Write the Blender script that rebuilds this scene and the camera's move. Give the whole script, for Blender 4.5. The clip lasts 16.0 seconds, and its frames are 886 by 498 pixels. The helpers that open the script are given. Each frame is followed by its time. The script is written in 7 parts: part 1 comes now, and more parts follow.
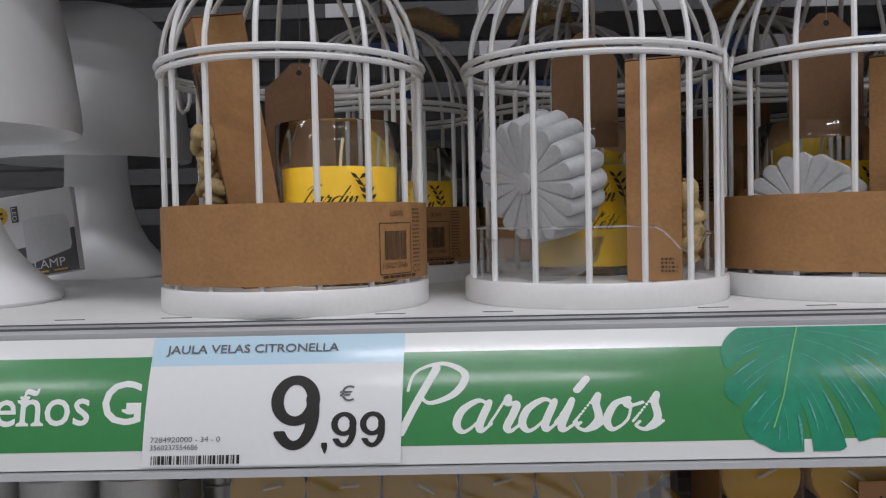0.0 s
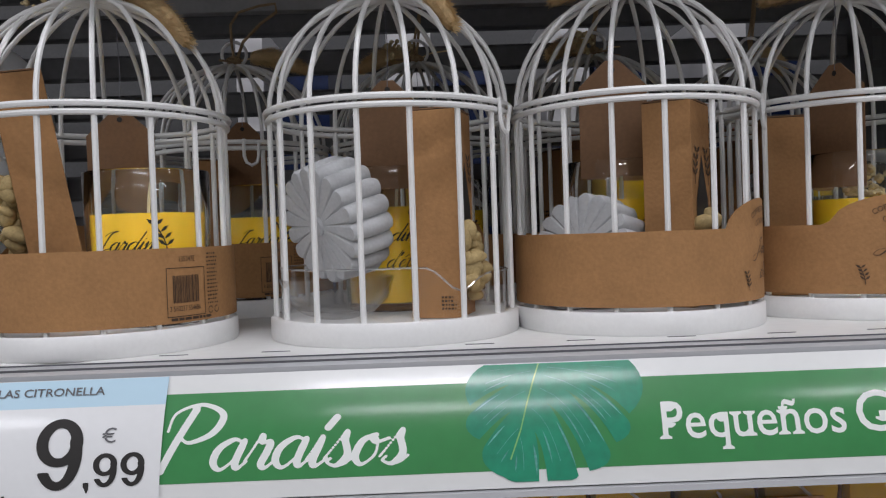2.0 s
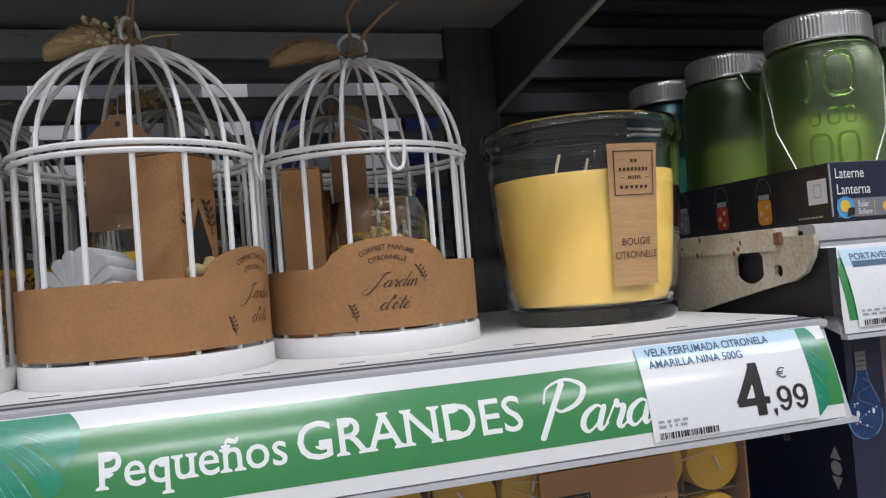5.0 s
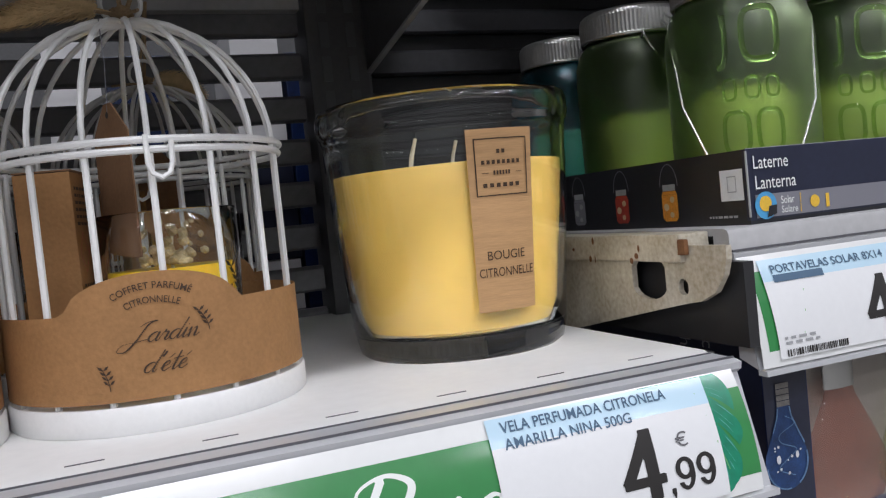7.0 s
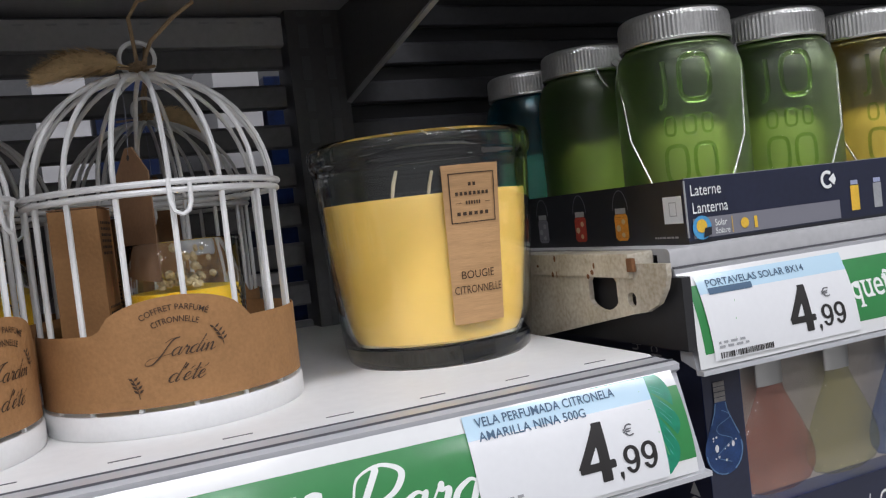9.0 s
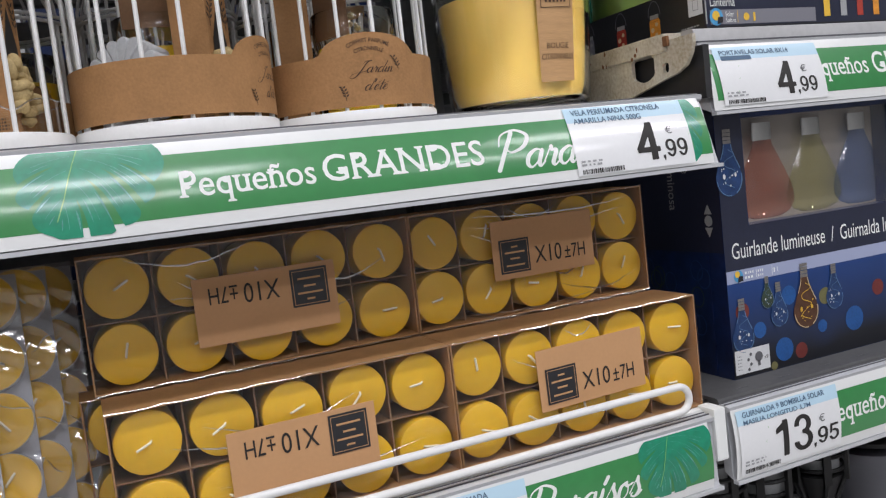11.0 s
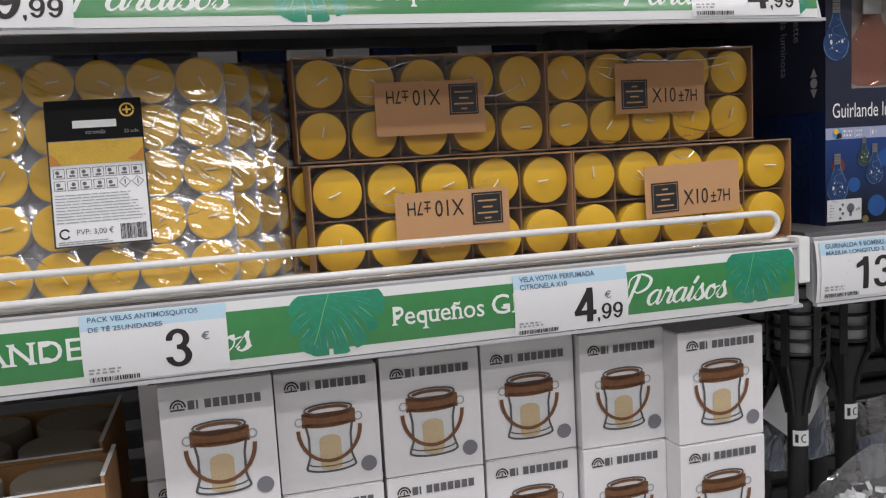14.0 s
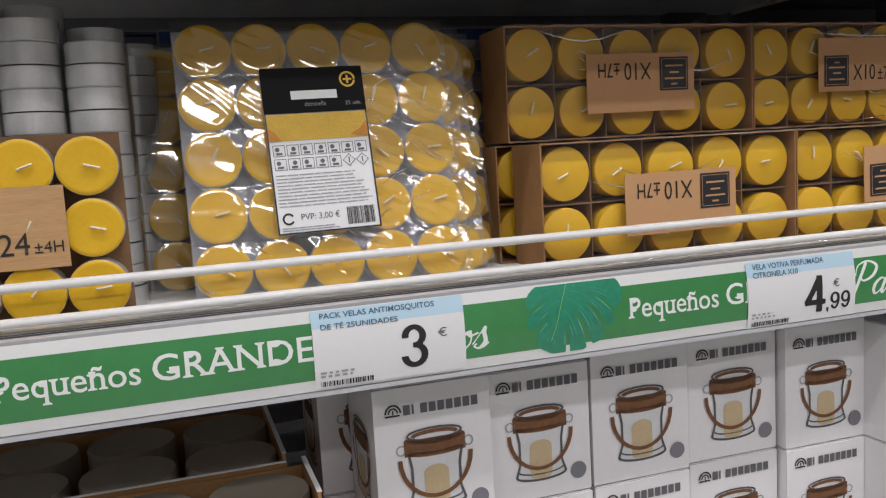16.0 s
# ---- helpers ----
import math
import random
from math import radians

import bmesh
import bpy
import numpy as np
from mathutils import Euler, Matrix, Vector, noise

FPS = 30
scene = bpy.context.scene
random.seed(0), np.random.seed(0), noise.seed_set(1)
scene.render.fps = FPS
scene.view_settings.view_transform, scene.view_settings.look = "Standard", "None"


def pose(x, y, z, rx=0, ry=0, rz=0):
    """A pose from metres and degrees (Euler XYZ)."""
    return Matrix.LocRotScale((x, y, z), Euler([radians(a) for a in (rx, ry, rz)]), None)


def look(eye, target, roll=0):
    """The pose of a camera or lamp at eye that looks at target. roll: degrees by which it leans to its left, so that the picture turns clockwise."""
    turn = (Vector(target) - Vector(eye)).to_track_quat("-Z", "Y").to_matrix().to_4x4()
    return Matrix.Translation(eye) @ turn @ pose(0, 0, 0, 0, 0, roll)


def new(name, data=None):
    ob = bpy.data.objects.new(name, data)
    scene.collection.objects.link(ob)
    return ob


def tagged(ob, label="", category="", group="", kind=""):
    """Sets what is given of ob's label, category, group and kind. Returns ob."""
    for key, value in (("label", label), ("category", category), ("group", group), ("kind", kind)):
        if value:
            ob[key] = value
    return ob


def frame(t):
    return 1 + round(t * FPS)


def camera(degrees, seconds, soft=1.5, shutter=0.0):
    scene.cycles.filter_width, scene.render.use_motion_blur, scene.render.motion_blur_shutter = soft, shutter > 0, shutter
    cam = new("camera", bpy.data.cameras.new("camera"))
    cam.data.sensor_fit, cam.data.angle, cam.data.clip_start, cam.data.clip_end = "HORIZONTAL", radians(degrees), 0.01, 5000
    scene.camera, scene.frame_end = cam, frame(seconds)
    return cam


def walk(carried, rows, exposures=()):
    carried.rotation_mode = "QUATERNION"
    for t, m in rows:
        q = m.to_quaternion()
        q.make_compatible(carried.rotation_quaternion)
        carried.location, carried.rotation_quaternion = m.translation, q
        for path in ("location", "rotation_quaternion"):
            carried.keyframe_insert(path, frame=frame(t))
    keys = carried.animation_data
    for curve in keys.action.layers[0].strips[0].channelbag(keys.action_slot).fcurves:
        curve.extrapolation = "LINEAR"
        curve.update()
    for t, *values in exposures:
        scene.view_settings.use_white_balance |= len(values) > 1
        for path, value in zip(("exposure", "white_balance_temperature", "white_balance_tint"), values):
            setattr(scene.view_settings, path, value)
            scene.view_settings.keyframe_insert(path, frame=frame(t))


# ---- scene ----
cam = camera(56.4, 16.0, soft=1.2)
PATH = [
    (0, (-0.004, 0.002, 1.298), (-0.024, 2.0, 1.229), -1.2),
    (0.5, (0.019, -0.005, 1.294), (-0.028, 1.995, 1.283), -0.7),
    (1, (0.05, -0.008, 1.304), (-0.028, 1.989, 1.247), -1.4),
    (1.5, (0.073, -0.015, 1.304), (0.03, 1.984, 1.262), -1.9),
    (2, (0.093, -0.02, 1.311), (0.13, 1.979, 1.269), -2.0),
    (2.5, (0.112, -0.026, 1.312), (0.245, 1.97, 1.299), -2.3),
    (3, (0.14, -0.029, 1.308), (0.368, 1.958, 1.325), -2.8),
    (3.5, (0.166, -0.031, 1.311), (0.501, 1.94, 1.311), -3.0),
    (4, (0.194, -0.034, 1.313), (0.625, 1.919, 1.301), -3.4),
    (4.5, (0.226, -0.042, 1.307), (0.739, 1.891, 1.335), -3.8),
    (5, (0.236, -0.054, 1.299), (0.831, 1.854, 1.358), -4.6),
    (5.2, (0.246, -0.062, 1.295), (0.825, 1.851, 1.363), -5.0),
    (7.5, (0.349, 0.062, 1.347), (1.102, 1.911, 1.238), -6.0),
    (8, (0.352, 0.052, 1.352), (1.103, 1.903, 1.249), -6.2),
    (10.3, (0.19, -0.112, 1.284), (1.045, 1.695, 1.226), -6.7),
    (10.5, (0.17, -0.126, 1.264), (1.018, 1.683, 1.18), -6.7),
    (11, (0.132, -0.164, 1.213), (0.94, 1.657, 1.035), -6.5),
    (11.5, (0.137, -0.194, 1.177), (0.883, 1.643, 0.923), -5.8),
    (12, (0.149, -0.237, 1.155), (0.817, 1.626, 0.863), -5.3),
    (12.5, (0.144, -0.277, 1.134), (0.717, 1.616, 0.838), -4.8),
    (13, (0.125, -0.325, 1.117), (0.605, 1.596, 0.831), -4.2),
    (13.5, (0.098, -0.344, 1.107), (0.549, 1.587, 0.847), -3.5),
    (14, (0.066, -0.309, 1.098), (0.566, 1.613, 0.863), -3.2),
    (14.5, (0.013, -0.261, 1.099), (0.594, 1.639, 0.869), -3.3),
    (15, (-0.043, -0.228, 1.092), (0.61, 1.649, 0.87), -3.4),
    (15.5, (-0.089, -0.207, 1.093), (0.574, 1.666, 0.863), -3.3),
    (16, (-0.128, -0.187, 1.091), (0.489, 1.7, 0.854), -3.3),
]
EXPOSURES = [(0, -0.44, 6300, 13), (1, -0.40, 6300, 13), (2, -0.29, 6280, 13), (3, -0.20, 6250, 13), (4.5, -0.05, 6200, 13), (7.5, 0.03, 6200, 13), (8, 0.03, 6200, 13), (10.5, 0.05, 6300, 13), (12, 0.0, 6400, 13), (14, -0.10, 6550, 13), (16, -0.09, 6600, 13)]
walk(cam, [(t, look(eye, target, roll)) for t, eye, target, roll in PATH], EXPOSURES)

# ---- light ----
world = bpy.data.worlds.new("store_air")
world.use_nodes = True
world.node_tree.nodes["Background"].inputs[0].default_value = (0.9, 0.95, 1.0, 1)
world.node_tree.nodes["Background"].inputs[1].default_value = 0.05
scene.world = world


def ceiling_lamp(x, y, power, length=1.25):
    data = bpy.data.lights.new("ceiling_tube_light", "AREA")
    data.shape, data.size, data.size_y = "RECTANGLE", length, 0.16
    data.energy, data.color = power, (0.99, 0.985, 1.0)
    ob = new("ceiling_tube_light", data)
    ob.matrix_basis = pose(x, y, 3.12)
    return ob


for lx in (-2.45, 0.24, 2.6):
    ceiling_lamp(lx, -0.6, 21)
    ceiling_lamp(lx, -1.9, 20)
    ceiling_lamp(lx, -3.1, 21)
    ceiling_lamp(lx, 3.1, 32)


# ---- materials ----
def mat(name, color, rough=0.5, metal=0.0, var=0.0, scale=60.0, bump=0.0, bscale=200.0, coat=0.0, sss=0.0, stretch=(1, 1, 1), spec=0.5, dark=None, rand=0.0, cr=0.18):
    m = bpy.data.materials.new(name)
    m.use_nodes = True
    nt = m.node_tree
    b = nt.nodes["Principled BSDF"]
    b.inputs["Base Color"].default_value = (*color, 1)
    b.inputs["Roughness"].default_value = rough
    b.inputs["Metallic"].default_value = metal
    b.inputs["Specular IOR Level"].default_value = spec
    b.inputs["Coat Weight"].default_value = coat
    b.inputs["Coat Roughness"].default_value = cr
    if sss:
        b.inputs["Subsurface Weight"].default_value = sss
        b.inputs["Subsurface Radius"].default_value = (0.012, 0.006, 0.002)
        b.inputs["Subsurface Scale"].default_value = 0.6
    tc = nt.nodes.new("ShaderNodeTexCoord")
    mp = nt.nodes.new("ShaderNodeMapping")
    mp.inputs["Scale"].default_value = stretch
    nt.links.new(tc.outputs["Object"], mp.inputs["Vector"])
    if var:
        n1 = nt.nodes.new("ShaderNodeTexNoise")
        n1.inputs["Scale"].default_value = scale
        n1.inputs["Detail"].default_value = 6
        n2 = nt.nodes.new("ShaderNodeTexNoise")
        n2.inputs["Scale"].default_value = scale * 9
        n2.inputs["Detail"].default_value = 3
        for n in (n1, n2):
            nt.links.new(mp.outputs[0], n.inputs["Vector"])
        mx = nt.nodes.new("ShaderNodeMath")
        mx.operation = "ADD"
        nt.links.new(n1.outputs["Fac"], mx.inputs[0])
        nt.links.new(n2.outputs["Fac"], mx.inputs[1])
        last = mx.outputs[0]
        if rand:
            oi = nt.nodes.new("ShaderNodeObjectInfo")
            mr = nt.nodes.new("ShaderNodeMath")
            mr.operation = "MULTIPLY_ADD"
            mr.inputs[1].default_value, mr.inputs[2].default_value = rand, -rand / 2
            nt.links.new(oi.outputs["Random"], mr.inputs[0])
            ad = nt.nodes.new("ShaderNodeMath")
            ad.operation = "ADD"
            nt.links.new(last, ad.inputs[0])
            nt.links.new(mr.outputs[0], ad.inputs[1])
            last = ad.outputs[0]
        ramp = nt.nodes.new("ShaderNodeValToRGB")
        lo = dark or tuple(c * (1 - var) for c in color)
        hi = tuple(min(1.0, c * (1 + var * 0.6)) for c in color)
        ramp.color_ramp.elements[0].position, ramp.color_ramp.elements[1].position = 0.3, 0.75
        ramp.color_ramp.elements[0].color, ramp.color_ramp.elements[1].color = (*lo, 1), (*hi, 1)
        hl = nt.nodes.new("ShaderNodeMath")
        hl.operation = "MULTIPLY"
        hl.inputs[1].default_value = 0.5
        nt.links.new(last, hl.inputs[0])
        nt.links.new(hl.outputs[0], ramp.inputs[0])
        nt.links.new(ramp.outputs[0], b.inputs["Base Color"])
    if bump:
        nb = nt.nodes.new("ShaderNodeTexNoise")
        nb.inputs["Scale"].default_value = bscale
        nb.inputs["Detail"].default_value = 5
        nt.links.new(mp.outputs[0], nb.inputs["Vector"])
        bp = nt.nodes.new("ShaderNodeBump")
        bp.inputs["Strength"].default_value = bump
        bp.inputs["Distance"].default_value = 0.002
        nt.links.new(nb.outputs["Fac"], bp.inputs["Height"])
        nt.links.new(bp.outputs[0], b.inputs["Normal"])
    return m


def glass(name, color, rough=0.0, ior=1.45):
    m = bpy.data.materials.new(name)
    m.use_nodes = True
    b = m.node_tree.nodes["Principled BSDF"]
    b.inputs["Base Color"].default_value = (*color, 1)
    b.inputs["Transmission Weight"].default_value = 1
    b.inputs["Roughness"].default_value = rough
    b.inputs["IOR"].default_value = ior
    return m


def film(name, gloss, bscale, bump, tint=(1, 1, 1), rough=0.08, stretch=(1, 1, 1)):
    """Thin clear plastic wrap: mostly see-through, with a crumpled gloss."""
    m = bpy.data.materials.new(name)
    m.use_nodes = True
    nt = m.node_tree
    nt.nodes.remove(nt.nodes["Principled BSDF"])
    tr = nt.nodes.new("ShaderNodeBsdfTransparent")
    tr.inputs[0].default_value = (*tint, 1)
    gl = nt.nodes.new("ShaderNodeBsdfGlossy")
    gl.inputs["Roughness"].default_value = rough
    mix = nt.nodes.new("ShaderNodeMixShader")
    lw = nt.nodes.new("ShaderNodeLayerWeight")
    lw.inputs[0].default_value = 0.5
    fr = nt.nodes.new("ShaderNodeMath")
    fr.operation = "POWER"
    fr.inputs[1].default_value = 3.5
    nt.links.new(lw.outputs["Facing"], fr.inputs[0])
    ad = nt.nodes.new("ShaderNodeMath")
    ad.operation = "ADD"
    ad.inputs[1].default_value = gloss
    tc = nt.nodes.new("ShaderNodeTexCoord")
    mp = nt.nodes.new("ShaderNodeMapping")
    mp.inputs["Scale"].default_value = stretch
    nz = nt.nodes.new("ShaderNodeTexNoise")
    nz.inputs["Scale"].default_value = bscale
    nz.inputs["Detail"].default_value = 2
    nz.inputs["Distortion"].default_value = 1.2
    bp = nt.nodes.new("ShaderNodeBump")
    bp.inputs["Strength"].default_value = bump
    bp.inputs["Distance"].default_value = 0.004
    nt.links.new(tc.outputs["Object"], mp.inputs[0])
    nt.links.new(mp.outputs[0], nz.inputs["Vector"])
    nt.links.new(nz.outputs["Fac"], bp.inputs["Height"])
    nt.links.new(bp.outputs[0], gl.inputs["Normal"])
    nt.links.new(fr.outputs[0], ad.inputs[0])
    nt.links.new(ad.outputs[0], mix.inputs[0])
    nt.links.new(tr.outputs[0], mix.inputs[1])
    nt.links.new(gl.outputs[0], mix.inputs[2])
    nt.links.new(mix.outputs[0], nt.nodes["Material Output"].inputs[0])
    return m


WHITE_WIRE = mat("white_enamel_wire", (0.80, 0.80, 0.79), 0.35, var=0.06, scale=90, coat=0.2)
WHITE_TIN = mat("white_painted_tin", (0.80, 0.80, 0.79), 0.4, var=0.05, scale=50, bump=0.03, bscale=300)
KRAFT = mat("kraft_card", (0.37, 0.190, 0.072), 0.8, var=0.22, scale=55, bump=0.12, bscale=500, rand=0.25)
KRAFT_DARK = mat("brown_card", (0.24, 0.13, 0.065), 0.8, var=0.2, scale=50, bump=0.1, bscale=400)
KRAFT_PEACH = mat("smooth_kraft_label", (0.56, 0.31, 0.145), 0.65, var=0.06, scale=40)
INK = mat("black_ink", (0.018, 0.016, 0.015), 0.6)
INK_BROWN = mat("dark_brown_ink", (0.055, 0.03, 0.015), 0.7)
INK_GREY = mat("grey_ink", (0.12, 0.12, 0.13), 0.6)
INK_FAINT = mat("pale_grey_ink", (0.33, 0.34, 0.35), 0.6)
INK_WHITE = mat("white_ink", (0.82, 0.84, 0.82), 0.5)
INK_BLUE = mat("slate_blue_ink", (0.07, 0.13, 0.21), 0.6)
PAPER = mat("white_paper", (0.80, 0.81, 0.82), 0.45, var=0.03, scale=30, coat=0.3)
LABEL_PAPER = mat("white_label_paper_in_a_clear_sleeve", (0.80, 0.81, 0.82), 0.45, var=0.03, scale=30, coat=1.0, cr=0.14)
PAPER_BLUE = mat("pale_blue_print", (0.50, 0.70, 0.83), 0.45, coat=1.0, cr=0.14)
GREEN = mat("green_print", (0.035, 0.245, 0.065), 0.35, var=0.12, scale=12, coat=1.0, cr=0.14)
STRIP_WHITE = mat("white_strip_print", (0.78, 0.79, 0.78), 0.3, var=0.03, scale=20, coat=1.0, cr=0.14)
LEAF = mat("teal_leaf_print", (0.006, 0.265, 0.145), 0.35, var=0.28, scale=26, coat=1.0, cr=0.14)
LEAF_GLINT = mat("pale_teal_leaf_glint", (0.13, 0.47, 0.40), 0.4, var=0.7, scale=90, coat=1.0, cr=0.14)
LEAF_VEIN = mat("pale_leaf_vein_print", (0.20, 0.50, 0.16), 0.4, coat=1.0, cr=0.14)
SHELF = mat("white_shelf_enamel", (0.74, 0.74, 0.73), 0.42, var=0.06, scale=14, bump=0.03, bscale=900)
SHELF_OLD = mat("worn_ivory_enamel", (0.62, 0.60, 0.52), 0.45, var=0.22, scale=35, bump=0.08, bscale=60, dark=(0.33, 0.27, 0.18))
RUST = mat("rust_stain", (0.20, 0.09, 0.035), 0.9, var=0.4, scale=120)
GREY_STEEL = mat("grey_painted_steel", (0.42, 0.42, 0.425), 0.55, var=0.15, scale=18)
# Darker copy of SLAT: the next bay's dimness is put into the colour.
SLAT_DARK = mat("darkened_steel_slat", (0.055, 0.055, 0.06), 0.5, var=0.25, scale=15)
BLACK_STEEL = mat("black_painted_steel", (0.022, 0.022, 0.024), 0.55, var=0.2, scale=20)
DARK_METAL = mat("dark_grey_steel", (0.095, 0.095, 0.098), 0.55, metal=0.2, var=0.2, scale=20)
SLAT = mat("charcoal_steel_slat", (0.18, 0.18, 0.185), 0.5, metal=0.1, var=0.25, scale=15)
RAIL = mat("grey_plastic_rail", (0.52, 0.53, 0.55), 0.28, var=0.05, scale=25, coat=0.4)
RAIL_DARK = mat("dark_rail_groove", (0.10, 0.10, 0.11), 0.5)
WAX = mat("yellow_wax", (0.77, 0.455, 0.012), 0.5, var=0.10, scale=40, bump=0.05, bscale=150, sss=0.08, rand=0.35)
WAX_BRIGHT = mat("bright_yellow_wax", (0.86, 0.53, 0.012), 0.45, var=0.05, scale=40, bump=0.05, bscale=150, sss=0.2)
WAX_PALE = mat("pale_yellow_wax", (0.86, 0.56, 0.125), 0.45, var=0.06, scale=16, bump=0.04, bscale=60, sss=0.08)
# Ivory wax lowered in colour to carry the shade under the shelf above.
WAX_IVORY = mat("shade_darkened_ivory_wax", (0.25, 0.215, 0.17), 0.5, var=0.08, scale=30)
WICK = mat("cotton_wick", (0.86, 0.80, 0.62), 0.9, var=0.15, scale=300)
ALU = mat("thin_aluminium", (0.74, 0.74, 0.73), 0.36, metal=0.45, var=0.15, scale=70, bump=0.15, bscale=160)
LID = mat("zinc_lid", (0.58, 0.58, 0.56), 0.32, metal=0.85, var=0.15, scale=60)
STEEL_WIRE = mat("steel_wire", (0.55, 0.55, 0.54), 0.3, metal=0.9)
PLASTER = mat("white_plaster", (0.52, 0.53, 0.54), 0.85, var=0.15, scale=60, bump=0.25, bscale=220)
TWINE = mat("jute_twine", (0.36, 0.25, 0.14), 0.9, var=0.35, scale=400, bump=0.5, bscale=900)
GRASS = mat("dried_bunny_tail_grass", (0.76, 0.56, 0.30), 0.9, var=0.3, scale=200)
DRIED = mat("dried_cream_flowers", (0.62, 0.50, 0.28), 0.85, var=0.35, scale=160)
PEBBLE = mat("cream_potpourri", (0.46, 0.34, 0.15), 0.7, var=0.35, scale=90)
LAMP_WHITE = mat("white_lamp_plastic", (0.93, 0.94, 0.95), 0.30, var=0.03, scale=12)
CARTON_WHITE = mat("white_glossy_carton", (0.80, 0.79, 0.80), 0.35, var=0.04, scale=18, coat=0.3)
CARTON_BLACK = mat("black_carton", (0.016, 0.017, 0.021), 0.4, var=0.2, scale=30, coat=0.3)
CARTON_NAVY = mat("navy_carton", (0.016, 0.020, 0.045), 0.4, var=0.2, scale=30, coat=0.3)
CARTON_BLUE = mat("deep_blue_carton", (0.006, 0.022, 0.10), 0.35, var=0.75, scale=9, coat=0.4)
GREY_PRINT = mat("grey_print_band", (0.20, 0.20, 0.23), 0.5)
LILAC = mat("lilac_print_band", (0.34, 0.38, 0.55), 0.5)
RED_PRINT = mat("red_print", (0.45, 0.05, 0.03), 0.5, var=0.4, scale=90)
ORANGE_PRINT = mat("orange_print", (0.75, 0.30, 0.03), 0.5, var=0.4, scale=90)
SUN_PRINT = mat("yellow_print", (0.80, 0.50, 0.05), 0.5, var=0.2, scale=90)
SKY_PRINT = mat("sky_blue_print", (0.08, 0.35, 0.65), 0.5, var=0.2, scale=90)
ROPE_PRINT = mat("brown_rope_print", (0.20, 0.085, 0.034), 0.55, var=0.45, scale=260)
LANTERN_LINE = mat("dark_glass_outline_print", (0.11, 0.11, 0.12), 0.5, var=0.5, scale=90)
GLASS_PRINT = mat("grey_glass_print", (0.36, 0.37, 0.38), 0.5, var=0.2, scale=60)
GLASS_PRINT_PALE = mat("pale_glass_print", (0.68, 0.69, 0.70), 0.5, var=0.1, scale=60)
INSERT = mat("blue_grey_insert", (0.20, 0.23, 0.30), 0.5, var=0.3, scale=40)
HEADING_BLACK = mat("matt_black_heading_print", (0.010, 0.010, 0.011), 0.7, spec=0.15)
JAR_INSERT = mat("dull_card_insert", (0.36, 0.32, 0.15), 0.7, var=0.25, scale=30)
TRAY_BEIGE = mat("grey_beige_tray_card", (0.33, 0.29, 0.25), 0.6, var=0.2, scale=30)
TRAY_GREY = mat("blue_grey_tray_card", (0.42, 0.43, 0.48), 0.5, var=0.15, scale=40)
CANDLE_PRINT = mat("cream_candle_print", (0.58, 0.45, 0.27), 0.5, var=0.15, scale=60)
BLACK_PLASTIC = mat("black_plastic", (0.010, 0.010, 0.011), 0.5, var=0.2, scale=60)
WOOD_LABEL = mat("wood_veneer_label", (0.56, 0.33, 0.15), 0.6, var=0.22, scale=16, stretch=(1, 1, 14), bump=0.1, bscale=60)
FLOOR = mat("polished_store_floor", (0.45, 0.44, 0.42), 0.25, var=0.08, scale=3)
WALL = mat("store_wall_paint", (0.5, 0.5, 0.5), 0.7, var=0.08, scale=2)
CEIL = mat("ceiling_paint", (0.6, 0.6, 0.6), 0.8, var=0.05, scale=2)
CLEAR = glass("clear_glass", (0.97, 0.99, 0.98), 0.025)
GREEN_GLASS = glass("green_frosted_glass", (0.42, 0.61, 0.22), 0.36)
RELIEF_GLASS = glass("glossy_green_glass", (0.50, 0.68, 0.30), 0.04)
TEAL_GLASS = glass("teal_frosted_glass", (0.14, 0.62, 0.78), 0.25)
YELLOW_GLASS = glass("amber_yellow_glass", (0.85, 0.72, 0.25), 0.3)
WRAP = film("shrink_wrap_film", 0.22, 30, 0.10, rough=0.075, stretch=(1, 1, 0.45))
CREASE = film("film_crease", 0.45, 20, 0.1, rough=0.12)
WINDOW_FILM = film("smooth_window_film", 0.06, 14, 0.5, rough=0.12)
FLAT_WRAP = film("stretched_clear_film", 0.03, 9, 0.7, rough=0.07, stretch=(1, 1, 4))
CLEAR_SHEET = film("clear_acetate_sheet", 0.05, 14, 0.6, rough=0.08)
BAG = film("clear_plastic_bag", 0.20, 34, 1.0, rough=0.07)
TINT_RED = film("red_tinted_bulb_glass", 0.07, 30, 0.3, (0.95, 0.66, 0.57), 0.1)
TINT_YELLOW = film("yellow_tinted_bulb_glass", 0.07, 30, 0.3, (0.94, 0.93, 0.70), 0.1)
TINT_BLUE = film("blue_tinted_bulb_glass", 0.07, 30, 0.3, (0.58, 0.70, 0.95), 0.1)


# ---- building helpers ----
def thing(name, label, category, at=(0, 0, 0), rz=0.0, group="", kind="", m=None):
    ob = new(name)
    ob.empty_display_size = 0.02
    ob.matrix_basis = m if m is not None else pose(*at, 0, 0, rz)
    return tagged(ob, label, category, group, kind)


def mesh_of(name, bm, material, smooth=False):
    me = bpy.data.meshes.new(name)
    bm.normal_update()
    bm.to_mesh(me)
    bm.free()
    me.materials.append(material)
    if smooth:
        for p in me.polygons:
            p.use_smooth = True
        me.set_sharp_from_angle(angle=radians(40))
    return me


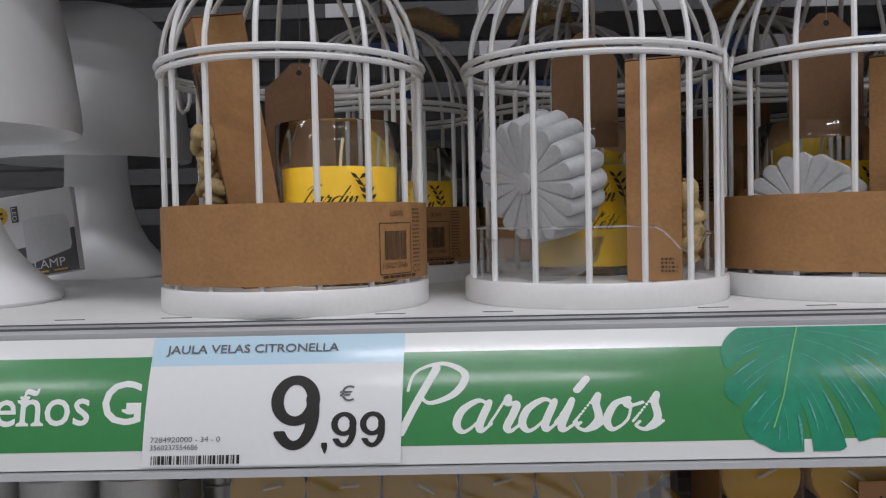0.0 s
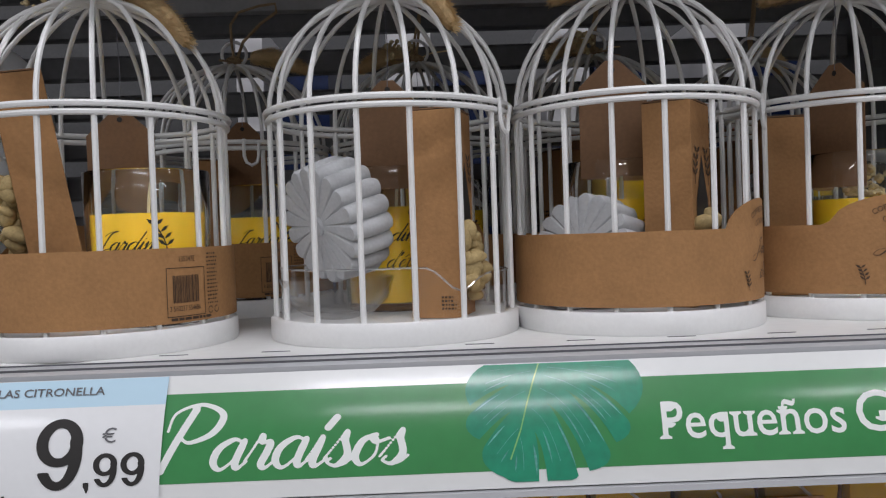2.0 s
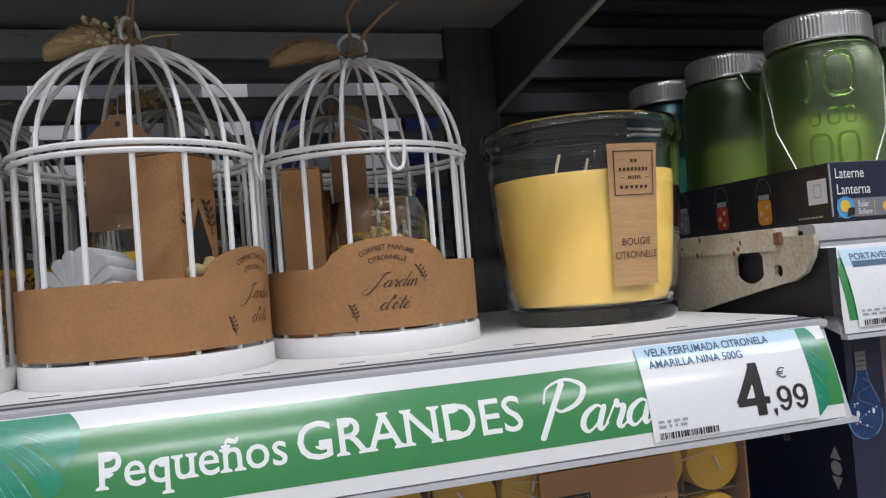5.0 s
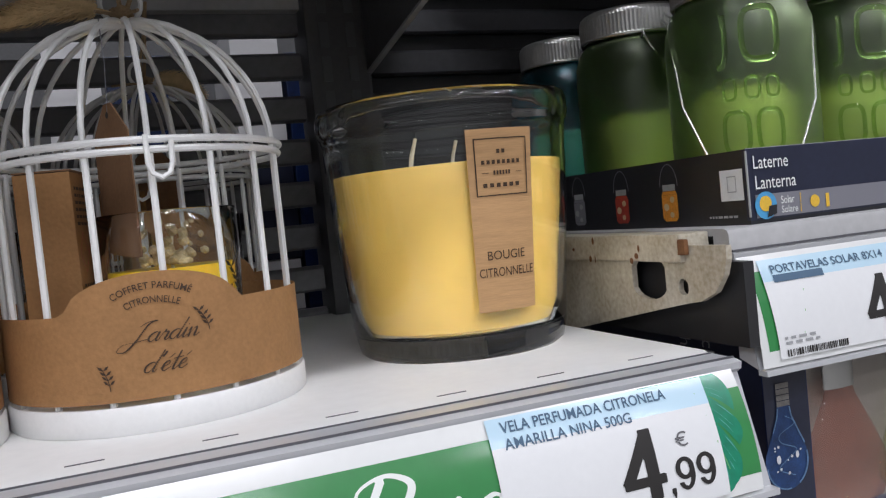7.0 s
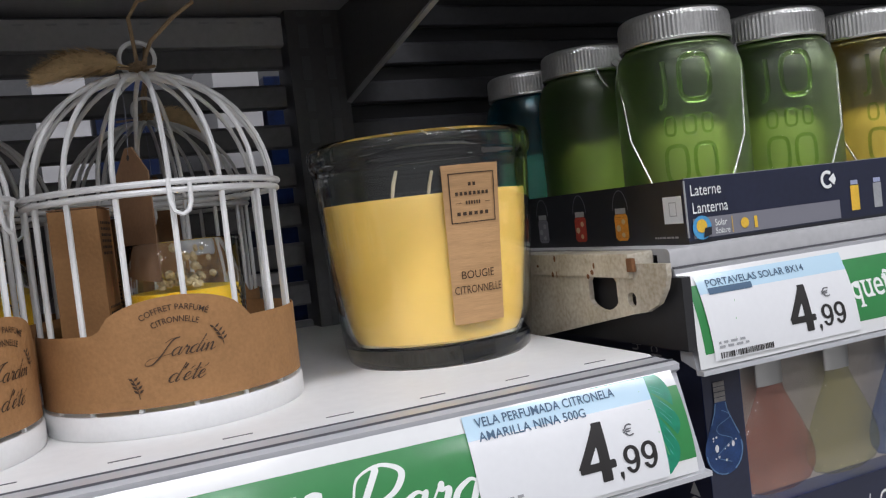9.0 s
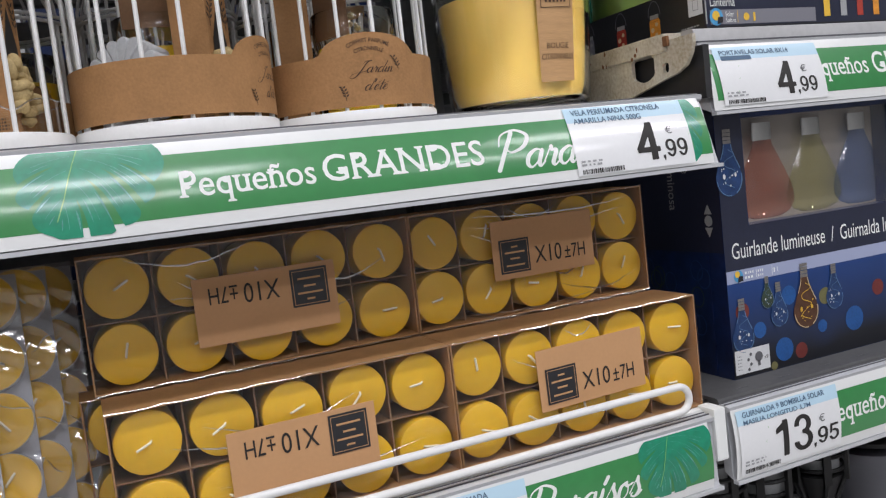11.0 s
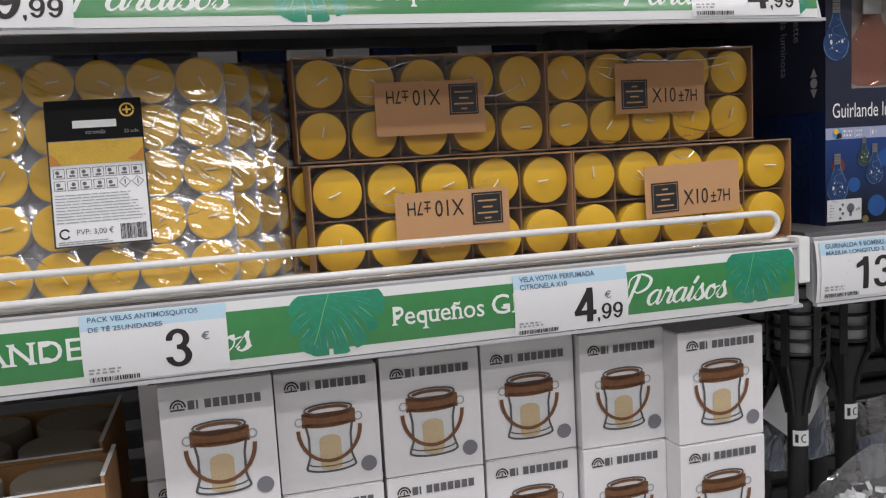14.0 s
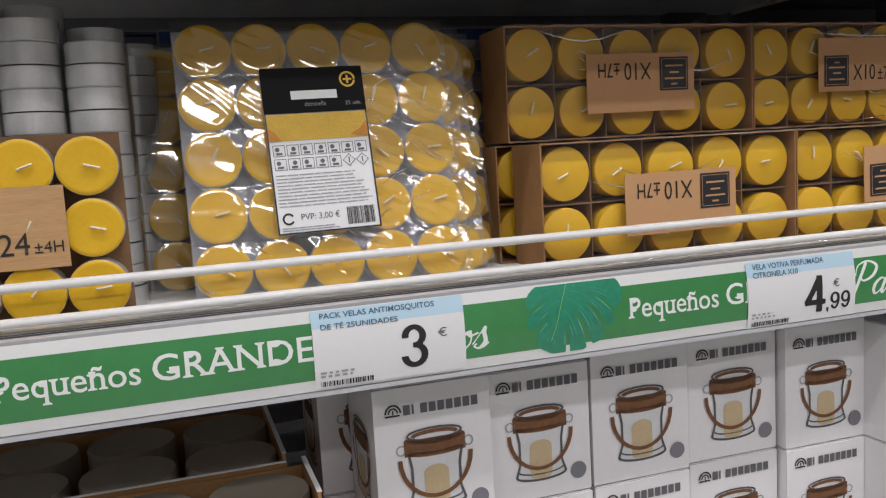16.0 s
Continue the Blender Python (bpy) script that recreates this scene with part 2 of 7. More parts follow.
def part(name, bm, material, parent, label="", smooth=False):
    me = bm if isinstance(bm, bpy.types.Mesh) else mesh_of(name, bm, material, smooth)
    ob = new(name, me)
    ob.parent = parent
    if label:
        ob["label"] = label
    return ob


def single(name, bm, material, label, category, group="", kind="", smooth=False, m=None):
    ob = new(name, mesh_of(name, bm, material, smooth))
    if m is not None:
        ob.matrix_basis = m
    return tagged(ob, label, category, group, kind)


def box(x0, x1, y0, y1, z0, z1, bevel=0.0, bm=None, m=None):
    bm = bm or bmesh.new()
    mm = Matrix.Translation(((x0 + x1) / 2, (y0 + y1) / 2, (z0 + z1) / 2)) @ Matrix.Diagonal((abs(x1 - x0), abs(y1 - y0), abs(z1 - z0), 1))
    made = bmesh.ops.create_cube(bm, size=1, matrix=mm)["verts"]
    if bevel:
        edges = list({e for v in made for e in v.link_edges})
        made = bmesh.ops.bevel(bm, geom=edges, offset=bevel, segments=2, affect="EDGES", profile=0.7)["verts"]
    if m is not None:
        bm.transform(m)
    return bm


def lathe(profile, n=32, bm=None, wobble=None):
    """Turns (radius, height) pairs about z; a pair with radius 0 closes the end."""
    bm = bm or bmesh.new()
    rings = []
    for r, z in profile:
        if r < 1e-6:
            rings.append([bm.verts.new((0, 0, z))])
        else:
            ring = []
            for i in range(n):
                a = math.tau * i / n
                k = wobble(a, z) if wobble else 1.0
                ring.append(bm.verts.new((r * k * math.cos(a), r * k * math.sin(a), z)))
            rings.append(ring)
    for a, b in zip(rings, rings[1:]):
        for i in range(n):
            j = (i + 1) % n
            if len(a) == 1 and len(b) == 1:
                continue
            if len(a) == 1:
                bm.faces.new((a[0], b[j], b[i]))
            elif len(b) == 1:
                bm.faces.new((a[i], a[j], b[0]))
            else:
                bm.faces.new((a[i], a[j], b[j], b[i]))
    bmesh.ops.recalc_face_normals(bm, faces=bm.faces[:])
    return bm


def tube(path, r, n=8, closed=False, bm=None):
    """A round wire along a path; r may be a number or one radius a point."""
    bm = bm or bmesh.new()
    pts = [Vector(p) for p in path]
    k = len(pts)
    radii = r if isinstance(r, (list, tuple)) else [r] * k
    rings, side = [], None
    for i, p in enumerate(pts):
        a = pts[(i - 1) % k] if (closed or i) else p
        b = pts[(i + 1) % k] if (closed or i < k - 1) else p
        t = (b - a).normalized()
        if side is None:
            side = t.orthogonal().normalized()
        side = (side - t * side.dot(t)).normalized()
        up = t.cross(side)
        rings.append([bm.verts.new(p + radii[i] * (math.cos(math.tau * j / n) * side + math.sin(math.tau * j / n) * up)) for j in range(n)])
    for i in range(k if closed else k - 1):
        a, b = rings[i], rings[(i + 1) % k]
        for j in range(n):
            bm.faces.new((a[j], a[(j + 1) % n], b[(j + 1) % n], b[j]))
    if not closed:
        bm.faces.new(rings[0][::-1])
        bm.faces.new(rings[-1])
    return bm


def prism(outline, depth, bm=None, m=None):
    """A flat outline in x and z, given thickness along +y."""
    bm = bm or bmesh.new()
    front = [bm.verts.new((x, 0, z)) for x, z in outline]
    back = [bm.verts.new((x, depth, z)) for x, z in outline]
    bm.faces.new(front)
    bm.faces.new(back[::-1])
    k = len(outline)
    for i in range(k):
        j = (i + 1) % k
        bm.faces.new((front[j], front[i], back[i], back[j]))
    bmesh.ops.recalc_face_normals(bm, faces=bm.faces[:])
    if m is not None:
        bm.transform(m)
    return bm


def extrude_x(profile, x0, x1, steps=1, bm=None):
    """A closed (y, z) profile drawn out along x."""
    bm = bm or bmesh.new()
    k = len(profile)
    rings = [[bm.verts.new((x0 + (x1 - x0) * i / steps, y, z)) for y, z in profile] for i in range(steps + 1)]
    for a, b in zip(rings, rings[1:]):
        for j in range(k):
            bm.faces.new((a[j], a[(j + 1) % k], b[(j + 1) % k], b[j]))
    bm.faces.new(rings[0][::-1])
    bm.faces.new(rings[-1])
    bmesh.ops.recalc_face_normals(bm, faces=bm.faces[:])
    return bm


# Flat prints: 2D faces (u to the right, v up) laid on a surface by a mapping.
TEXTS = {}


def text2d(words, bold=0.0, slant=0.0):
    key = (words, bold, slant)
    if key not in TEXTS:
        curve = bpy.data.curves.new("lettering", "FONT")
        curve.body, curve.size, curve.offset, curve.shear = words, 1.0, bold, slant
        curve.resolution_u = 3
        ob = bpy.data.objects.new("lettering", curve)
        scene.collection.objects.link(ob)
        bpy.context.view_layer.update()
        me = bpy.data.meshes.new_from_object(ob.evaluated_get(bpy.context.evaluated_depsgraph_get()))
        TEXTS[key] = ([(v.co.x, v.co.y) for v in me.vertices], [tuple(p.vertices) for p in me.polygons])
        bpy.data.objects.remove(ob)
        bpy.data.curves.remove(curve)
        bpy.data.meshes.remove(me)
    return TEXTS[key]


def serif2d(words, bold=0.0):
    """The lettering with slab serifs on its stem ends."""
    verts, faces = text2d(words, bold)
    count = {}
    for f in faces:
        for i in range(len(f)):
            e = tuple(sorted((f[i], f[(i + 1) % len(f)])))
            count[e] = count.get(e, 0) + 1
    extra = []
    for (i, j), n in count.items():
        (u0, v0), (u1, v1) = verts[i], verts[j]
        if n == 1 and abs(v0 - v1) < 1e-3 and 0.05 < abs(u0 - u1) < 0.17:
            a, b = min(u0, u1) - 0.07, max(u0, u1) + 0.07
            up = 1 if v0 < 0.15 else -1
            extra.append(poly((a, v0), (b, v0), (b, v0 + up * 0.038), ((a + b) / 2 + 0.04, v0 + up * 0.085), ((a + b) / 2 - 0.04, v0 + up * 0.085), (a, v0 + up * 0.038)))
    return merged((verts, faces), *extra)


def smooth_path(points, steps=7):
    out = []
    k = len(points)
    for i in range(k - 1):
        p0, p1, p2, p3 = points[max(i - 1, 0)], points[i], points[i + 1], points[min(i + 2, k - 1)]
        for t in [q / steps for q in range(steps)]:
            out.append(tuple(0.5 * (2 * p1[c] + (p2[c] - p0[c]) * t + (2 * p0[c] - 5 * p1[c] + 4 * p2[c] - p3[c]) * t * t + (3 * p1[c] - p0[c] - 3 * p2[c] + p3[c]) * t ** 3) for c in (0, 1)))
    return out + [points[-1]]


# Joined handwriting: strokes in units of the x-height, with each letter's width.
PEN = {
    "a": (0.95, [[(0.80, 0.85), (0.50, 1.0), (0.15, 0.70), (0.12, 0.25), (0.38, 0.0), (0.68, 0.35), (0.80, 0.95), (0.74, 0.25), (0.85, 0.02), (1.05, 0.25)]]),
    "r": (0.80, [[(0.05, 0.25), (0.25, 0.95), (0.32, 1.10), (0.36, 0.88), (0.60, 0.88), (0.60, 0.55), (0.54, 0.15), (0.68, 0.0), (0.90, 0.25)]]),
    "i": (0.55, [[(0.05, 0.25), (0.30, 0.98), (0.24, 0.20), (0.36, 0.0), (0.62, 0.25)], [(0.36, 1.32), (0.38, 1.38)]]),
    "í": (0.55, [[(0.05, 0.25), (0.30, 0.98), (0.24, 0.20), (0.36, 0.0), (0.62, 0.25)], [(0.52, 1.62), (0.36, 1.28)]]),
    "s": (0.72, [[(0.0, 0.25), (0.38, 1.10), (0.42, 0.85), (0.62, 0.35), (0.42, 0.0), (0.12, 0.10), (0.18, 0.24)], [(0.42, 0.0), (0.62, 0.05), (0.80, 0.25)]]),
    "o": (0.85, [[(0.55, 0.98), (0.22, 0.80), (0.14, 0.30), (0.38, 0.0), (0.68, 0.30), (0.64, 0.80), (0.46, 0.95), (0.60, 0.74), (0.95, 0.85)]]),
    "n": (1.0, [[(0.02, 0.6), (0.18, 0.95), (0.20, 0.0), (0.42, 0.75), (0.64, 0.95), (0.68, 0.45), (0.68, 0.08), (0.80, 0.0), (1.08, 0.25)]]),
    "d": (0.98, [[(0.80, 0.85), (0.50, 1.0), (0.15, 0.70), (0.12, 0.25), (0.38, 0.0), (0.68, 0.35), (1.05, 2.1), (0.78, 0.35), (0.88, 0.02), (1.08, 0.25)]]),
    "é": (0.75, [[(0.02, 0.30), (0.55, 0.60), (0.50, 0.95), (0.22, 0.75), (0.18, 0.2), (0.42, 0.0), (0.80, 0.30)], [(0.42, 1.25), (0.70, 1.6)]]),
    "t": (0.60, [[(0.02, 0.25), (0.42, 1.8), (0.28, 0.3), (0.38, 0.0), (0.66, 0.25)], [(0.05, 1.1), (0.75, 1.2)]]),
    "'": (0.35, [[(0.30, 1.9), (0.18, 1.5)]]),
    "P": (1.55, [[(0.62, 2.05), (0.40, 1.0), (0.25, 0.0)], [(0.05, 1.35), (0.10, 1.95), (0.75, 2.20), (1.45, 1.85), (1.35, 1.25), (0.80, 0.95), (0.50, 1.10)]]),
    "J": (1.6, [[(0.55, 1.75), (1.0, 2.15), (1.75, 2.25), (1.15, 1.9), (0.70, 0.2), (0.2, -0.8), (-0.5, -0.75), (-0.3, -0.1), (0.9, 0.15), (1.7, 0.35)]]),
}


SCRIPTS = {}


def script2d(words, pen, slant=0.3):
    """Handwritten lettering with a broad pen, thin upwards and thick downwards, as one filled outline."""
    key = (words, pen, slant)
    if key in SCRIPTS:
        return SCRIPTS[key]
    pts, rad, u = [], [], 0.0
    for ch in words:
        width, strokes = PEN[ch]
        for st in strokes:
            path = smooth_path(st, 12)
            k = len(path)
            thick = []
            for i in range(k):
                p, q = path[max(i - 1, 0)], path[min(i + 1, k - 1)]
                d = math.hypot(q[0] - p[0], q[1] - p[1]) or 1.0
                fall = (p[1] - q[1]) / d
                thick.append(0.5 * pen * (0.85 + 0.75 * max(0.0, fall) - 0.25 * max(0.0, -fall)))
            for i in range(k):
                near = thick[max(0, i - 5):i + 6]
                pts.append((u + path[i][0] + slant * path[i][1], path[i][1]))
                rad.append(sum(near) / len(near))
        u += width
    pts, rad = np.array(pts), np.array(rad)
    cell = min(0.042, 0.25 * pen)
    lo, hi = pts.min(axis=0) - 0.3, pts.max(axis=0) + 0.3
    gu, gv = np.arange(lo[0], hi[0], cell), np.arange(lo[1], hi[1], cell)
    field = np.full((len(gv), len(gu)), -1.0)
    for (pu, pv), r in zip(pts, rad):
        i0, j0 = int((pu - lo[0]) / cell), int((pv - lo[1]) / cell)
        ia, ib, ja, jb = max(i0 - 7, 0), i0 + 8, max(j0 - 7, 0), j0 + 8
        d = r - np.hypot(gu[None, ia:ib] - pu, gv[ja:jb, None] - pv)
        field[ja:jb, ia:ib] = np.maximum(field[ja:jb, ia:ib], d)
    verts, faces, index = [], [], {}

    def vert(tag, u, v):
        if tag not in index:
            index[tag] = len(verts)
            verts.append((float(u), float(v)))
        return index[tag]
    for j in range(len(gv) - 1):
        for i in range(len(gu) - 1):
            corners = ((i, j), (i + 1, j), (i + 1, j + 1), (i, j + 1))
            f = [field[q[1], q[0]] for q in corners]
            if max(f) <= 0:
                continue
            loop = []
            for k in range(4):
                p, q, fp, fq = corners[k], corners[(k + 1) % 4], f[k], f[(k + 1) % 4]
                if fp > 0:
                    loop.append(vert(p, gu[p[0]], gv[p[1]]))
                if (fp > 0) != (fq > 0):
                    t = fp / (fp - fq)
                    loop.append(vert((min(p, q), max(p, q)), gu[p[0]] + (gu[q[0]] - gu[p[0]]) * t, gv[p[1]] + (gv[q[1]] - gv[p[1]]) * t))
            if len(loop) > 2:
                faces.append(tuple(loop))
    SCRIPTS[key] = (verts, faces)
    return SCRIPTS[key]


def fitted(shape, u0, v0, w, h, turn=0):
    verts, faces = shape
    us, vs = [v[0] for v in verts], [v[1] for v in verts]
    au, bu, av, bv = min(us), max(us), min(vs), max(vs)
    out = []
    for u, v in verts:
        s, t = (u - au) / (bu - au), (v - av) / (bv - av)
        if turn:
            s, t = 1 - s, 1 - t
        out.append((u0 + s * w, v0 + t * h))
    return out, faces


def merged(*shapes):
    verts, faces = [], []
    for v, f in shapes:
        k = len(verts)
        verts += v
        faces += [tuple(i + k for i in p) for p in f]
    return verts, faces


def rect(u0, v0, u1, v1, nu=1, nv=1):
    verts = [(u0 + (u1 - u0) * i / nu, v0 + (v1 - v0) * j / nv) for j in range(nv + 1) for i in range(nu + 1)]
    faces = [(j * (nu + 1) + i, j * (nu + 1) + i + 1, (j + 1) * (nu + 1) + i + 1, (j + 1) * (nu + 1) + i) for j in range(nv) for i in range(nu)]
    return verts, faces


def disc(u, v, ru, rv=None, n=20):
    rv = rv or ru
    return [(u + ru * math.cos(math.tau * i / n), v + rv * math.sin(math.tau * i / n)) for i in range(n)], [tuple(range(n))]


def poly(*points):
    return list(points), [tuple(range(len(points)))]


def line2d(points, w):
    """A drawn stroke of width w through the points."""
    verts, faces = [], []
    k = len(points)
    for i, (u, v) in enumerate(points):
        a, b = points[max(i - 1, 0)], points[min(i + 1, k - 1)]
        d = math.hypot(b[0] - a[0], b[1] - a[1]) or 1
        nx, ny = -(b[1] - a[1]) / d * w / 2, (b[0] - a[0]) / d * w / 2
        verts += [(u + nx, v + ny), (u - nx, v - ny)]
    return verts, [(2 * i, 2 * i + 1, 2 * i + 3, 2 * i + 2) for i in range(k - 1)]


def arc2d(u, v, ru, rv, a0, a1, w, n=14):
    return line2d([(u + ru * math.cos(radians(a0 + (a1 - a0) * i / n)), v + rv * math.sin(radians(a0 + (a1 - a0) * i / n))) for i in range(n + 1)], w)


def frame2d(u0, v0, u1, v1, w):
    return merged(rect(u0, v0, u1, v0 + w, 8), rect(u0, v1 - w, u1, v1, 8), rect(u0, v0 + w, u0 + w, v1 - w), rect(u1 - w, v0 + w, u1, v1 - w))


def barcode(u0, v0, u1, v1, seed=1):
    rnd = random.Random(seed)
    out, u, k = [], u0, (u1 - u0) / 95
    while u < u1 - 3 * k:
        w = k * rnd.choice((1, 1, 2, 3))
        out.append(rect(u, v0, min(u + w, u1), v1))
        u += w + k * rnd.choice((1, 1, 2))
    return merged(*out)


def bars(u0, v0, u1, v1, rows, seed=1, fill=0.55):
    """Small print that cannot be read, as plain bars."""
    rnd = random.Random(seed)
    h = (v1 - v0) / rows
    out = []
    for i in range(rows):
        u = u0
        end = u1 - rnd.random() * 0.2 * (u1 - u0)
        while u < end:
            w = (u1 - u0) * rnd.uniform(0.06, 0.2)
            out.append(rect(u, v0 + i * h + h * (1 - fill) / 2, min(u + w, end), v0 + i * h + h * (1 + fill) / 2))
            u += w + h * 0.35
    return merged(*out)


def contour2d(fn, u0, v0, u1, v1, cell):
    """The filled outline where fn(u, v) is above zero."""
    gu, gv = np.arange(u0 - 2 * cell, u1 + 2 * cell, cell), np.arange(v0 - 2 * cell, v1 + 2 * cell, cell)
    field = fn(gu[None, :] + 0 * gv[:, None], gv[:, None] + 0 * gu[None, :])
    verts, faces, index = [], [], {}

    def vert(key, u, v):
        if key not in index:
            index[key] = len(verts)
            verts.append((float(u), float(v)))
        return index[key]
    for j in range(len(gv) - 1):
        for i in range(len(gu) - 1):
            corners = ((i, j), (i + 1, j), (i + 1, j + 1), (i, j + 1))
            f = [field[q[1], q[0]] for q in corners]
            if max(f) <= 0:
                continue
            loop = []
            for k in range(4):
                p, q, fp, fq = corners[k], corners[(k + 1) % 4], f[k], f[(k + 1) % 4]
                if fp > 0:
                    loop.append(vert(p, gu[p[0]], gv[p[1]]))
                if (fp > 0) != (fq > 0):
                    t = fp / (fp - fq)
                    loop.append(vert((min(p, q), max(p, q)), gu[p[0]] + (gu[q[0]] - gu[p[0]]) * t, gv[p[1]] + (gv[q[1]] - gv[p[1]]) * t))
            if len(loop) > 2:
                faces.append(tuple(loop))
    return verts, faces


def digit_field(ch, u, v):
    """Bold upright digits one unit high: above zero inside the stroke."""
    low, high = np.minimum, np.maximum

    def ring(cu, cv, ru, rv, tu=0.160, tv=0.125):
        out = (1 - np.hypot((u - cu) / ru, (v - cv) / rv)) * ru
        inn = (np.hypot((u - cu) / (ru - tu), (v - cv) / (rv - tv)) - 1) * (ru - tu)
        return low(out, inn)

    def block(a, b, c, d):
        return low(low(u - a, c - u), low(v - b, d - v))
    if ch == "9":
        tail = low(ring(0.31, 0.5, 0.31, 0.5), high(low(u - 0.31, 0.7 - v), 0.26 - v))
        return high(ring(0.31, 0.665, 0.31, 0.335), tail)
    if ch == "4":
        slope = (v - 0.345) * 0.62 - u
        return high(high(block(0.370, 0.0, 0.560, 1.0), block(0.0, 0.205, 0.66, 0.345)), low(low(-slope * 0.85, slope * 0.85 + 0.165), low(v - 0.3, low(0.5 - u, 1 - v))))
    if ch == "3":
        top = low(ring(0.305, 0.735, 0.275, 0.265, 0.155, 0.115), high(u - 0.27, v - 0.71))
        return high(top, low(ring(0.305, 0.295, 0.305, 0.295, 0.160, 0.125), high(u - 0.27, 0.285 - v)))
    if ch == "1":
        return high(block(0.22, 0.0, 0.395, 1.0), low(block(0.0, 0.6, 0.3, 1.0), low((0.80 + 0.62 * u) - v, v - (0.655 + 0.4 * u))))
    if ch == "5":
        stem = low(block(0.0, 0.45, 0.3, 1.0), low(u - (0.03 + 0.10 * (v - 0.45)), (0.165 + 0.10 * (v - 0.45)) - u))
        bowl = low(ring(0.30, 0.335, 0.31, 0.335), high(u - 0.20, 0.27 - v))
        return high(high(block(0.09, 0.865, 0.57, 1.0), stem), bowl)
    return high(block(0.0, 0.0, 0.145, 0.15), low(block(0.0, -0.17, 0.145, 0.02), low(u - (0.02 - 0.35 * v), 0.145 + 0.3 * v - u + 0.01)))


WIDE = {"9": 0.62, "4": 0.66, "3": 0.61, "1": 0.40, "5": 0.61, ",": 0.145}
DIGITS = {}


def digits2d(words):
    out, u = [], 0.0
    for ch in words:
        if ch not in DIGITS:
            DIGITS[ch] = contour2d(lambda a, b, c=ch: digit_field(c, a, b), 0, -0.2, 0.7, 1.0, 0.022)
        out.append(([(p + u, q) for p, q in DIGITS[ch][0]], DIGITS[ch][1]))
        u += WIDE[ch] + (0.085 if ch != "1" else 0.16)
    return merged(*out)


def sliced(shape, step):
    """Cuts a flat shape along lines of equal v, so that it can follow a bowed face."""
    bm = bmesh.new()
    vs = [bm.verts.new((u, v, 0)) for u, v in shape[0]]
    for f in shape[1]:
        if len(set(f)) > 2:
            try:
                bm.faces.new([vs[i] for i in f])
            except ValueError:
                pass
    lo, hi = min(v for _, v in shape[0]), max(v for _, v in shape[0])
    v = lo + step
    while v < hi:
        bmesh.ops.bisect_plane(bm, geom=bm.verts[:] + bm.edges[:] + bm.faces[:], plane_co=(0, v, 0), plane_no=(0, 1, 0))
        v += step
    bm.verts.index_update()
    out = [(q.co.x, q.co.y) for q in bm.verts], [tuple(q.index for q in f.verts) for f in bm.faces]
    bm.free()
    return out


def printed(name, shape, material, parent, place, label="", step=0.0):
    """Lays a 2D shape on a surface: place(u, v) gives the point."""
    verts, faces = sliced(shape, step) if step else shape
    me = bpy.data.meshes.new(name)
    me.from_pydata([tuple(place(u, v)) for u, v in verts], [], faces)
    me.materials.append(material)
    me.polygons.foreach_set("use_smooth", [True] * len(me.polygons))
    ob = new(name, me)
    ob.parent = parent
    if label:
        ob["label"] = label
    return ob


def on_front(y=0.0, lift=0.0004, x=0.0, z=0.0):
    return lambda u, v: (u + x, y - lift, v + z)


def on_round(r, lift=0.0005, centre=0.0, cone=0.0):
    """The outside of a cylinder about z; u is the arc from the direction centre (degrees from -y towards +x)."""
    def place(u, v):
        rr = r + lift + cone * v
        a = radians(centre) + u / r
        return (rr * math.sin(a), -rr * math.cos(a), v)
    return place


# ---- structure ----
single("floor", box(-6, 6, -5.2, 4.2, -0.1, 0.0), FLOOR, "polished grey store floor", "floor", kind="structure")
single("ceiling", box(-6, 6, -5.2, 4.2, 3.3, 3.4), CEIL, "plain pale store ceiling", "ceiling", kind="structure")
single("wall_south", box(-6, 6, -5.1, -5.0, 0, 3.3), WALL, "plain grey wall across the aisle", "wall", kind="structure")
single("wall_north", box(-6, 6, 4.0, 4.1, 0, 3.3), WALL, "plain grey wall behind the shelving", "wall", kind="structure")
single("wall_west", box(-6.1, -6, -5.0, 4.0, 0, 3.3), WALL, "plain grey store end wall", "wall", kind="structure")
single("wall_east", box(6, 6.1, -5.0, 4.0, 0, 3.3), WALL, "plain grey store end wall", "wall", kind="structure")

BACK = 0.78


def strip_place(x0, zb, zt, yb, yt, lift=0.0):
    """The bowed face of a price strip: u along x, v from 0 (bottom) to 1 (top)."""
    def place(u, v):
        return (u, yb + (yt - yb) * v - 0.0031 * (1 - (2 * v - 1) ** 2) - lift, zb + (zt - zb) * v)
    return place


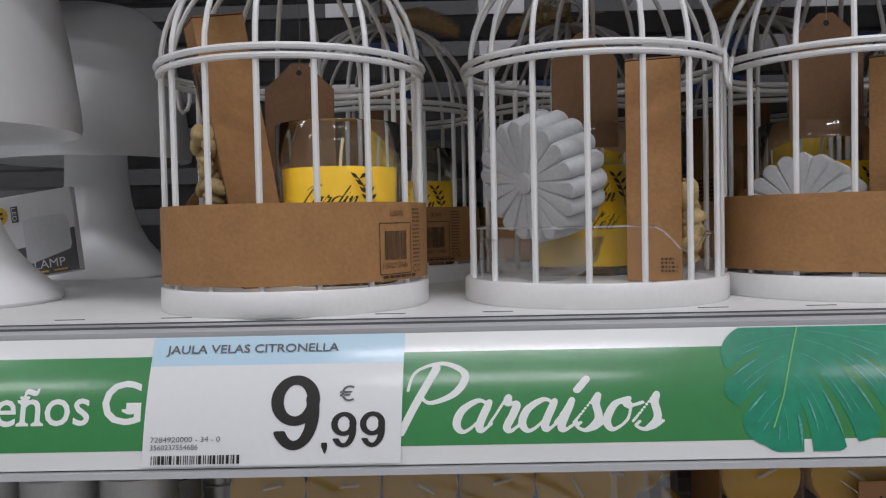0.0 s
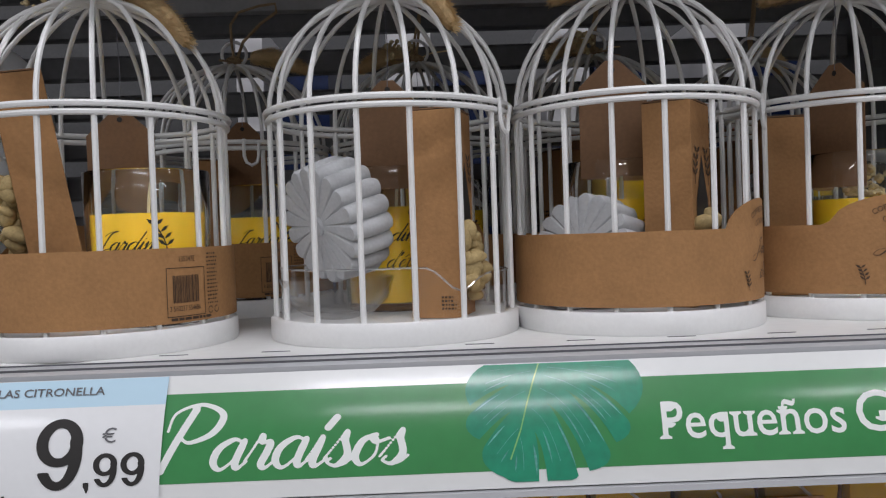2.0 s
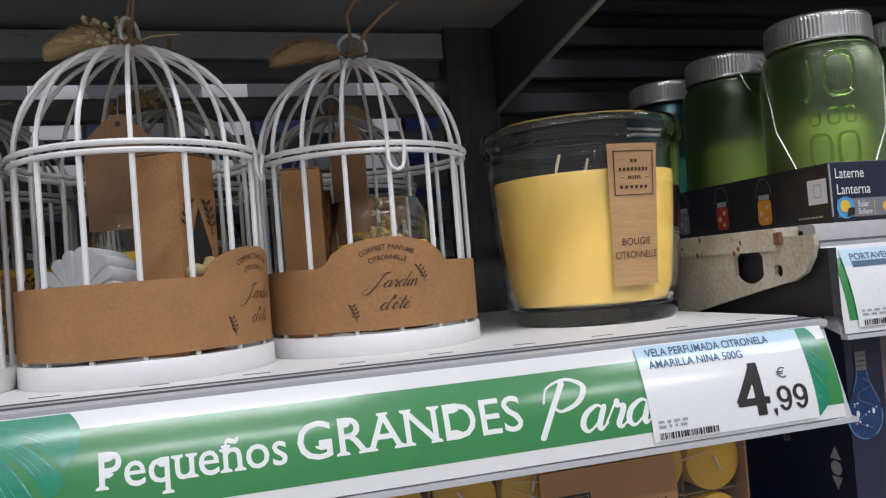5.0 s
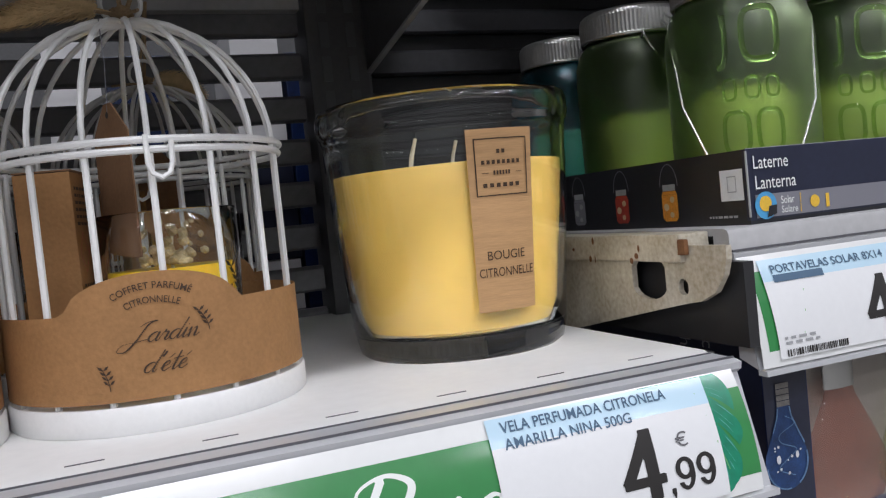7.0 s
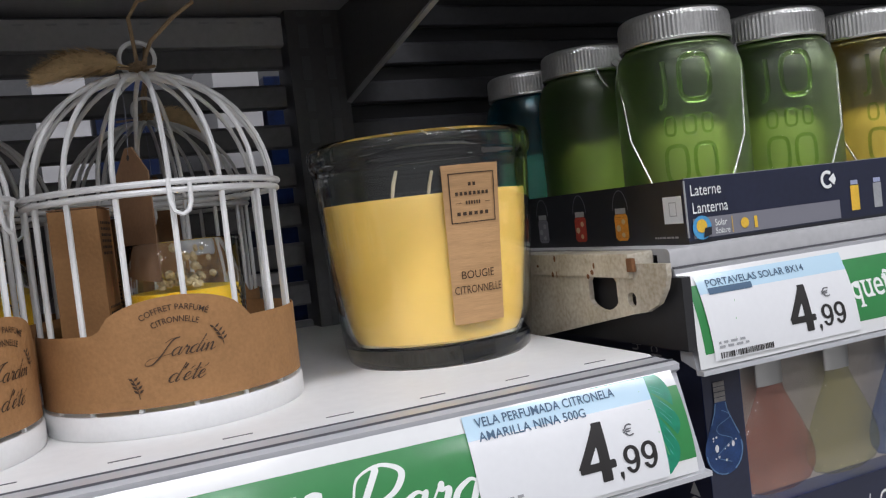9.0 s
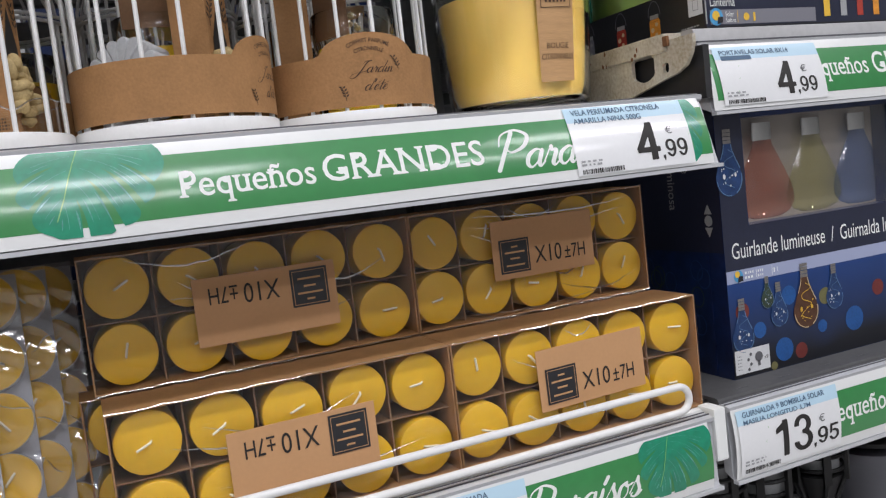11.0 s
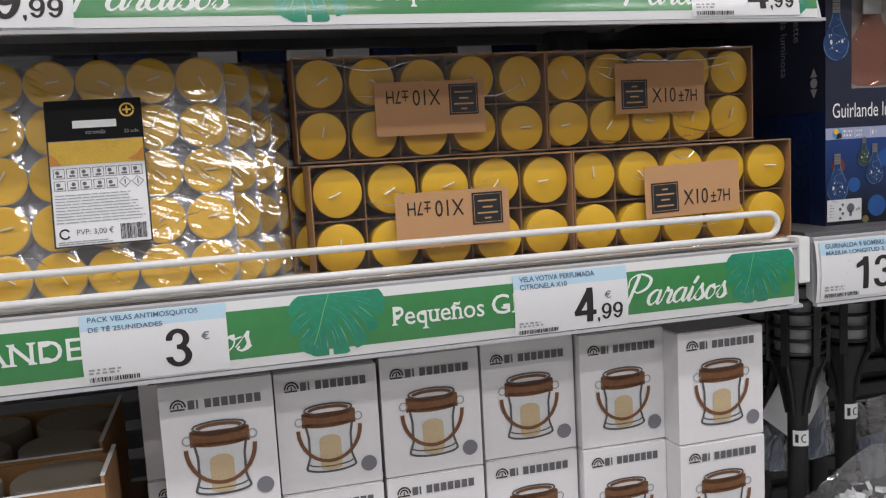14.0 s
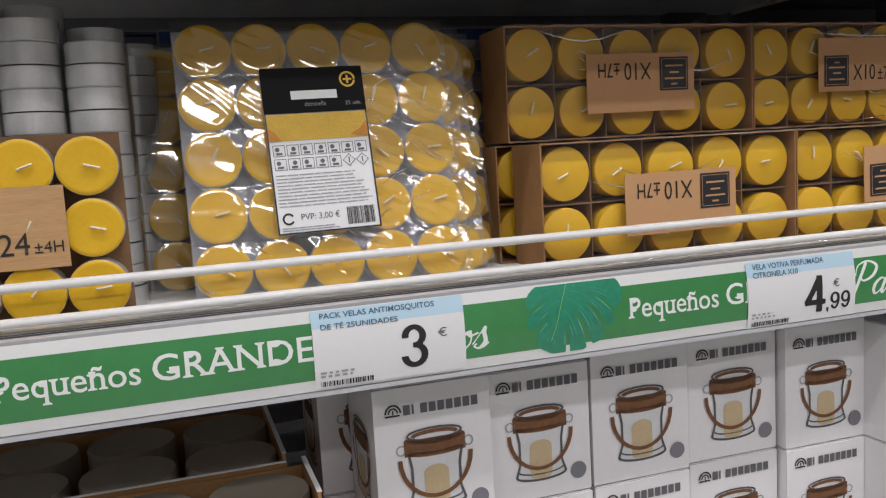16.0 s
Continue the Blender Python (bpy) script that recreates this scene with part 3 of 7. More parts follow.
def leaf_shape(u0, v0, u1, v1, flip=False):
    """A cut-leaf plant print: lobes either side of a slanting midrib, with veins and glints, within the box."""
    def bend(p, c, q, t):
        return tuple((1 - t) ** 2 * p[k] + 2 * t * (1 - t) * c[k] + t * t * q[k] for k in (0, 1))

    # each cut: root on the midrib, bend, end on the rim, where the slit opens, half width of the slit
    left = [((0.48, 1.0), (0.34, 1.0), (0.17, 1.0), 0.9, 0.0), ((0.45, 0.88), (0.25, 0.84), (0.07, 0.63), 0.36, 0.036), ((0.405, 0.69), (0.27, 0.60), (0.13, 0.34), 0.36, 0.036), ((0.31, 0.27), (0.28, 0.16), (0.248, 0.05), 0.95, 0.0)]
    right = [((0.48, 1.0), (0.74, 1.0), (1.0, 1.0), 0.9, 0.0), ((0.465, 0.94), (0.78, 0.90), (0.965, 0.52), 0.50, 0.026), ((0.45, 0.87), (0.70, 0.82), (0.865, 0.27), 0.42, 0.040), ((0.42, 0.74), (0.58, 0.70), (0.70, 0.04), 0.34, 0.040), ((0.375, 0.54), (0.47, 0.45), (0.465, -0.01), 0.36, 0.024), ((0.31, 0.27), (0.27, 0.16), (0.248, 0.05), 0.95, 0.0)]
    ns, nw = 14, 8
    lobes, glints = [], []
    for side, cuts in ((-1, left), (1, right)):
        for ca, cb in zip(cuts, cuts[1:]):
            pts = []
            for j in range(ns + 1):
                t = j / ns
                ga = ca[4] * max(0.0, (t - ca[3]) / (1 - ca[3])) ** 0.7
                gb = cb[4] * max(0.0, (t - cb[3]) / (1 - cb[3])) ** 0.7
                pa, pb = bend(*ca[:3], t), bend(*cb[:3], t)
                dx, dy = pb[0] - pa[0], pb[1] - pa[1]
                d = math.hypot(dx, dy) or 1.0
                pa, pb = (pa[0] + dx / d * ga, pa[1] + dy / d * ga), (pb[0] - dx / d * gb, pb[1] - dy / d * gb)
                for i in range(nw + 1):
                    w = i / nw
                    out = 0.16 * d * t ** 6 * math.sin(math.pi * w) ** 0.8
                    u, v = pa[0] + (pb[0] - pa[0]) * w, pa[1] + (pb[1] - pa[1]) * w
                    pts.append((u - side * dy / d * out, v + side * dx / d * out))
            lobes.append((pts, [(j * (nw + 1) + i, j * (nw + 1) + i + 1, (j + 1) * (nw + 1) + i + 1, (j + 1) * (nw + 1) + i) for j in range(ns) for i in range(nw)]))
            at = lambda t, w: (bend(*ca[:3], t)[0] * (1 - w) + bend(*cb[:3], t)[0] * w, bend(*ca[:3], t)[1] * (1 - w) + bend(*cb[:3], t)[1] * w)
            glints.append(line2d([at(t, 0.5) for t in (0.1, 0.3, 0.5, 0.7, 0.85)], 0.0028))
            for w, ta, tb, wide in ((0.16, 0.50, 0.94, 0.014), (0.72, 0.45, 0.85, 0.010)):
                edge = [(at(ta + (tb - ta) * k / 8, w), wide * math.sin(math.pi * k / 8)) for k in range(9)]
                glints.append(poly(*[(p[0] - q / 2, p[1]) for p, q in edge], *[(p[0] + q / 2, p[1]) for p, q in edge[-2:0:-1]]))
    rib = line2d([(0.48, 1.0), (0.445, 0.87), (0.40, 0.68), (0.354, 0.45), (0.29, 0.2)], 0.008)

    def put(shape):
        return [(u0 + (u1 - u0) * ((1 - u) if flip else u), v0 + (v1 - v0) * min(max(v, 0), 0.998)) for u, v in shape[0]], shape[1]
    return [put(q) for q in lobes], put(rib), put(merged(*glints))


def shelf(name, x0, x1, yf, top, strip, label, board=SHELF, slots=True, thick=0.028):
    """A store shelf: board, rail and printed strip. strip: (bottom z, top z, bottom y, top y)."""
    zb, zt, yb, yt = strip
    sh = thing(name, label, "shelf", ((x0 + x1) / 2, 0, 0), kind="structure")
    o = Matrix.Translation((-(x0 + x1) / 2, 0, 0))

    def add(pname, bm, material, plabel="", smooth=False):
        bm.transform(o)
        return part(pname, bm, material, sh, plabel, smooth)
    add("board", extrude_x([(yf + 0.004, top), (yf + 0.0012, top - 0.0009), (yf, top - 0.003), (yf, top - thick), (yf + 0.012, top - thick), (yf + 0.012, top - 0.004), (BACK, top - 0.004), (BACK, top)], x0, x1), board, smooth=True)
    add("rail", extrude_x([(yt + 0.001, zt - 0.001), (yt + 0.0005, zt + 0.0022), (yt + 0.004, zt + 0.0032), (yf - 0.0005, zt + 0.0036), (yf - 0.0005, zb + 0.004), (yb + 0.003, zb - 0.001), (yb + 0.004, zb + 0.002), (yt + 0.004, zt - 0.003)], x0, x1), RAIL, "grey plastic price rail")
    for gy in (yf - 0.0022, yt + 0.0055):
        add("groove", box(x0, x1, gy, gy + 0.0009, zt + 0.0030, zt + 0.0042), RAIL_DARK)
    add("lip", extrude_x([(yb - 0.0022, zb - 0.0035), (yb - 0.0022, zb - 0.0008), (yb + 0.004, zb - 0.0006), (yb + 0.004, zb - 0.0035)], x0, x1), RAIL)
    if slots:
        n = int((x1 - x0) / 0.05)
        for i in range(n):
            x = x0 + 0.03 + i * 0.05
            add("slot", box(x, x + 0.014, yf + 0.011, yf + 0.0119, top - 0.001, top + 0.0003), RAIL_DARK)
    return sh, (lambda lift=0.0: (lambda u, v: Vector(strip_place(0, zb, zt, yb, yt, lift)(u, v)) + Vector((-(x0 + x1) / 2, 0, 0)))), add


def strip_art(sh, place, x0, x1, words, leaves, green_x=None):
    """The printed strip on a rail: white, a green band, lettering and leaves."""
    base = printed("printed_strip", rect(x0, 0, x1, 1, 1, 12), STRIP_WHITE, sh, place(0.0), "white and green printed paper strip")
    for a, b in green_x or ((x0, x1),):
        printed("green_band", rect(a, 0.145, b, 0.855, 1, 10), GREEN, base, place(0.00015))
    for text, u0, v0, w, h, bold, slant in words:
        drawn = script2d(text, 0.14) if slant else serif2d(text, bold)
        printed("lettering", fitted(drawn, u0, v0, w, h), INK_WHITE, base, place(0.0003), "white script lettering" if slant else "white serif lettering", 0.0 if slant else 0.06)
    for u0, v0, u1, v1, flip in leaves:
        lobes, rib, glint = leaf_shape(u0, v0, u1, v1, flip)
        for lobe in lobes:
            printed("leaf_lobe", lobe, LEAF, base, place(0.0004), "teal green cut-leaf print")
        printed("leaf_glint", glint, LEAF_GLINT, base, place(0.0008))
        printed("leaf_vein", rib, LEAF_VEIN, base, place(0.0010))
    return base


A_TOP, B_TOP, C_TOP, D_TOP, E_TOP = 1.255, 0.997, 1.312, 1.001, 0.695
SH_A, PL_A, ADD_A = shelf("shelf_upper", -0.72, 0.599, 0.374, A_TOP, (1.1985, 1.2505, 0.3365, 0.3515), "white metal shelf with green printed price strip")
WORDS_A = []
for dx in (-0.43, 0.0, 0.43):
    WORDS_A += [("Pequeños", -0.238 + 0.43 + dx, 0.25, 0.0830, 0.40, 0.006, 0.0), ("GRANDES", 0.280 + dx, 0.345, 0.114, 0.335, 0.006, 0.0)]
    WORDS_A += [("Paraísos", 0.402 + dx, 0.22, 0.110, 0.56, 0.0, 0.35)]
strip_art(SH_A, PL_A, -0.72, 0.592, [w for w in WORDS_A if w[1] > -0.7 and w[1] + w[3] < 0.60], [(-0.324, 0.05, -0.244, 0.995, False), (0.103, 0.05, 0.182, 0.995, False), (0.540, 0.05, 0.589, 0.995, True)])

SH_B, PL_B, ADD_B = shelf("shelf_lower", -0.72, 0.585, 0.366, B_TOP, (0.9365, 0.9905, 0.3505, 0.3525), "white metal shelf with green printed price strip and wire rail")
strip_art(SH_B, PL_B, -0.72, 0.576, [
    ("Pequeños", -0.2385, 0.30, 0.084, 0.38, 0.006, 0.0), ("GRANDES", -0.1475, 0.395, 0.112, 0.315, 0.006, 0.0), ("Paraísos", -0.0285, 0.25, 0.106, 0.56, 0.0, 0.35),
    ("Pequeños", 0.190, 0.30, 0.080, 0.38, 0.006, 0.0), ("GRANDES", 0.277, 0.395, 0.112, 0.315, 0.006, 0.0), ("Paraísos", 0.400, 0.25, 0.104, 0.56, 0.0, 0.35)],
    [(-0.322, 0.05, -0.250, 0.98, False), (0.103, 0.05, 0.181, 0.98, False), (0.500, 0.12, 0.572, 0.98, False)])

SH_C, PL_C, ADD_C = shelf("shelf_upper_next_bay", 0.632, 1.9, 0.392, C_TOP, (1.2400, 1.2965, 0.3745, 0.3885), "grey metal shelf of the next bay with price strip", board=GREY_STEEL)
strip_art(SH_C, PL_C, 0.632, 1.9, [("Pequeños", 0.742, 0.30, 0.081, 0.40, 0.006, 0.0), ("GRANDES", 0.830, 0.385, 0.114, 0.36, 0.006, 0.0), ("Paraísos", 0.952, 0.25, 0.11, 0.56, 0.0, 0.35)], [(0.645, 0.1, 0.70, 0.9, False)], ((0.637, 1.9),))
SH_D, PL_D, ADD_D = shelf("shelf_lower_next_bay", 0.602, 1.9, 0.366, D_TOP, (0.9345, 0.9935, 0.352, 0.354), "dark metal shelf of the next bay with price strip", board=DARK_METAL)
strip_art(SH_D, PL_D, 0.602, 1.9, [("Pequeños", 0.708, 0.30, 0.081, 0.40, 0.006, 0.0), ("GRANDES", 0.796, 0.385, 0.114, 0.36, 0.006, 0.0)], [(0.61, 0.1, 0.68, 0.9, False)], ((0.612, 1.9),))
SH_E, PL_E, ADD_E = shelf("shelf_bottom", -0.72, 0.585, 0.366, E_TOP, (0.635, 0.688, 0.350, 0.352), "white metal shelf under the boxed lanterns")
SH_F, PL_F, ADD_F = shelf("shelf_top", -0.225, 0.60, 0.366, 1.56, (1.502, 1.555, 0.350, 0.352), "grey metal shelf above the birdcages", board=GREY_STEEL, slots=False, thick=0.04)
# Out of view: added to shade the rear table lamp and leave the front one lit.
shelf("shelf_top_shader", -0.72, -0.235, 0.56, 1.56, (1.502, 1.555, 0.544, 0.546), "unseen shallow shelf added to shade the rear table lamp", board=DARK_METAL, slots=False, thick=0.04)
SH_G, PL_G, ADD_G = shelf("shelf_top_next_bay", 0.63, 1.9, 0.366, 1.60, (1.542, 1.595, 0.350, 0.352), "dark metal shelf above the glass lanterns", board=DARK_METAL, slots=False, thick=0.04)

# white plastic end pieces of the rails
part("end_cap", box(-0.006, 0.006, 0, 0.02, 0, 0.044, 0.002, m=pose(0.590 + 0.0675, 0.352, 0.955)), INK_WHITE, SH_B, "white plastic end cap")

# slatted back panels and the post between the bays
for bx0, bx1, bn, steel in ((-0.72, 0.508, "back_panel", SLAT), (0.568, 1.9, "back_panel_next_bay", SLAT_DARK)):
    bp_ob = thing(bn, "dark slatted steel back panel with open gaps", "back panel", ((bx0 + bx1) / 2, BACK, 0), kind="structure")
    slat_mesh = mesh_of("slat", extrude_x([(0.003, 0.0), (0.0, 0.002), (0.0, 0.020), (0.003, 0.023), (0.012, 0.023), (0.012, 0.0)], -(bx1 - bx0) / 2, (bx1 - bx0) / 2), steel)
    for i in range(36):
        ob = part("slat", slat_mesh, steel, bp_ob)
        ob.location = (0, 0, 0.436 + i * 0.0382)
back_rail = thing("shelf_back_rail", "grey steel rail with pale dashes painted as light through its slots", "rail", (0.14, BACK - 0.022, 1.5225), kind="structure")
part("rail_body", box(-0.37, 0.366, 0, 0.014, 0, 0.026, 0.001), GREY_STEEL, back_rail)
# Solid pale dashes paint the lit far side showing through the rail's slots.
lit_dash_mesh = mesh_of("slot", box(-0.0045, 0.0045, -0.0006, 0.0005, 0.0205, 0.0222), GLASS_PRINT)
for i in range(29):
    part("slot", lit_dash_mesh, GLASS_PRINT, back_rail).location = (-0.355 + i * 0.025, 0, 0)
post = thing("upright_post", "dark steel upright with rows of slots", "post", (0.538, BACK - 0.02, 0), kind="structure")
part("post_body", box(-0.028, 0.028, 0, 0.05, 0, 2.1, 0.003), DARK_METAL, post)
slot_mesh = mesh_of("slot", box(-0.004, 0.004, -0.0008, 0.001, 0, 0.022), RAIL_DARK)
for i in range(40):
    for sx in (-0.012, 0.012):
        ob = part("slot", slot_mesh, RAIL_DARK, post)
        ob.location = (sx, 0, 0.5 + i * 0.03)
brk = thing("shelf_bracket", "dark triangular steel bracket under the top shelf", "bracket", (0.566, BACK, 1.5), kind="structure")
part("bracket_plate", prism([(0, 0.058), (-0.38, 0.058), (-0.38, 0.030), (0, -0.030)], 0.004, m=pose(0, 0, -0.004, 0, 0, 90)), DARK_METAL, brk)

# The flange's paler steel paints the light caught along the bracket's lower edge.
part("bracket_flange", prism([(-0.38, 0.0295), (0, -0.0305), (0, -0.0325), (-0.38, 0.0275)], 0.005, m=pose(0.001, 0, -0.004, 0, 0, 90)), GREY_STEEL, brk, "folded lower edge coloured paler to look lit")

# ---- price labels ----
def price_label(sh_place, x0, x1, title, price, cents, codes, at, seed, tall=(0.0, 1.0), brand_bar=None, slant_in=0.0, price_at=(0.49, 0.19), fraction_w=0.245):
    lab = thing("price_label", "white paper price label with pale blue heading", "price label", at, group="price labels")
    off = Vector(at)
    w = x1 - x0

    def pl(lift):
        f = sh_place(lift)
        return lambda u, v: Vector(f(x0 + u * w + slant_in * w * v, tall[0] + (tall[1] - tall[0]) * v)) - off
    printed("paper", rect(0, 0, 1, 0.78, 2, 8), LABEL_PAPER, lab, pl(0.0010))
    printed("heading", rect(0, 0.78, 1, 1, 2, 4), PAPER_BLUE, lab, pl(0.0010), "pale blue heading")
    rows = title.split("|")
    h = 0.085
    for i, row in enumerate(rows):
        v = (0.855 if len(rows) == 1 else 0.885 - i * 0.125)
        printed("title", fitted(text2d(row, 0.012), 0.055, v, min(0.9, 0.0312 * len(row)), h), INK_BLUE if seed != 1 else INK_GREY, lab, pl(0.0014), "dark title lettering")
    if brand_bar:
        printed("brand_bar", rect(0.055, 0.765, 0.055 + brand_bar, 0.84), INK_BLUE, lab, pl(0.0014))
    u, uw = price_at
    printed("price", fitted(digits2d(price), u, 0.118, uw, 0.575), INK, lab, pl(0.0013), "large black price digits")
    if cents:
        printed("price_fraction", fitted(digits2d(cents), u + uw + 0.012, 0.085, fraction_w, 0.322), INK, lab, pl(0.0013), "black price digits")
    printed("euro_sign", fitted(text2d("€"), u + uw + 0.075, 0.49, 0.058, 0.12), INK_GREY, lab, pl(0.0014))
    if codes:
        for row, v in zip(codes.split("|"), (0.195, 0.135)):
            printed("code_lettering", fitted(text2d(row), 0.03, v, 0.0142 * len(row), 0.042), INK_GREY, lab, pl(0.0014))
    else:
        printed("code_bars", bars(0.035, 0.13, 0.25, 0.23, 2, seed), INK_FAINT, lab, pl(0.0014))
    printed("barcode", barcode(0.035, 0.02, 0.385, 0.09, seed), INK, lab, pl(0.0014))
    return lab


def world_place(pl, cx):
    return lambda lift: (lambda u, v: Vector(pl(lift)(u, v)) + Vector((cx, 0, 0)))


W_A, W_B = world_place(PL_A, (-0.72 + 0.599) / 2), world_place(PL_B, (-0.72 + 0.585) / 2)
W_C, W_D = world_place(PL_C, (0.632 + 1.9) / 2), world_place(PL_D, (0.602 + 1.9) / 2)
price_label(W_A, -0.1325, -0.0265, "JAULA VELAS CITRONELLA", "9", ",99", "7284920000 - 34 - 0|3560237554686", (-0.08, 0.345, 1.20), 1, (0.02, 1.0), slant_in=0.02)
price_label(W_A, 0.466, 0.573, "VELA PERFUMADA CITRONELA|AMARILLA NINA 500G", "4", ",99", "", (0.52, 0.345, 1.20), 2, (0.04, 0.99), price_at=(0.505, 0.205), fraction_w=0.225)
price_label(W_B, -0.047, 0.0595, "PACK VELAS ANTIMOSQUITOS|GÓTICA DE TÉ 25UNIDADES".replace("GÓTICA ", ""), "3", "", "", (0.0, 0.351, 0.937), 3, (0.03, 0.99), price_at=(0.56, 0.18))
price_label(W_B, 0.297, 0.4035, "VELA VOTIVA PERFUMADA|CITRONELA X10", "4", ",99", "", (0.35, 0.351, 0.937), 4, (0.0, 0.97), price_at=(0.51, 0.20), fraction_w=0.225)
price_label(W_C, 0.643, 0.764, "PORTAVELAS SOLAR 8X14", "4", ",99", "", (0.70, 0.387, 1.24), 5, (0.06, 0.95), brand_bar=0.28, price_at=(0.515, 0.18), fraction_w=0.20)
price_label(W_D, 0.606, 0.722, "GUIRNALDA 9 BOMBILLA SOLAR|MASILIA LONGITUD 3,7M", "13", ",95", "", (0.66, 0.353, 0.935), 6, (0.05, 0.97), price_at=(0.34, 0.36), fraction_w=0.26)

# ---- birdcages ----
CR = 0.0668
N_BARS = 16
ROD = 0.00155
BAR_MESH = mesh_of("bar", tube([(0, 0, 0.010), (0, 0, 0.121)], ROD, 7), WHITE_WIRE, True)
DOME_MESH = mesh_of("dome_wire", tube([(CR * math.cos(a), 0, 0.123 + 0.0665 * math.sin(a)) for a in [radians(90 * k / 11) for k in range(12)]], 0.0014, 7), WHITE_WIRE, True)
BASE_MESH = mesh_of("base", lathe([(0, 0.0), (CR + 0.0026, 0.0), (CR + 0.0034, 0.001), (CR + 0.0034, 0.0112), (CR + 0.0026, 0.0122), (CR - 0.001, 0.0122), (CR - 0.002, 0.0105), (0, 0.0105)], 72), WHITE_TIN, True)
RING_A = mesh_of("hoop", tube([(1.02 * CR * math.cos(a), 1.02 * CR * math.sin(a), 0.1195) for a in [math.tau * k / 64 for k in range(64)]], 0.0017, 8, True), WHITE_WIRE, True)
RING_B = mesh_of("hoop", tube([(1.035 * CR * math.cos(a), 1.035 * CR * math.sin(a), 0.1236) for a in [math.tau * k / 64 for k in range(64)]], 0.0017, 8, True), WHITE_WIRE, True)
TOP_RING = mesh_of("hanging_loop", tube([(0.0095 * math.cos(a), 0, 0.199 + 0.0095 * math.sin(a)) for a in [math.tau * k / 28 for k in range(28)]], 0.0013, 7, True), WHITE_WIRE, True)
LATCH = mesh_of("latch", tube([(-0.005, -0.0015, 0.004), (-0.005, -0.002, -0.008), (-0.0035, -0.0025, -0.0125), (0.0, -0.003, -0.0145), (0.0035, -0.0025, -0.0125), (0.005, -0.002, -0.008), (0.005, -0.0035, 0.001)], 0.0012, 6), WHITE_WIRE, True)


def sprig(u, v, s, lean, flip=1):
    """A drawn leafy twig."""
    out = [line2d([(u + s * lean * k * k, v + s * k) for k in (0, 0.25, 0.5, 0.75, 1)], s * 0.035)]
    for i in range(4):
        k = 0.25 + i * 0.2
        cu, cv = u + s * lean * k * k, v + s * k
        for d in (-1, 1):
            out.append(poly((cu, cv), (cu + d * s * 0.16, cv + s * 0.06), (cu + d * s * 0.24, cv + s * 0.2), (cu + d * s * 0.10, cv + s * 0.15)))
    return merged(*out)


def arced(words, centre_u, centre_v, radius, size, spread, ink_bold=0.0):
    """Lettering bent along an arc."""
    verts, faces = text2d(words, ink_bold)
    us = [p[0] for p in verts]
    a0, a1 = min(us), max(us)
    out = []
    for u, v in verts:
        ang = radians(90 + spread / 2 - spread * (u - a0) / (a1 - a0))
        r = radius + v * size
        out.append((centre_u + r * math.cos(ang), centre_v + r * math.sin(ang)))
    return out, faces


def sleeve_mesh(tab_at):
    """A card band round the bars with one raised round tab."""
    bm = bmesh.new()
    n = 96
    r0, r1 = CR + 0.0022, CR + 0.0027
    cols = []
    for i in range(n):
        a = math.tau * i / n
        d = (math.degrees(a) - tab_at + 180) % 360 - 180
        u = abs(d) / 31.0
        top = 0.0525
        if u < 1:
            top += 0.0165 * math.sqrt(max(0.0, 1 - u * u)) * 0.95
        elif u < 1.15:
            top += 0.0
        s, c = math.sin(a), -math.cos(a)
        cols.append([bm.verts.new((r1 * s, r1 * c, 0.0145)), bm.verts.new((r1 * s, r1 * c, top)), bm.verts.new((r0 * s, r0 * c, top)), bm.verts.new((r0 * s, r0 * c, 0.0145))])
    for i in range(n):
        p, q = cols[i], cols[(i + 1) % n]
        for k in range(4):
            bm.faces.new((p[k], q[k], q[(k + 1) % 4], p[(k + 1) % 4]))
    bmesh.ops.recalc_face_normals(bm, faces=bm.faces[:])
    return bm


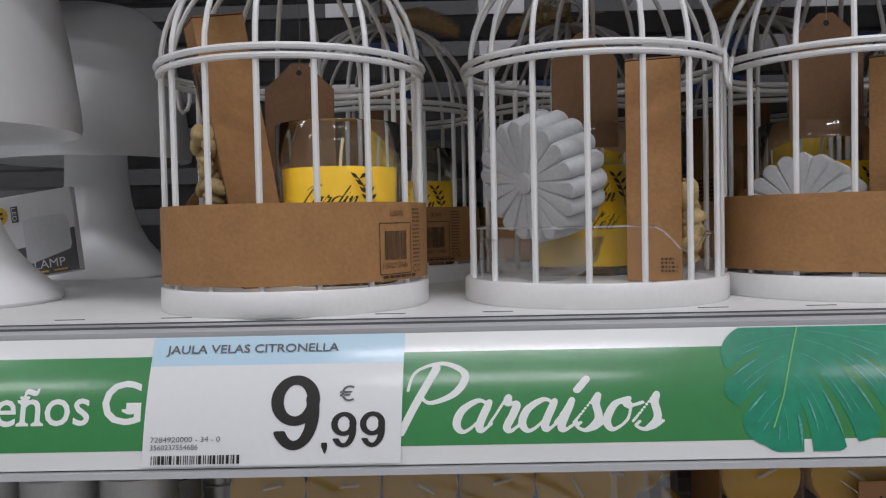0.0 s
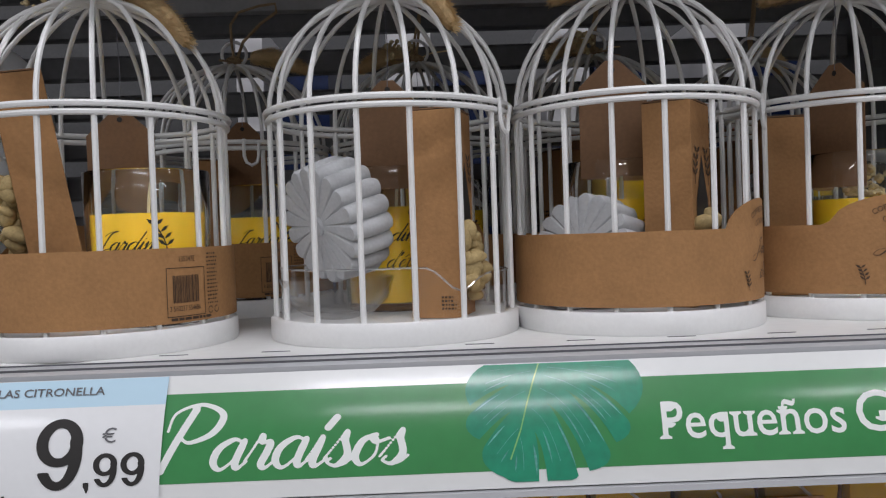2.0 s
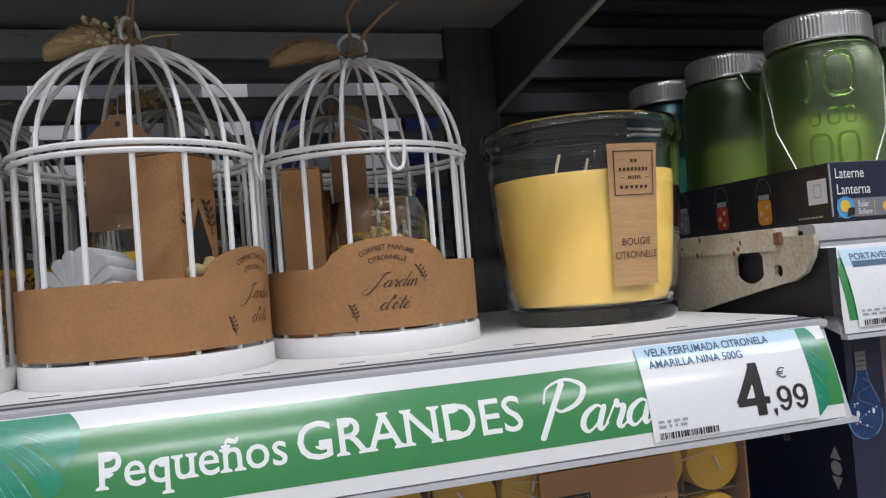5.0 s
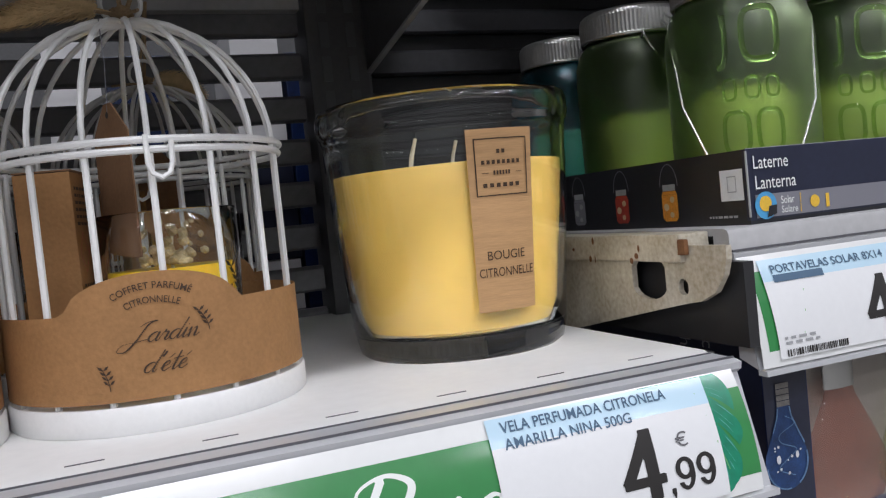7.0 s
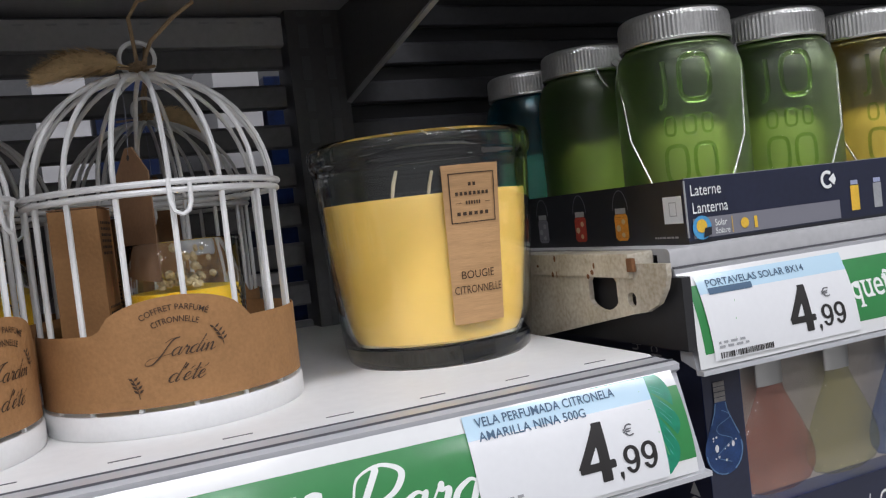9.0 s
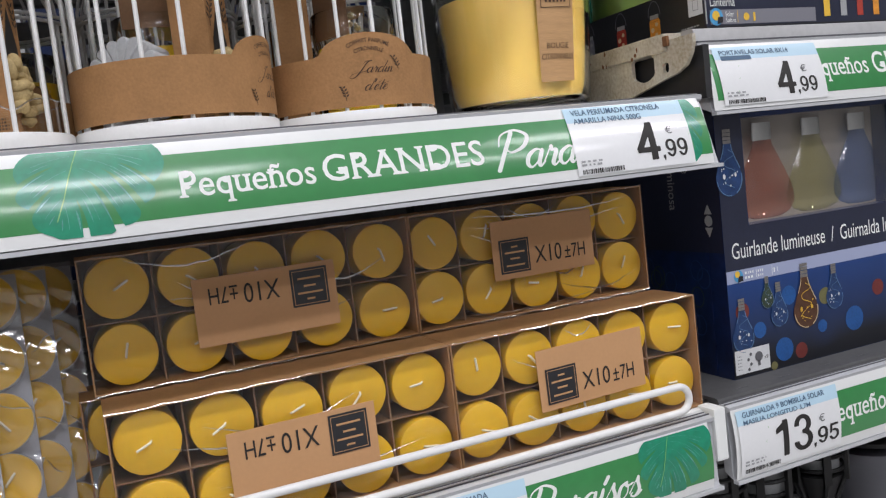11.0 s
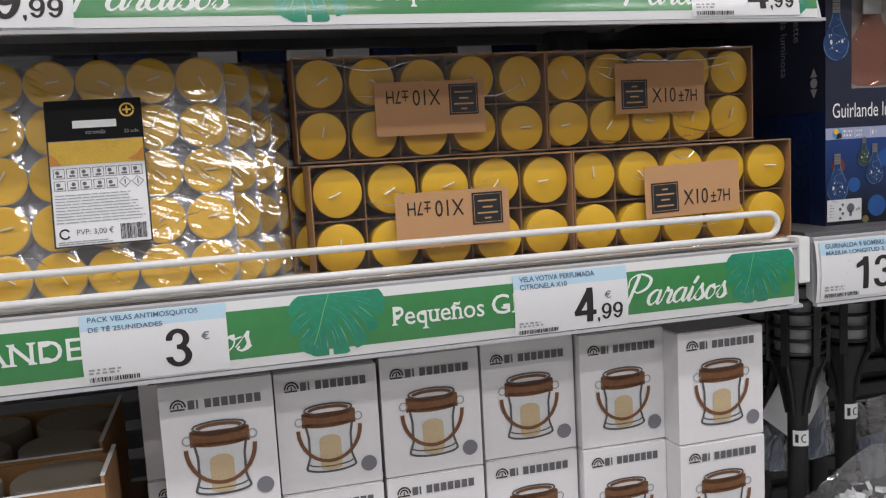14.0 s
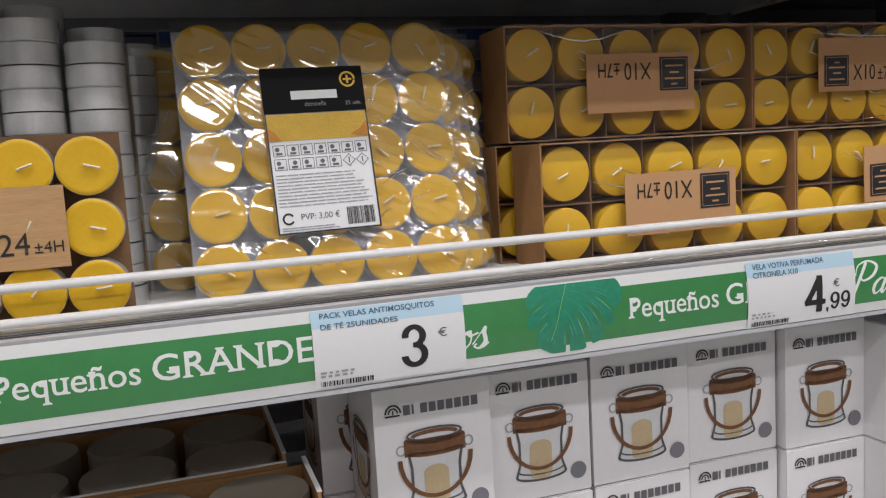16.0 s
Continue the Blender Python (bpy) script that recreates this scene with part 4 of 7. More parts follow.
def dried_tuft(parent, direction, seed, flowers=False, droop=0.004, length=0.054):
    """A bunny-tail grass head and a few dried sprigs tied under the loop."""
    rnd = random.Random(seed)
    a = radians(direction)
    d = Vector((math.sin(a), -math.cos(a), 0))
    side = Vector((d.y, -d.x, 0))
    bm = bmesh.new()
    base = Vector((0, 0, 0.193))
    line = [base + d * length * k + Vector((0, 0, 0.005 * math.sin(math.pi * k) - droop * k * k)) for k in [q / 10 for q in range(11)]]
    for i in range(4200):
        k = rnd.uniform(0.22, 1.0)
        p = line[int(k * 9.99)].lerp(line[min(10, int(k * 9.99) + 1)], (k * 9.99) % 1)
        r = 0.0088 * math.sin(math.pi * min(1, 0.10 + (k - 0.22) * 1.1)) ** 0.5
        ang = rnd.uniform(0, math.tau)
        out = side * math.cos(ang) + Vector((0, 0, 1)) * math.sin(ang)
        q = p + out * r * rnd.uniform(0.1, 0.9)
        e = q + (d * 0.9 + out * 0.5 + Vector((0, 0, -droop * 12))).normalized() * rnd.uniform(0.0025, 0.0065)
        w = d.cross(out).normalized() * 0.00038
        v = [bm.verts.new(q - w), bm.verts.new(q + w), bm.verts.new(e)]
        bm.faces.new(v)
    tube(line[3:], [0.0005 + 0.0052 * math.sin(math.pi * (k + 0.6) / 8.6) ** 0.7 for k in range(8)], 10, bm=bm)
    part("grass_head", bm, GRASS, parent, "fluffy dried beige grass head")
    part("grass_stem", tube(line[:5], 0.0007, 5), GRASS, parent)
    if flowers:
        bm = bmesh.new()
        for i in range(80):
            p = base + d * (rnd.uniform(-0.045, 0.0) if droop > 0.02 else rnd.uniform(0.002, 0.024)) + side * rnd.uniform(-0.009, 0.009) + Vector((0, 0, rnd.uniform(-0.002, 0.014)))
            bmesh.ops.create_icosphere(bm, subdivisions=1, radius=rnd.uniform(0.0010, 0.0024), matrix=Matrix.Translation(p))
        tagged(part("dried_flower_spray", bm, DRIED, parent, "small cream dried flowers"), kind="stuff")
        part("flower_stem", tube([base, base - d * 0.012 + Vector((0, 0, 0.005)), base - d * 0.028 + Vector((0, 0, 0.007))], 0.0006, 5), GRASS, parent)


def twine_knot(parent, seed, loop=False):
    rnd = random.Random(seed)
    bm = bmesh.new()
    for i in range(5):
        pts = []
        for k in range(15):
            a = math.tau * k / 14 + i
            pts.append((0.0045 * math.cos(a) * rnd.uniform(0.8, 1.3), 0.0045 * math.sin(a) * rnd.uniform(0.8, 1.3), 0.1905 + 0.0013 * i + 0.0005 * math.sin(3 * a)))
        tube(pts, 0.0009, 5, bm=bm)
    for i in range(3):
        a = rnd.uniform(0, math.tau)
        tube([(0, 0, 0.192), (0.01 * math.cos(a), 0.01 * math.sin(a), 0.192), (0.022 * math.cos(a), 0.022 * math.sin(a), 0.1905)], 0.0009, 5, bm=bm)
    if loop:
        pts = [(0.0, 0.0, 0.192), (-0.001, -0.002, 0.206), (-0.002, 0, 0.222), (0.004, 0.002, 0.232), (0.02, 0.003, 0.237), (0.033, 0.002, 0.238), (0.034, 0.0, 0.231), (0.022, -0.002, 0.222), (0.008, -0.003, 0.208), (0.001, -0.001, 0.192)]
        tube(pts, 0.00115, 6, bm=bm)
    else:
        tube([(0, 0, 0.192), (0.002, 0.001, 0.208), (0.004, 0.0, 0.226), (0.007, 0.001, 0.250)], 0.0011, 6, bm=bm)
        tube([(0, 0, 0.192), (-0.001, 0.001, 0.208), (0.003, 0.002, 0.226), (0.006, 0.003, 0.250)], 0.0011, 6, bm=bm)
    part("twine", bm, TWINE, parent, "rough jute twine tied round the loop", True)


def birdcage(x, y, phase, sleeve, tab_at, seed, latch_at, tuft, flowers, loop, label, loop_turn=0):
    cage = thing("birdcage", label, "birdcage", (x, y, A_TOP), group="birdcages on the shelf")
    part("base", BASE_MESH, WHITE_TIN, cage, "white painted round base")
    for i in range(N_BARS):
        a = radians(phase + i * 360 / N_BARS)
        ob = part("bar", BAR_MESH, WHITE_WIRE, cage)
        ob.location = (CR * math.sin(a), -CR * math.cos(a), 0)
        ob = part("dome_wire", DOME_MESH, WHITE_WIRE, cage)
        ob.rotation_euler = (0, 0, a - math.pi / 2)
    part("hoop", RING_A, WHITE_WIRE, cage)
    part("hoop", RING_B, WHITE_WIRE, cage)
    ob = part("hanging_loop", TOP_RING, WHITE_WIRE, cage)
    ob.rotation_euler = (0, 0, radians(loop_turn))
    ob = part("latch", LATCH, WHITE_WIRE, cage, "bent white wire latch")
    a = radians(latch_at)
    ob.location, ob.rotation_euler = (1.03 * CR * math.sin(a), -1.03 * CR * math.cos(a), 0.1215), (0, 0, a)
    twine_knot(cage, seed, loop)
    dried_tuft(cage, tuft, seed, flowers, 0.03 if flowers == "hang" else 0.006, 0.043 if flowers is True else 0.054)
    if sleeve == "kraft":
        sl = part("card_sleeve", sleeve_mesh(tab_at), KRAFT, cage, "brown kraft card band with a round tab", True)
        f = on_round(CR + 0.0027, 0.0004, tab_at)
        printed("lettering", arced("COFFRET PARFUMÉ", 0, 0.0275, 0.0335, 0.0042, 56, 0.005), INK_BROWN, sl, f)
        printed("lettering", arced("CITRONNELLE", 0, 0.0275, 0.0275, 0.0042, 46, 0.005), INK_BROWN, sl, f)
        printed("script_lettering", fitted(script2d("Jardin", 0.11, 0.45), -0.0165, 0.0350, 0.0345, 0.0125), INK_BROWN, sl, f)
        printed("script_lettering", fitted(script2d("d'été", 0.11, 0.45), -0.0065, 0.0255, 0.0205, 0.0090), INK_BROWN, sl, f)
        printed("leaf_print", sprig(-0.0205, 0.0195, 0.0105, -0.3), INK_BROWN, sl, f)
        printed("leaf_print", sprig(0.0225, 0.0400, 0.0105, -0.5), INK_BROWN, sl, f)
        g = on_round(CR + 0.0027, 0.0004, tab_at - 168)
        printed("barcode", barcode(-0.0075, 0.0245, 0.0085, 0.0385, seed + 40), INK_BROWN, sl, g)
        printed("barcode_frame", frame2d(-0.011, 0.0175, 0.0125, 0.0425, 0.0004), INK_BROWN, sl, g)
        printed("code_lettering", fitted(text2d("135347E"), -0.0035, 0.0455, 0.0095, 0.0028), INK_BROWN, sl, g)
        printed("code_lettering", fitted(text2d("3 560237 554686"), -0.0095, 0.0205, 0.0185, 0.0026), INK_BROWN, sl, g)
        printed("small_print", bars(-0.009, 0.0155, 0.018, 0.0172, 1, 3, 0.8), INK_BROWN, sl, g)
        printed("small_print", bars(0.0145, 0.022, 0.0235, 0.05, 14, seed + 3, 0.4), INK_BROWN, sl, g)
        printed("recycling_marks", merged(arc2d(0.0165, 0.0195, 0.0017, 0.0017, 20, 330, 0.0005), arc2d(0.0215, 0.0195, 0.0017, 0.0017, 60, 380, 0.0005)), INK_BROWN, sl, g)
    elif sleeve == "clear":
        bm = bmesh.new()
        n = 72
        cols = []
        for i in range(n + 1):
            a = radians(-150 + 300 * i / n)
            d = math.degrees(a)
            top = 0.034 + 0.0045 * (1 if d < 18 else max(0, 1 - (d - 18) / 10)) - (0.008 * math.exp(-((d - 34) / 10) ** 2))
            r = CR - 0.0025
            cols.append((bm.verts.new((r * math.sin(a), -r * math.cos(a), 0.0115)), bm.verts.new((r * math.sin(a), -r * math.cos(a), top))))
        for p, q in zip(cols, cols[1:]):
            bm.faces.new((p[0], q[0], q[1], p[1]))
        ob = part("clear_liner", bm, CLEAR_SHEET, cage, "clear plastic liner inside the bars", True)
        ob.visible_shadow = False
        part("liner_edge", tube([((CR - 0.0025) * math.sin(radians(-150 + 300 * i / n)), -(CR - 0.0025) * math.cos(radians(-150 + 300 * i / n)), 0.034 + 0.0045 * (1 if -150 + 300 * i / n < 18 else max(0, 1 - (-150 + 300 * i / n - 18) / 10)) - 0.008 * math.exp(-((-150 + 300 * i / n - 34) / 10) ** 2)) for i in range(n + 1)], 0.00055, 5), CREASE, cage, "bright cut edge of the liner")
    return cage


def glass_candle(x, y, z, rz, r=0.0335, h=0.084, fill=0.0605, lean=0.0, flowers=False):
    c = thing("scented_candle", "yellow scented candle in a clear drinking glass", "candle", group="candles in the cages", m=pose(x, y, z, 0, lean, rz))
    ob = part("glass", lathe([(0, 0.0), (r * 0.9, 0.0), (r * 0.94, 0.002), (r, h * 0.7), (r * 1.008, h - 0.0008), (r * 0.99, h), (r * 0.95, h), (r * 0.932, h - 0.0008), (r * 0.922, h * 0.7), (r * 0.875, 0.005), (0, 0.0045)], 44), CLEAR, c, "clear glass", True)
    ob.visible_shadow = False
    part("wax", lathe([(0, 0.0052), (r * 0.865, 0.0055), (r * 0.912, fill * 0.9), (r * 0.908, fill), (r * 0.7, fill - 0.0006), (0, fill - 0.0008)], 36), WAX_BRIGHT, c, "yellow wax", True)
    part("wick", tube([(0, 0, fill - 0.002), (0.0008, 0, fill + 0.006), (0.002, 0, fill + 0.011)], 0.0009, 6), WICK, c)
    f = on_round(r * 0.985, 0.0006, 0)
    printed("script_lettering", fitted(script2d("Jardin", 0.13, 0.45), -0.029, 0.0365, 0.038, 0.0150), INK, c, f)
    printed("script_lettering", fitted(script2d("d'été", 0.11, 0.45), -0.008, 0.0255, 0.02, 0.010), INK, c, f)
    printed("leaf_print", sprig(0.0150, 0.0385, 0.0180, -0.45), INK, c, f)
    if flowers:
        bm = bmesh.new()
        rnd = random.Random(5)
        for i in range(46):
            p = Vector((rnd.gauss(-0.002, 0.007), rnd.gauss(-0.004, 0.006), fill + 0.0015 + abs(rnd.gauss(0, 0.0065))))
            bmesh.ops.create_icosphere(bm, subdivisions=1, radius=rnd.uniform(0.0014, 0.0034), matrix=Matrix.Translation(p) @ Matrix.Diagonal((1, 1, 0.6, 1)))
        tagged(part("dried_flower_spray", bm, DRIED, c, "dried cream flowers on the wax"), kind="stuff")
    return c


def slim_carton(m, w=0.0235, d=0.034, h=0.106, window=True, seed=1, sgn=1, lift=0.0):
    c = thing("incense_carton", "slim brown kraft carton standing inside a birdcage", "carton", group="cartons in the cages", m=m)
    part("carton_body", box(-w / 2, w / 2, -d / 2, d / 2, 0, h, 0.0006), KRAFT, c)
    part("lid_flap", box(-w / 2, w / 2, -d / 2, d / 2, h + 0.0004, h + 0.0011), KRAFT_DARK, c)
    pr = lambda u, v: (sgn * (w / 2 + 0.0004), u * d / 0.034, v + lift)
    if window:
        printed("cut_window", poly((-0.012, 0.036), (0.012, 0.036), (0.010, 0.058), (0.0, 0.082), (-0.010, 0.058)), INK, c, pr, "dark arched window")
        printed("leaf_print", merged(sprig(-0.012, 0.066, 0.02, 0.3), sprig(0.012, 0.066, 0.02, -0.3)), INK_BROWN, c, pr)
        rnd = random.Random(seed)
        for i in range(26):
            piece = bmesh.new()
            p = Vector((sgn * (w / 2 + 0.001 + rnd.uniform(0, 0.005)), rnd.uniform(-0.41, 0.41) * d, lift + 0.010 + 0.0014 * i + rnd.uniform(0, 0.003)))
            bmesh.ops.create_icosphere(piece, subdivisions=2, radius=rnd.uniform(0.0045, 0.0078), matrix=Matrix.Translation(p) @ Euler((rnd.uniform(0, 3), rnd.uniform(0, 3), 0)).to_matrix().to_4x4() @ Matrix.Diagonal((1, 0.5, 0.75, 1)))
            part("potpourri_piece", piece, PEBBLE, c, smooth=True)
    fr = on_front(-d / 2)
    printed("small_print", bars(w * 0.12, 0.004, w * 0.42, 0.012, 4, seed), INK_BROWN, c, fr)
    lf = lambda u, v: (-w / 2 - 0.0004, u, v)
    printed("small_print", bars(-0.013, 0.012, 0.013, 0.06, 16, seed + 1, 0.5), INK_BROWN, c, lf)
    return c


def flower_block(m, r=0.031):
    """A cast disc with petal lobes and grooves."""
    bm = bmesh.new()
    n, lobes = 288, 18

    def ring(k, y, dip):
        out = []
        for i in range(n):
            a = math.tau * i / n
            s = abs(math.sin(a * lobes / 2))
            rr = r * k * (0.87 + 0.13 * s ** 0.7 if k > 0.7 else 1.0)
            out.append(bm.verts.new((rr * math.cos(a), y + dip * max(0.0, 1 - s * 3.2), rr * math.sin(a))))
        return out
    prof = [(0.16, -0.0105, 0.0), (0.17, -0.0085, 0.0), (0.24, -0.0085, 0.0003), (0.5, -0.0088, 0.0008), (0.8, -0.0088, 0.0012), (0.955, -0.0086, 0.0014), (0.985, -0.0070, 0.0008), (1.02, 0.004, 0), (1.03, 0.014, 0), (0.98, 0.0175, 0), (0.90, 0.0185, 0)]
    rings = [ring(*p) for p in prof]
    for p, q in zip(rings, rings[1:]):
        for i in range(n):
            bm.faces.new((p[i], p[(i + 1) % n], q[(i + 1) % n], q[i]))
    bm.faces.new(rings[0])
    bm.faces.new(rings[-1][::-1])
    bmesh.ops.recalc_face_normals(bm, faces=bm.faces[:])
    return single("plaster_flower", bm, PLASTER, "white cast plaster flower disc inside a birdcage", "plaster flower", "plaster flowers", smooth=True, m=m)


def kraft_tag(x, y, z, rz, h=0.064, w=0.037, lean=0.0):
    t = thing("kraft_tag", "brown kraft swing tag hanging in a birdcage", "tag", group="tags in the cages", m=pose(x, y, z, lean, 0, rz))
    part("card", prism([(-w / 2, 0), (w / 2, 0), (w / 2, h - 0.015), (w * 0.10, h), (-w * 0.10, h), (-w / 2, h - 0.015)], 0.0008), KRAFT_DARK, t)
    printed("eyelet", disc(0, h - 0.0055, 0.0016), INK, t, on_front(0))
    part("string", tube([(0, 0, h - 0.0055), (0.001, 0.001, h + 0.02), (0, 0.001, A_TOP + 0.189 - z)], 0.0003, 4), GREY_PRINT, t)
    return t


C1, C2, C3, C4 = (-0.0865, 0.445), (0.0735, 0.453), (0.2135, 0.458), (0.352, 0.486)
ZF = A_TOP + 0.0108
birdcage(*C1, 18.7, "kraft", 221, 1, -110, 78, "hang", False, "white wire birdcage gift set with a kraft card band")
birdcage(*C2, 11, "clear", 0, 2, 62, 42, "hang", False, "white wire birdcage gift set with a clear liner", 90)
birdcage(*C3, 0, "kraft", 58, 3, 70, -88, True, False, "white wire birdcage gift set with a kraft card band", 60)
birdcage(*C4, 2, "kraft", -3, 4, 5, -75, False, True, "white wire birdcage gift set with a lettered kraft band")
BACK_CAGES = [(-0.052, 0.628, 5, "kraft", 200, 5, 20, 100, False, True), (0.089, 0.640, 12, "kraft", 10, 6, -30, -90, True, False), (0.229, 0.632, 3, "kraft", 0, 7, 40, -60, True, False), (0.368, 0.668, 9, "kraft", 20, 8, -10, 130, False, False)]
for bx, by, ph, sl, tab, sd, lt, tf, fl, lp in BACK_CAGES:
    birdcage(bx, by, ph, sl, tab, sd, lt, tf, fl, lp, "white wire birdcage gift set in the shelf's second row")
    glass_candle(bx + 0.02, by - 0.012, ZF, 15)
    slim_carton(pose(bx - 0.025, by + 0.01, ZF, 0, 0, 20), window=False, seed=sd)
    kraft_tag(bx, by + 0.018, A_TOP + 0.085, 10)

glass_candle(C1[0] + 0.0235, C1[1] + 0.0020, ZF, 8)
slim_carton(pose(C1[0] - 0.0155, C1[1] - 0.012, ZF, 0, -9.5, 26), 0.0255, 0.026, 0.137, seed=2, sgn=-1, lift=0.036)
kraft_tag(C1[0] - 0.004, C1[1] + 0.040, A_TOP + 0.072, 4, 0.064, 0.040)
flower_block(pose(C2[0] - 0.0330, C2[1] - 0.022, A_TOP + 0.0635, 15, 0, -49), 0.0330)
single("plastic_bowl", lathe([(0, 0.0), (0.010, 0.0005), (0.020, 0.004), (0.0275, 0.011), (0.0305, 0.021), (0.031, 0.0225), (0.0298, 0.0215), (0.0265, 0.012), (0.019, 0.0055), (0, 0.0022)], 36), CLEAR_SHEET, "clear round plastic bowl under the plaster flower", "plastic bowl", smooth=True, m=pose(C2[0] - 0.030, C2[1] - 0.025, ZF))
slim_carton(pose(C2[0] + 0.0277, C2[1] - 0.0250, ZF, 0, 0, -16), 0.0265, 0.034, 0.109, seed=3)
glass_candle(C2[0] + 0.001, C2[1] + 0.032, ZF, 5)
kraft_tag(C2[0] - 0.001, C2[1] + 0.015, A_TOP + 0.080, 3, 0.066)
flower_block(pose(C3[0] - 0.031, C3[1] - 0.018, A_TOP + 0.0445, -12, 0, -40), 0.0300)
single("plaster_block", box(-0.015, 0.015, -0.012, 0.012, 0, 0.012, 0.003), PLASTER, "white plaster block under the flower disc", "plaster block", m=pose(C3[0] - 0.036, C3[1] - 0.015, ZF))
slim_carton(pose(C3[0] + 0.0200, C3[1] - 0.0190, ZF, 0, 0, -34), 0.0265, 0.036, 0.111, seed=4)
glass_candle(C3[0] - 0.001, C3[1] + 0.030, ZF, 5)
kraft_tag(C3[0] - 0.010, C3[1] + 0.002, A_TOP + 0.084, -6, 0.068, 0.039)
c4box = slim_carton(pose(C4[0] - 0.0400, C4[1] + 0.000, ZF, 0, 0, -12), 0.025, 0.036, 0.106, window=False, seed=5)
rs = lambda u, v: (0.0125 + 0.0005, u, v)
for u, v in ((-0.008, 0.068), (0.008, 0.068)):
    printed("hazard_frame", line2d([(u + 0.0075, v), (u, v + 0.0095), (u - 0.0075, v), (u, v - 0.0095), (u + 0.0075, v)], 0.0007), RED_PRINT, c4box, rs)
printed("small_print", bars(-0.015, 0.010, 0.015, 0.054, 14, 5, 0.45), INK_BROWN, c4box, rs)
printed("small_print", bars(-0.015, 0.080, 0.015, 0.100, 6, 6, 0.45), INK_BROWN, c4box, rs)
glass_candle(C4[0] + 0.010, C4[1] - 0.003, ZF, 35, fill=0.0565, flowers=True)
flower_block(pose(C4[0] + 0.030, C4[1] + 0.044, A_TOP + 0.040, 0, 0, 70), 0.026)
kraft_tag(C4[0] - 0.012, C4[1] - 0.014, A_TOP + 0.074, -68, 0.074, 0.040)

# ---- large glass candle ----
big = thing("jar_candle", "large pale yellow candle in a tapered clear glass", "candle", (0.5245, 0.507, A_TOP))
big.scale = (1.03, 1.03, 0.99)
ob = part("glass", lathe([(0, 0.003), (0.05, 0.0015), (0.0565, 0.0), (0.0595, 0.0025), (0.0612, 0.010), (0.0625, 0.02), (0.0675, 0.08), (0.0700, 0.124), (0.0704, 0.1285), (0.0718, 0.1302), (0.0726, 0.1335), (0.0724, 0.140), (0.0719, 0.1428), (0.0707, 0.145), (0.0694, 0.1452), (0.0683, 0.1435), (0.0676, 0.138), (0.0669, 0.128), (0.0640, 0.08), (0.0588, 0.024), (0.0560, 0.0150), (0.050, 0.0125), (0, 0.0120)], 120, wobble=lambda a, z: 1 + min(1.0, max(0.0, (z - 0.085) / 0.03)) * (0.0035 * math.sin(7 * a + 1) + 0.0028 * math.sin(17 * a) + 0.0012 * math.sin(31 * a + 40 * z))), CLEAR, big, "thick clear glass with a rounded rim", True)
ob.visible_shadow = False
part("wax", lathe([(0, 0.0126), (0.049, 0.0130), (0.0550, 0.0158), (0.0578, 0.026), (0.0630, 0.08), (0.0648, 0.1050), (0.0642, 0.1068), (0.060, 0.1052), (0.050, 0.1046), (0, 0.1045)], 64), WAX_PALE, big, "pale yellow wax", True)
for wx, wy in ((-0.024, -0.006), (0.012, 0.020), (0.014, -0.02)):
    part("wick", tube([(wx, wy, 0.103), (wx + 0.002, wy, 0.116), (wx + 0.005, wy, 0.126)], 0.0011, 6), WICK, big)
f = lambda lift: (lambda u, v: on_round(0.0615, lift, 1, 0.0880)(u, v))
lab = printed("veneer_label", rect(-0.0155, 0.026, 0.0155, 0.122, 8, 10), WOOD_LABEL, big, f(0.0012), "pale wood veneer label")
printed("label_frame", frame2d(-0.0125, 0.087, 0.0125, 0.117, 0.0006), INK_BROWN, lab, f(0.0018))
for count, v0, wide in ((2, 0.1090, 0.0048), (8, 0.1035, 0.0190), (6, 0.0980, 0.0085), (6, 0.0915, 0.0185)):
    for k in range(count):
        u0 = -wide / 2 + k * wide / count
        printed("brand_bar", rect(u0, v0, u0 + wide / count * 0.6, v0 + 0.0021), INK_BROWN, lab, f(0.0018))
for u0 in (-0.0095, 0.0065):
    printed("brand_bar", rect(u0, 0.0988, u0 + 0.003, 0.0991), INK_BROWN, lab, f(0.0018))
printed("lettering", fitted(text2d("BOUGIE"), -0.0095, 0.0535, 0.019, 0.0048), INK_BROWN, lab, f(0.0018))
printed("lettering", fitted(text2d("CITRONNELLE"), -0.0140, 0.0445, 0.028, 0.0048), INK_BROWN, lab, f(0.0018))


# ---- table lamps ----
def table_lamp(x, y, label):
    lp = thing("table_lamp", label, "table lamp", (x, y, A_TOP), group="white table lamps")
    part("foot", lathe([(0, 0), (0.065, 0.0), (0.0665, 0.002), (0.066, 0.005), (0.060, 0.011), (0.050, 0.020), (0.041, 0.031), (0.034, 0.045), (0.029, 0.062), (0.0262, 0.082), (0.0255, 0.106), (0, 0.106)], 56), LAMP_WHITE, lp, "flared white foot", True)
    part("shade", lathe([(0, 0.112), (0.07, 0.110), (0.077, 0.106), (0.0795, 0.100), (0.0805, 0.104), (0.0795, 0.118), (0.0745, 0.155), (0.0680, 0.190), (0.059, 0.214), (0.045, 0.228), (0.022, 0.234), (0, 0.235)], 64), LAMP_WHITE, lp, "domed white shade", True)
    return lp


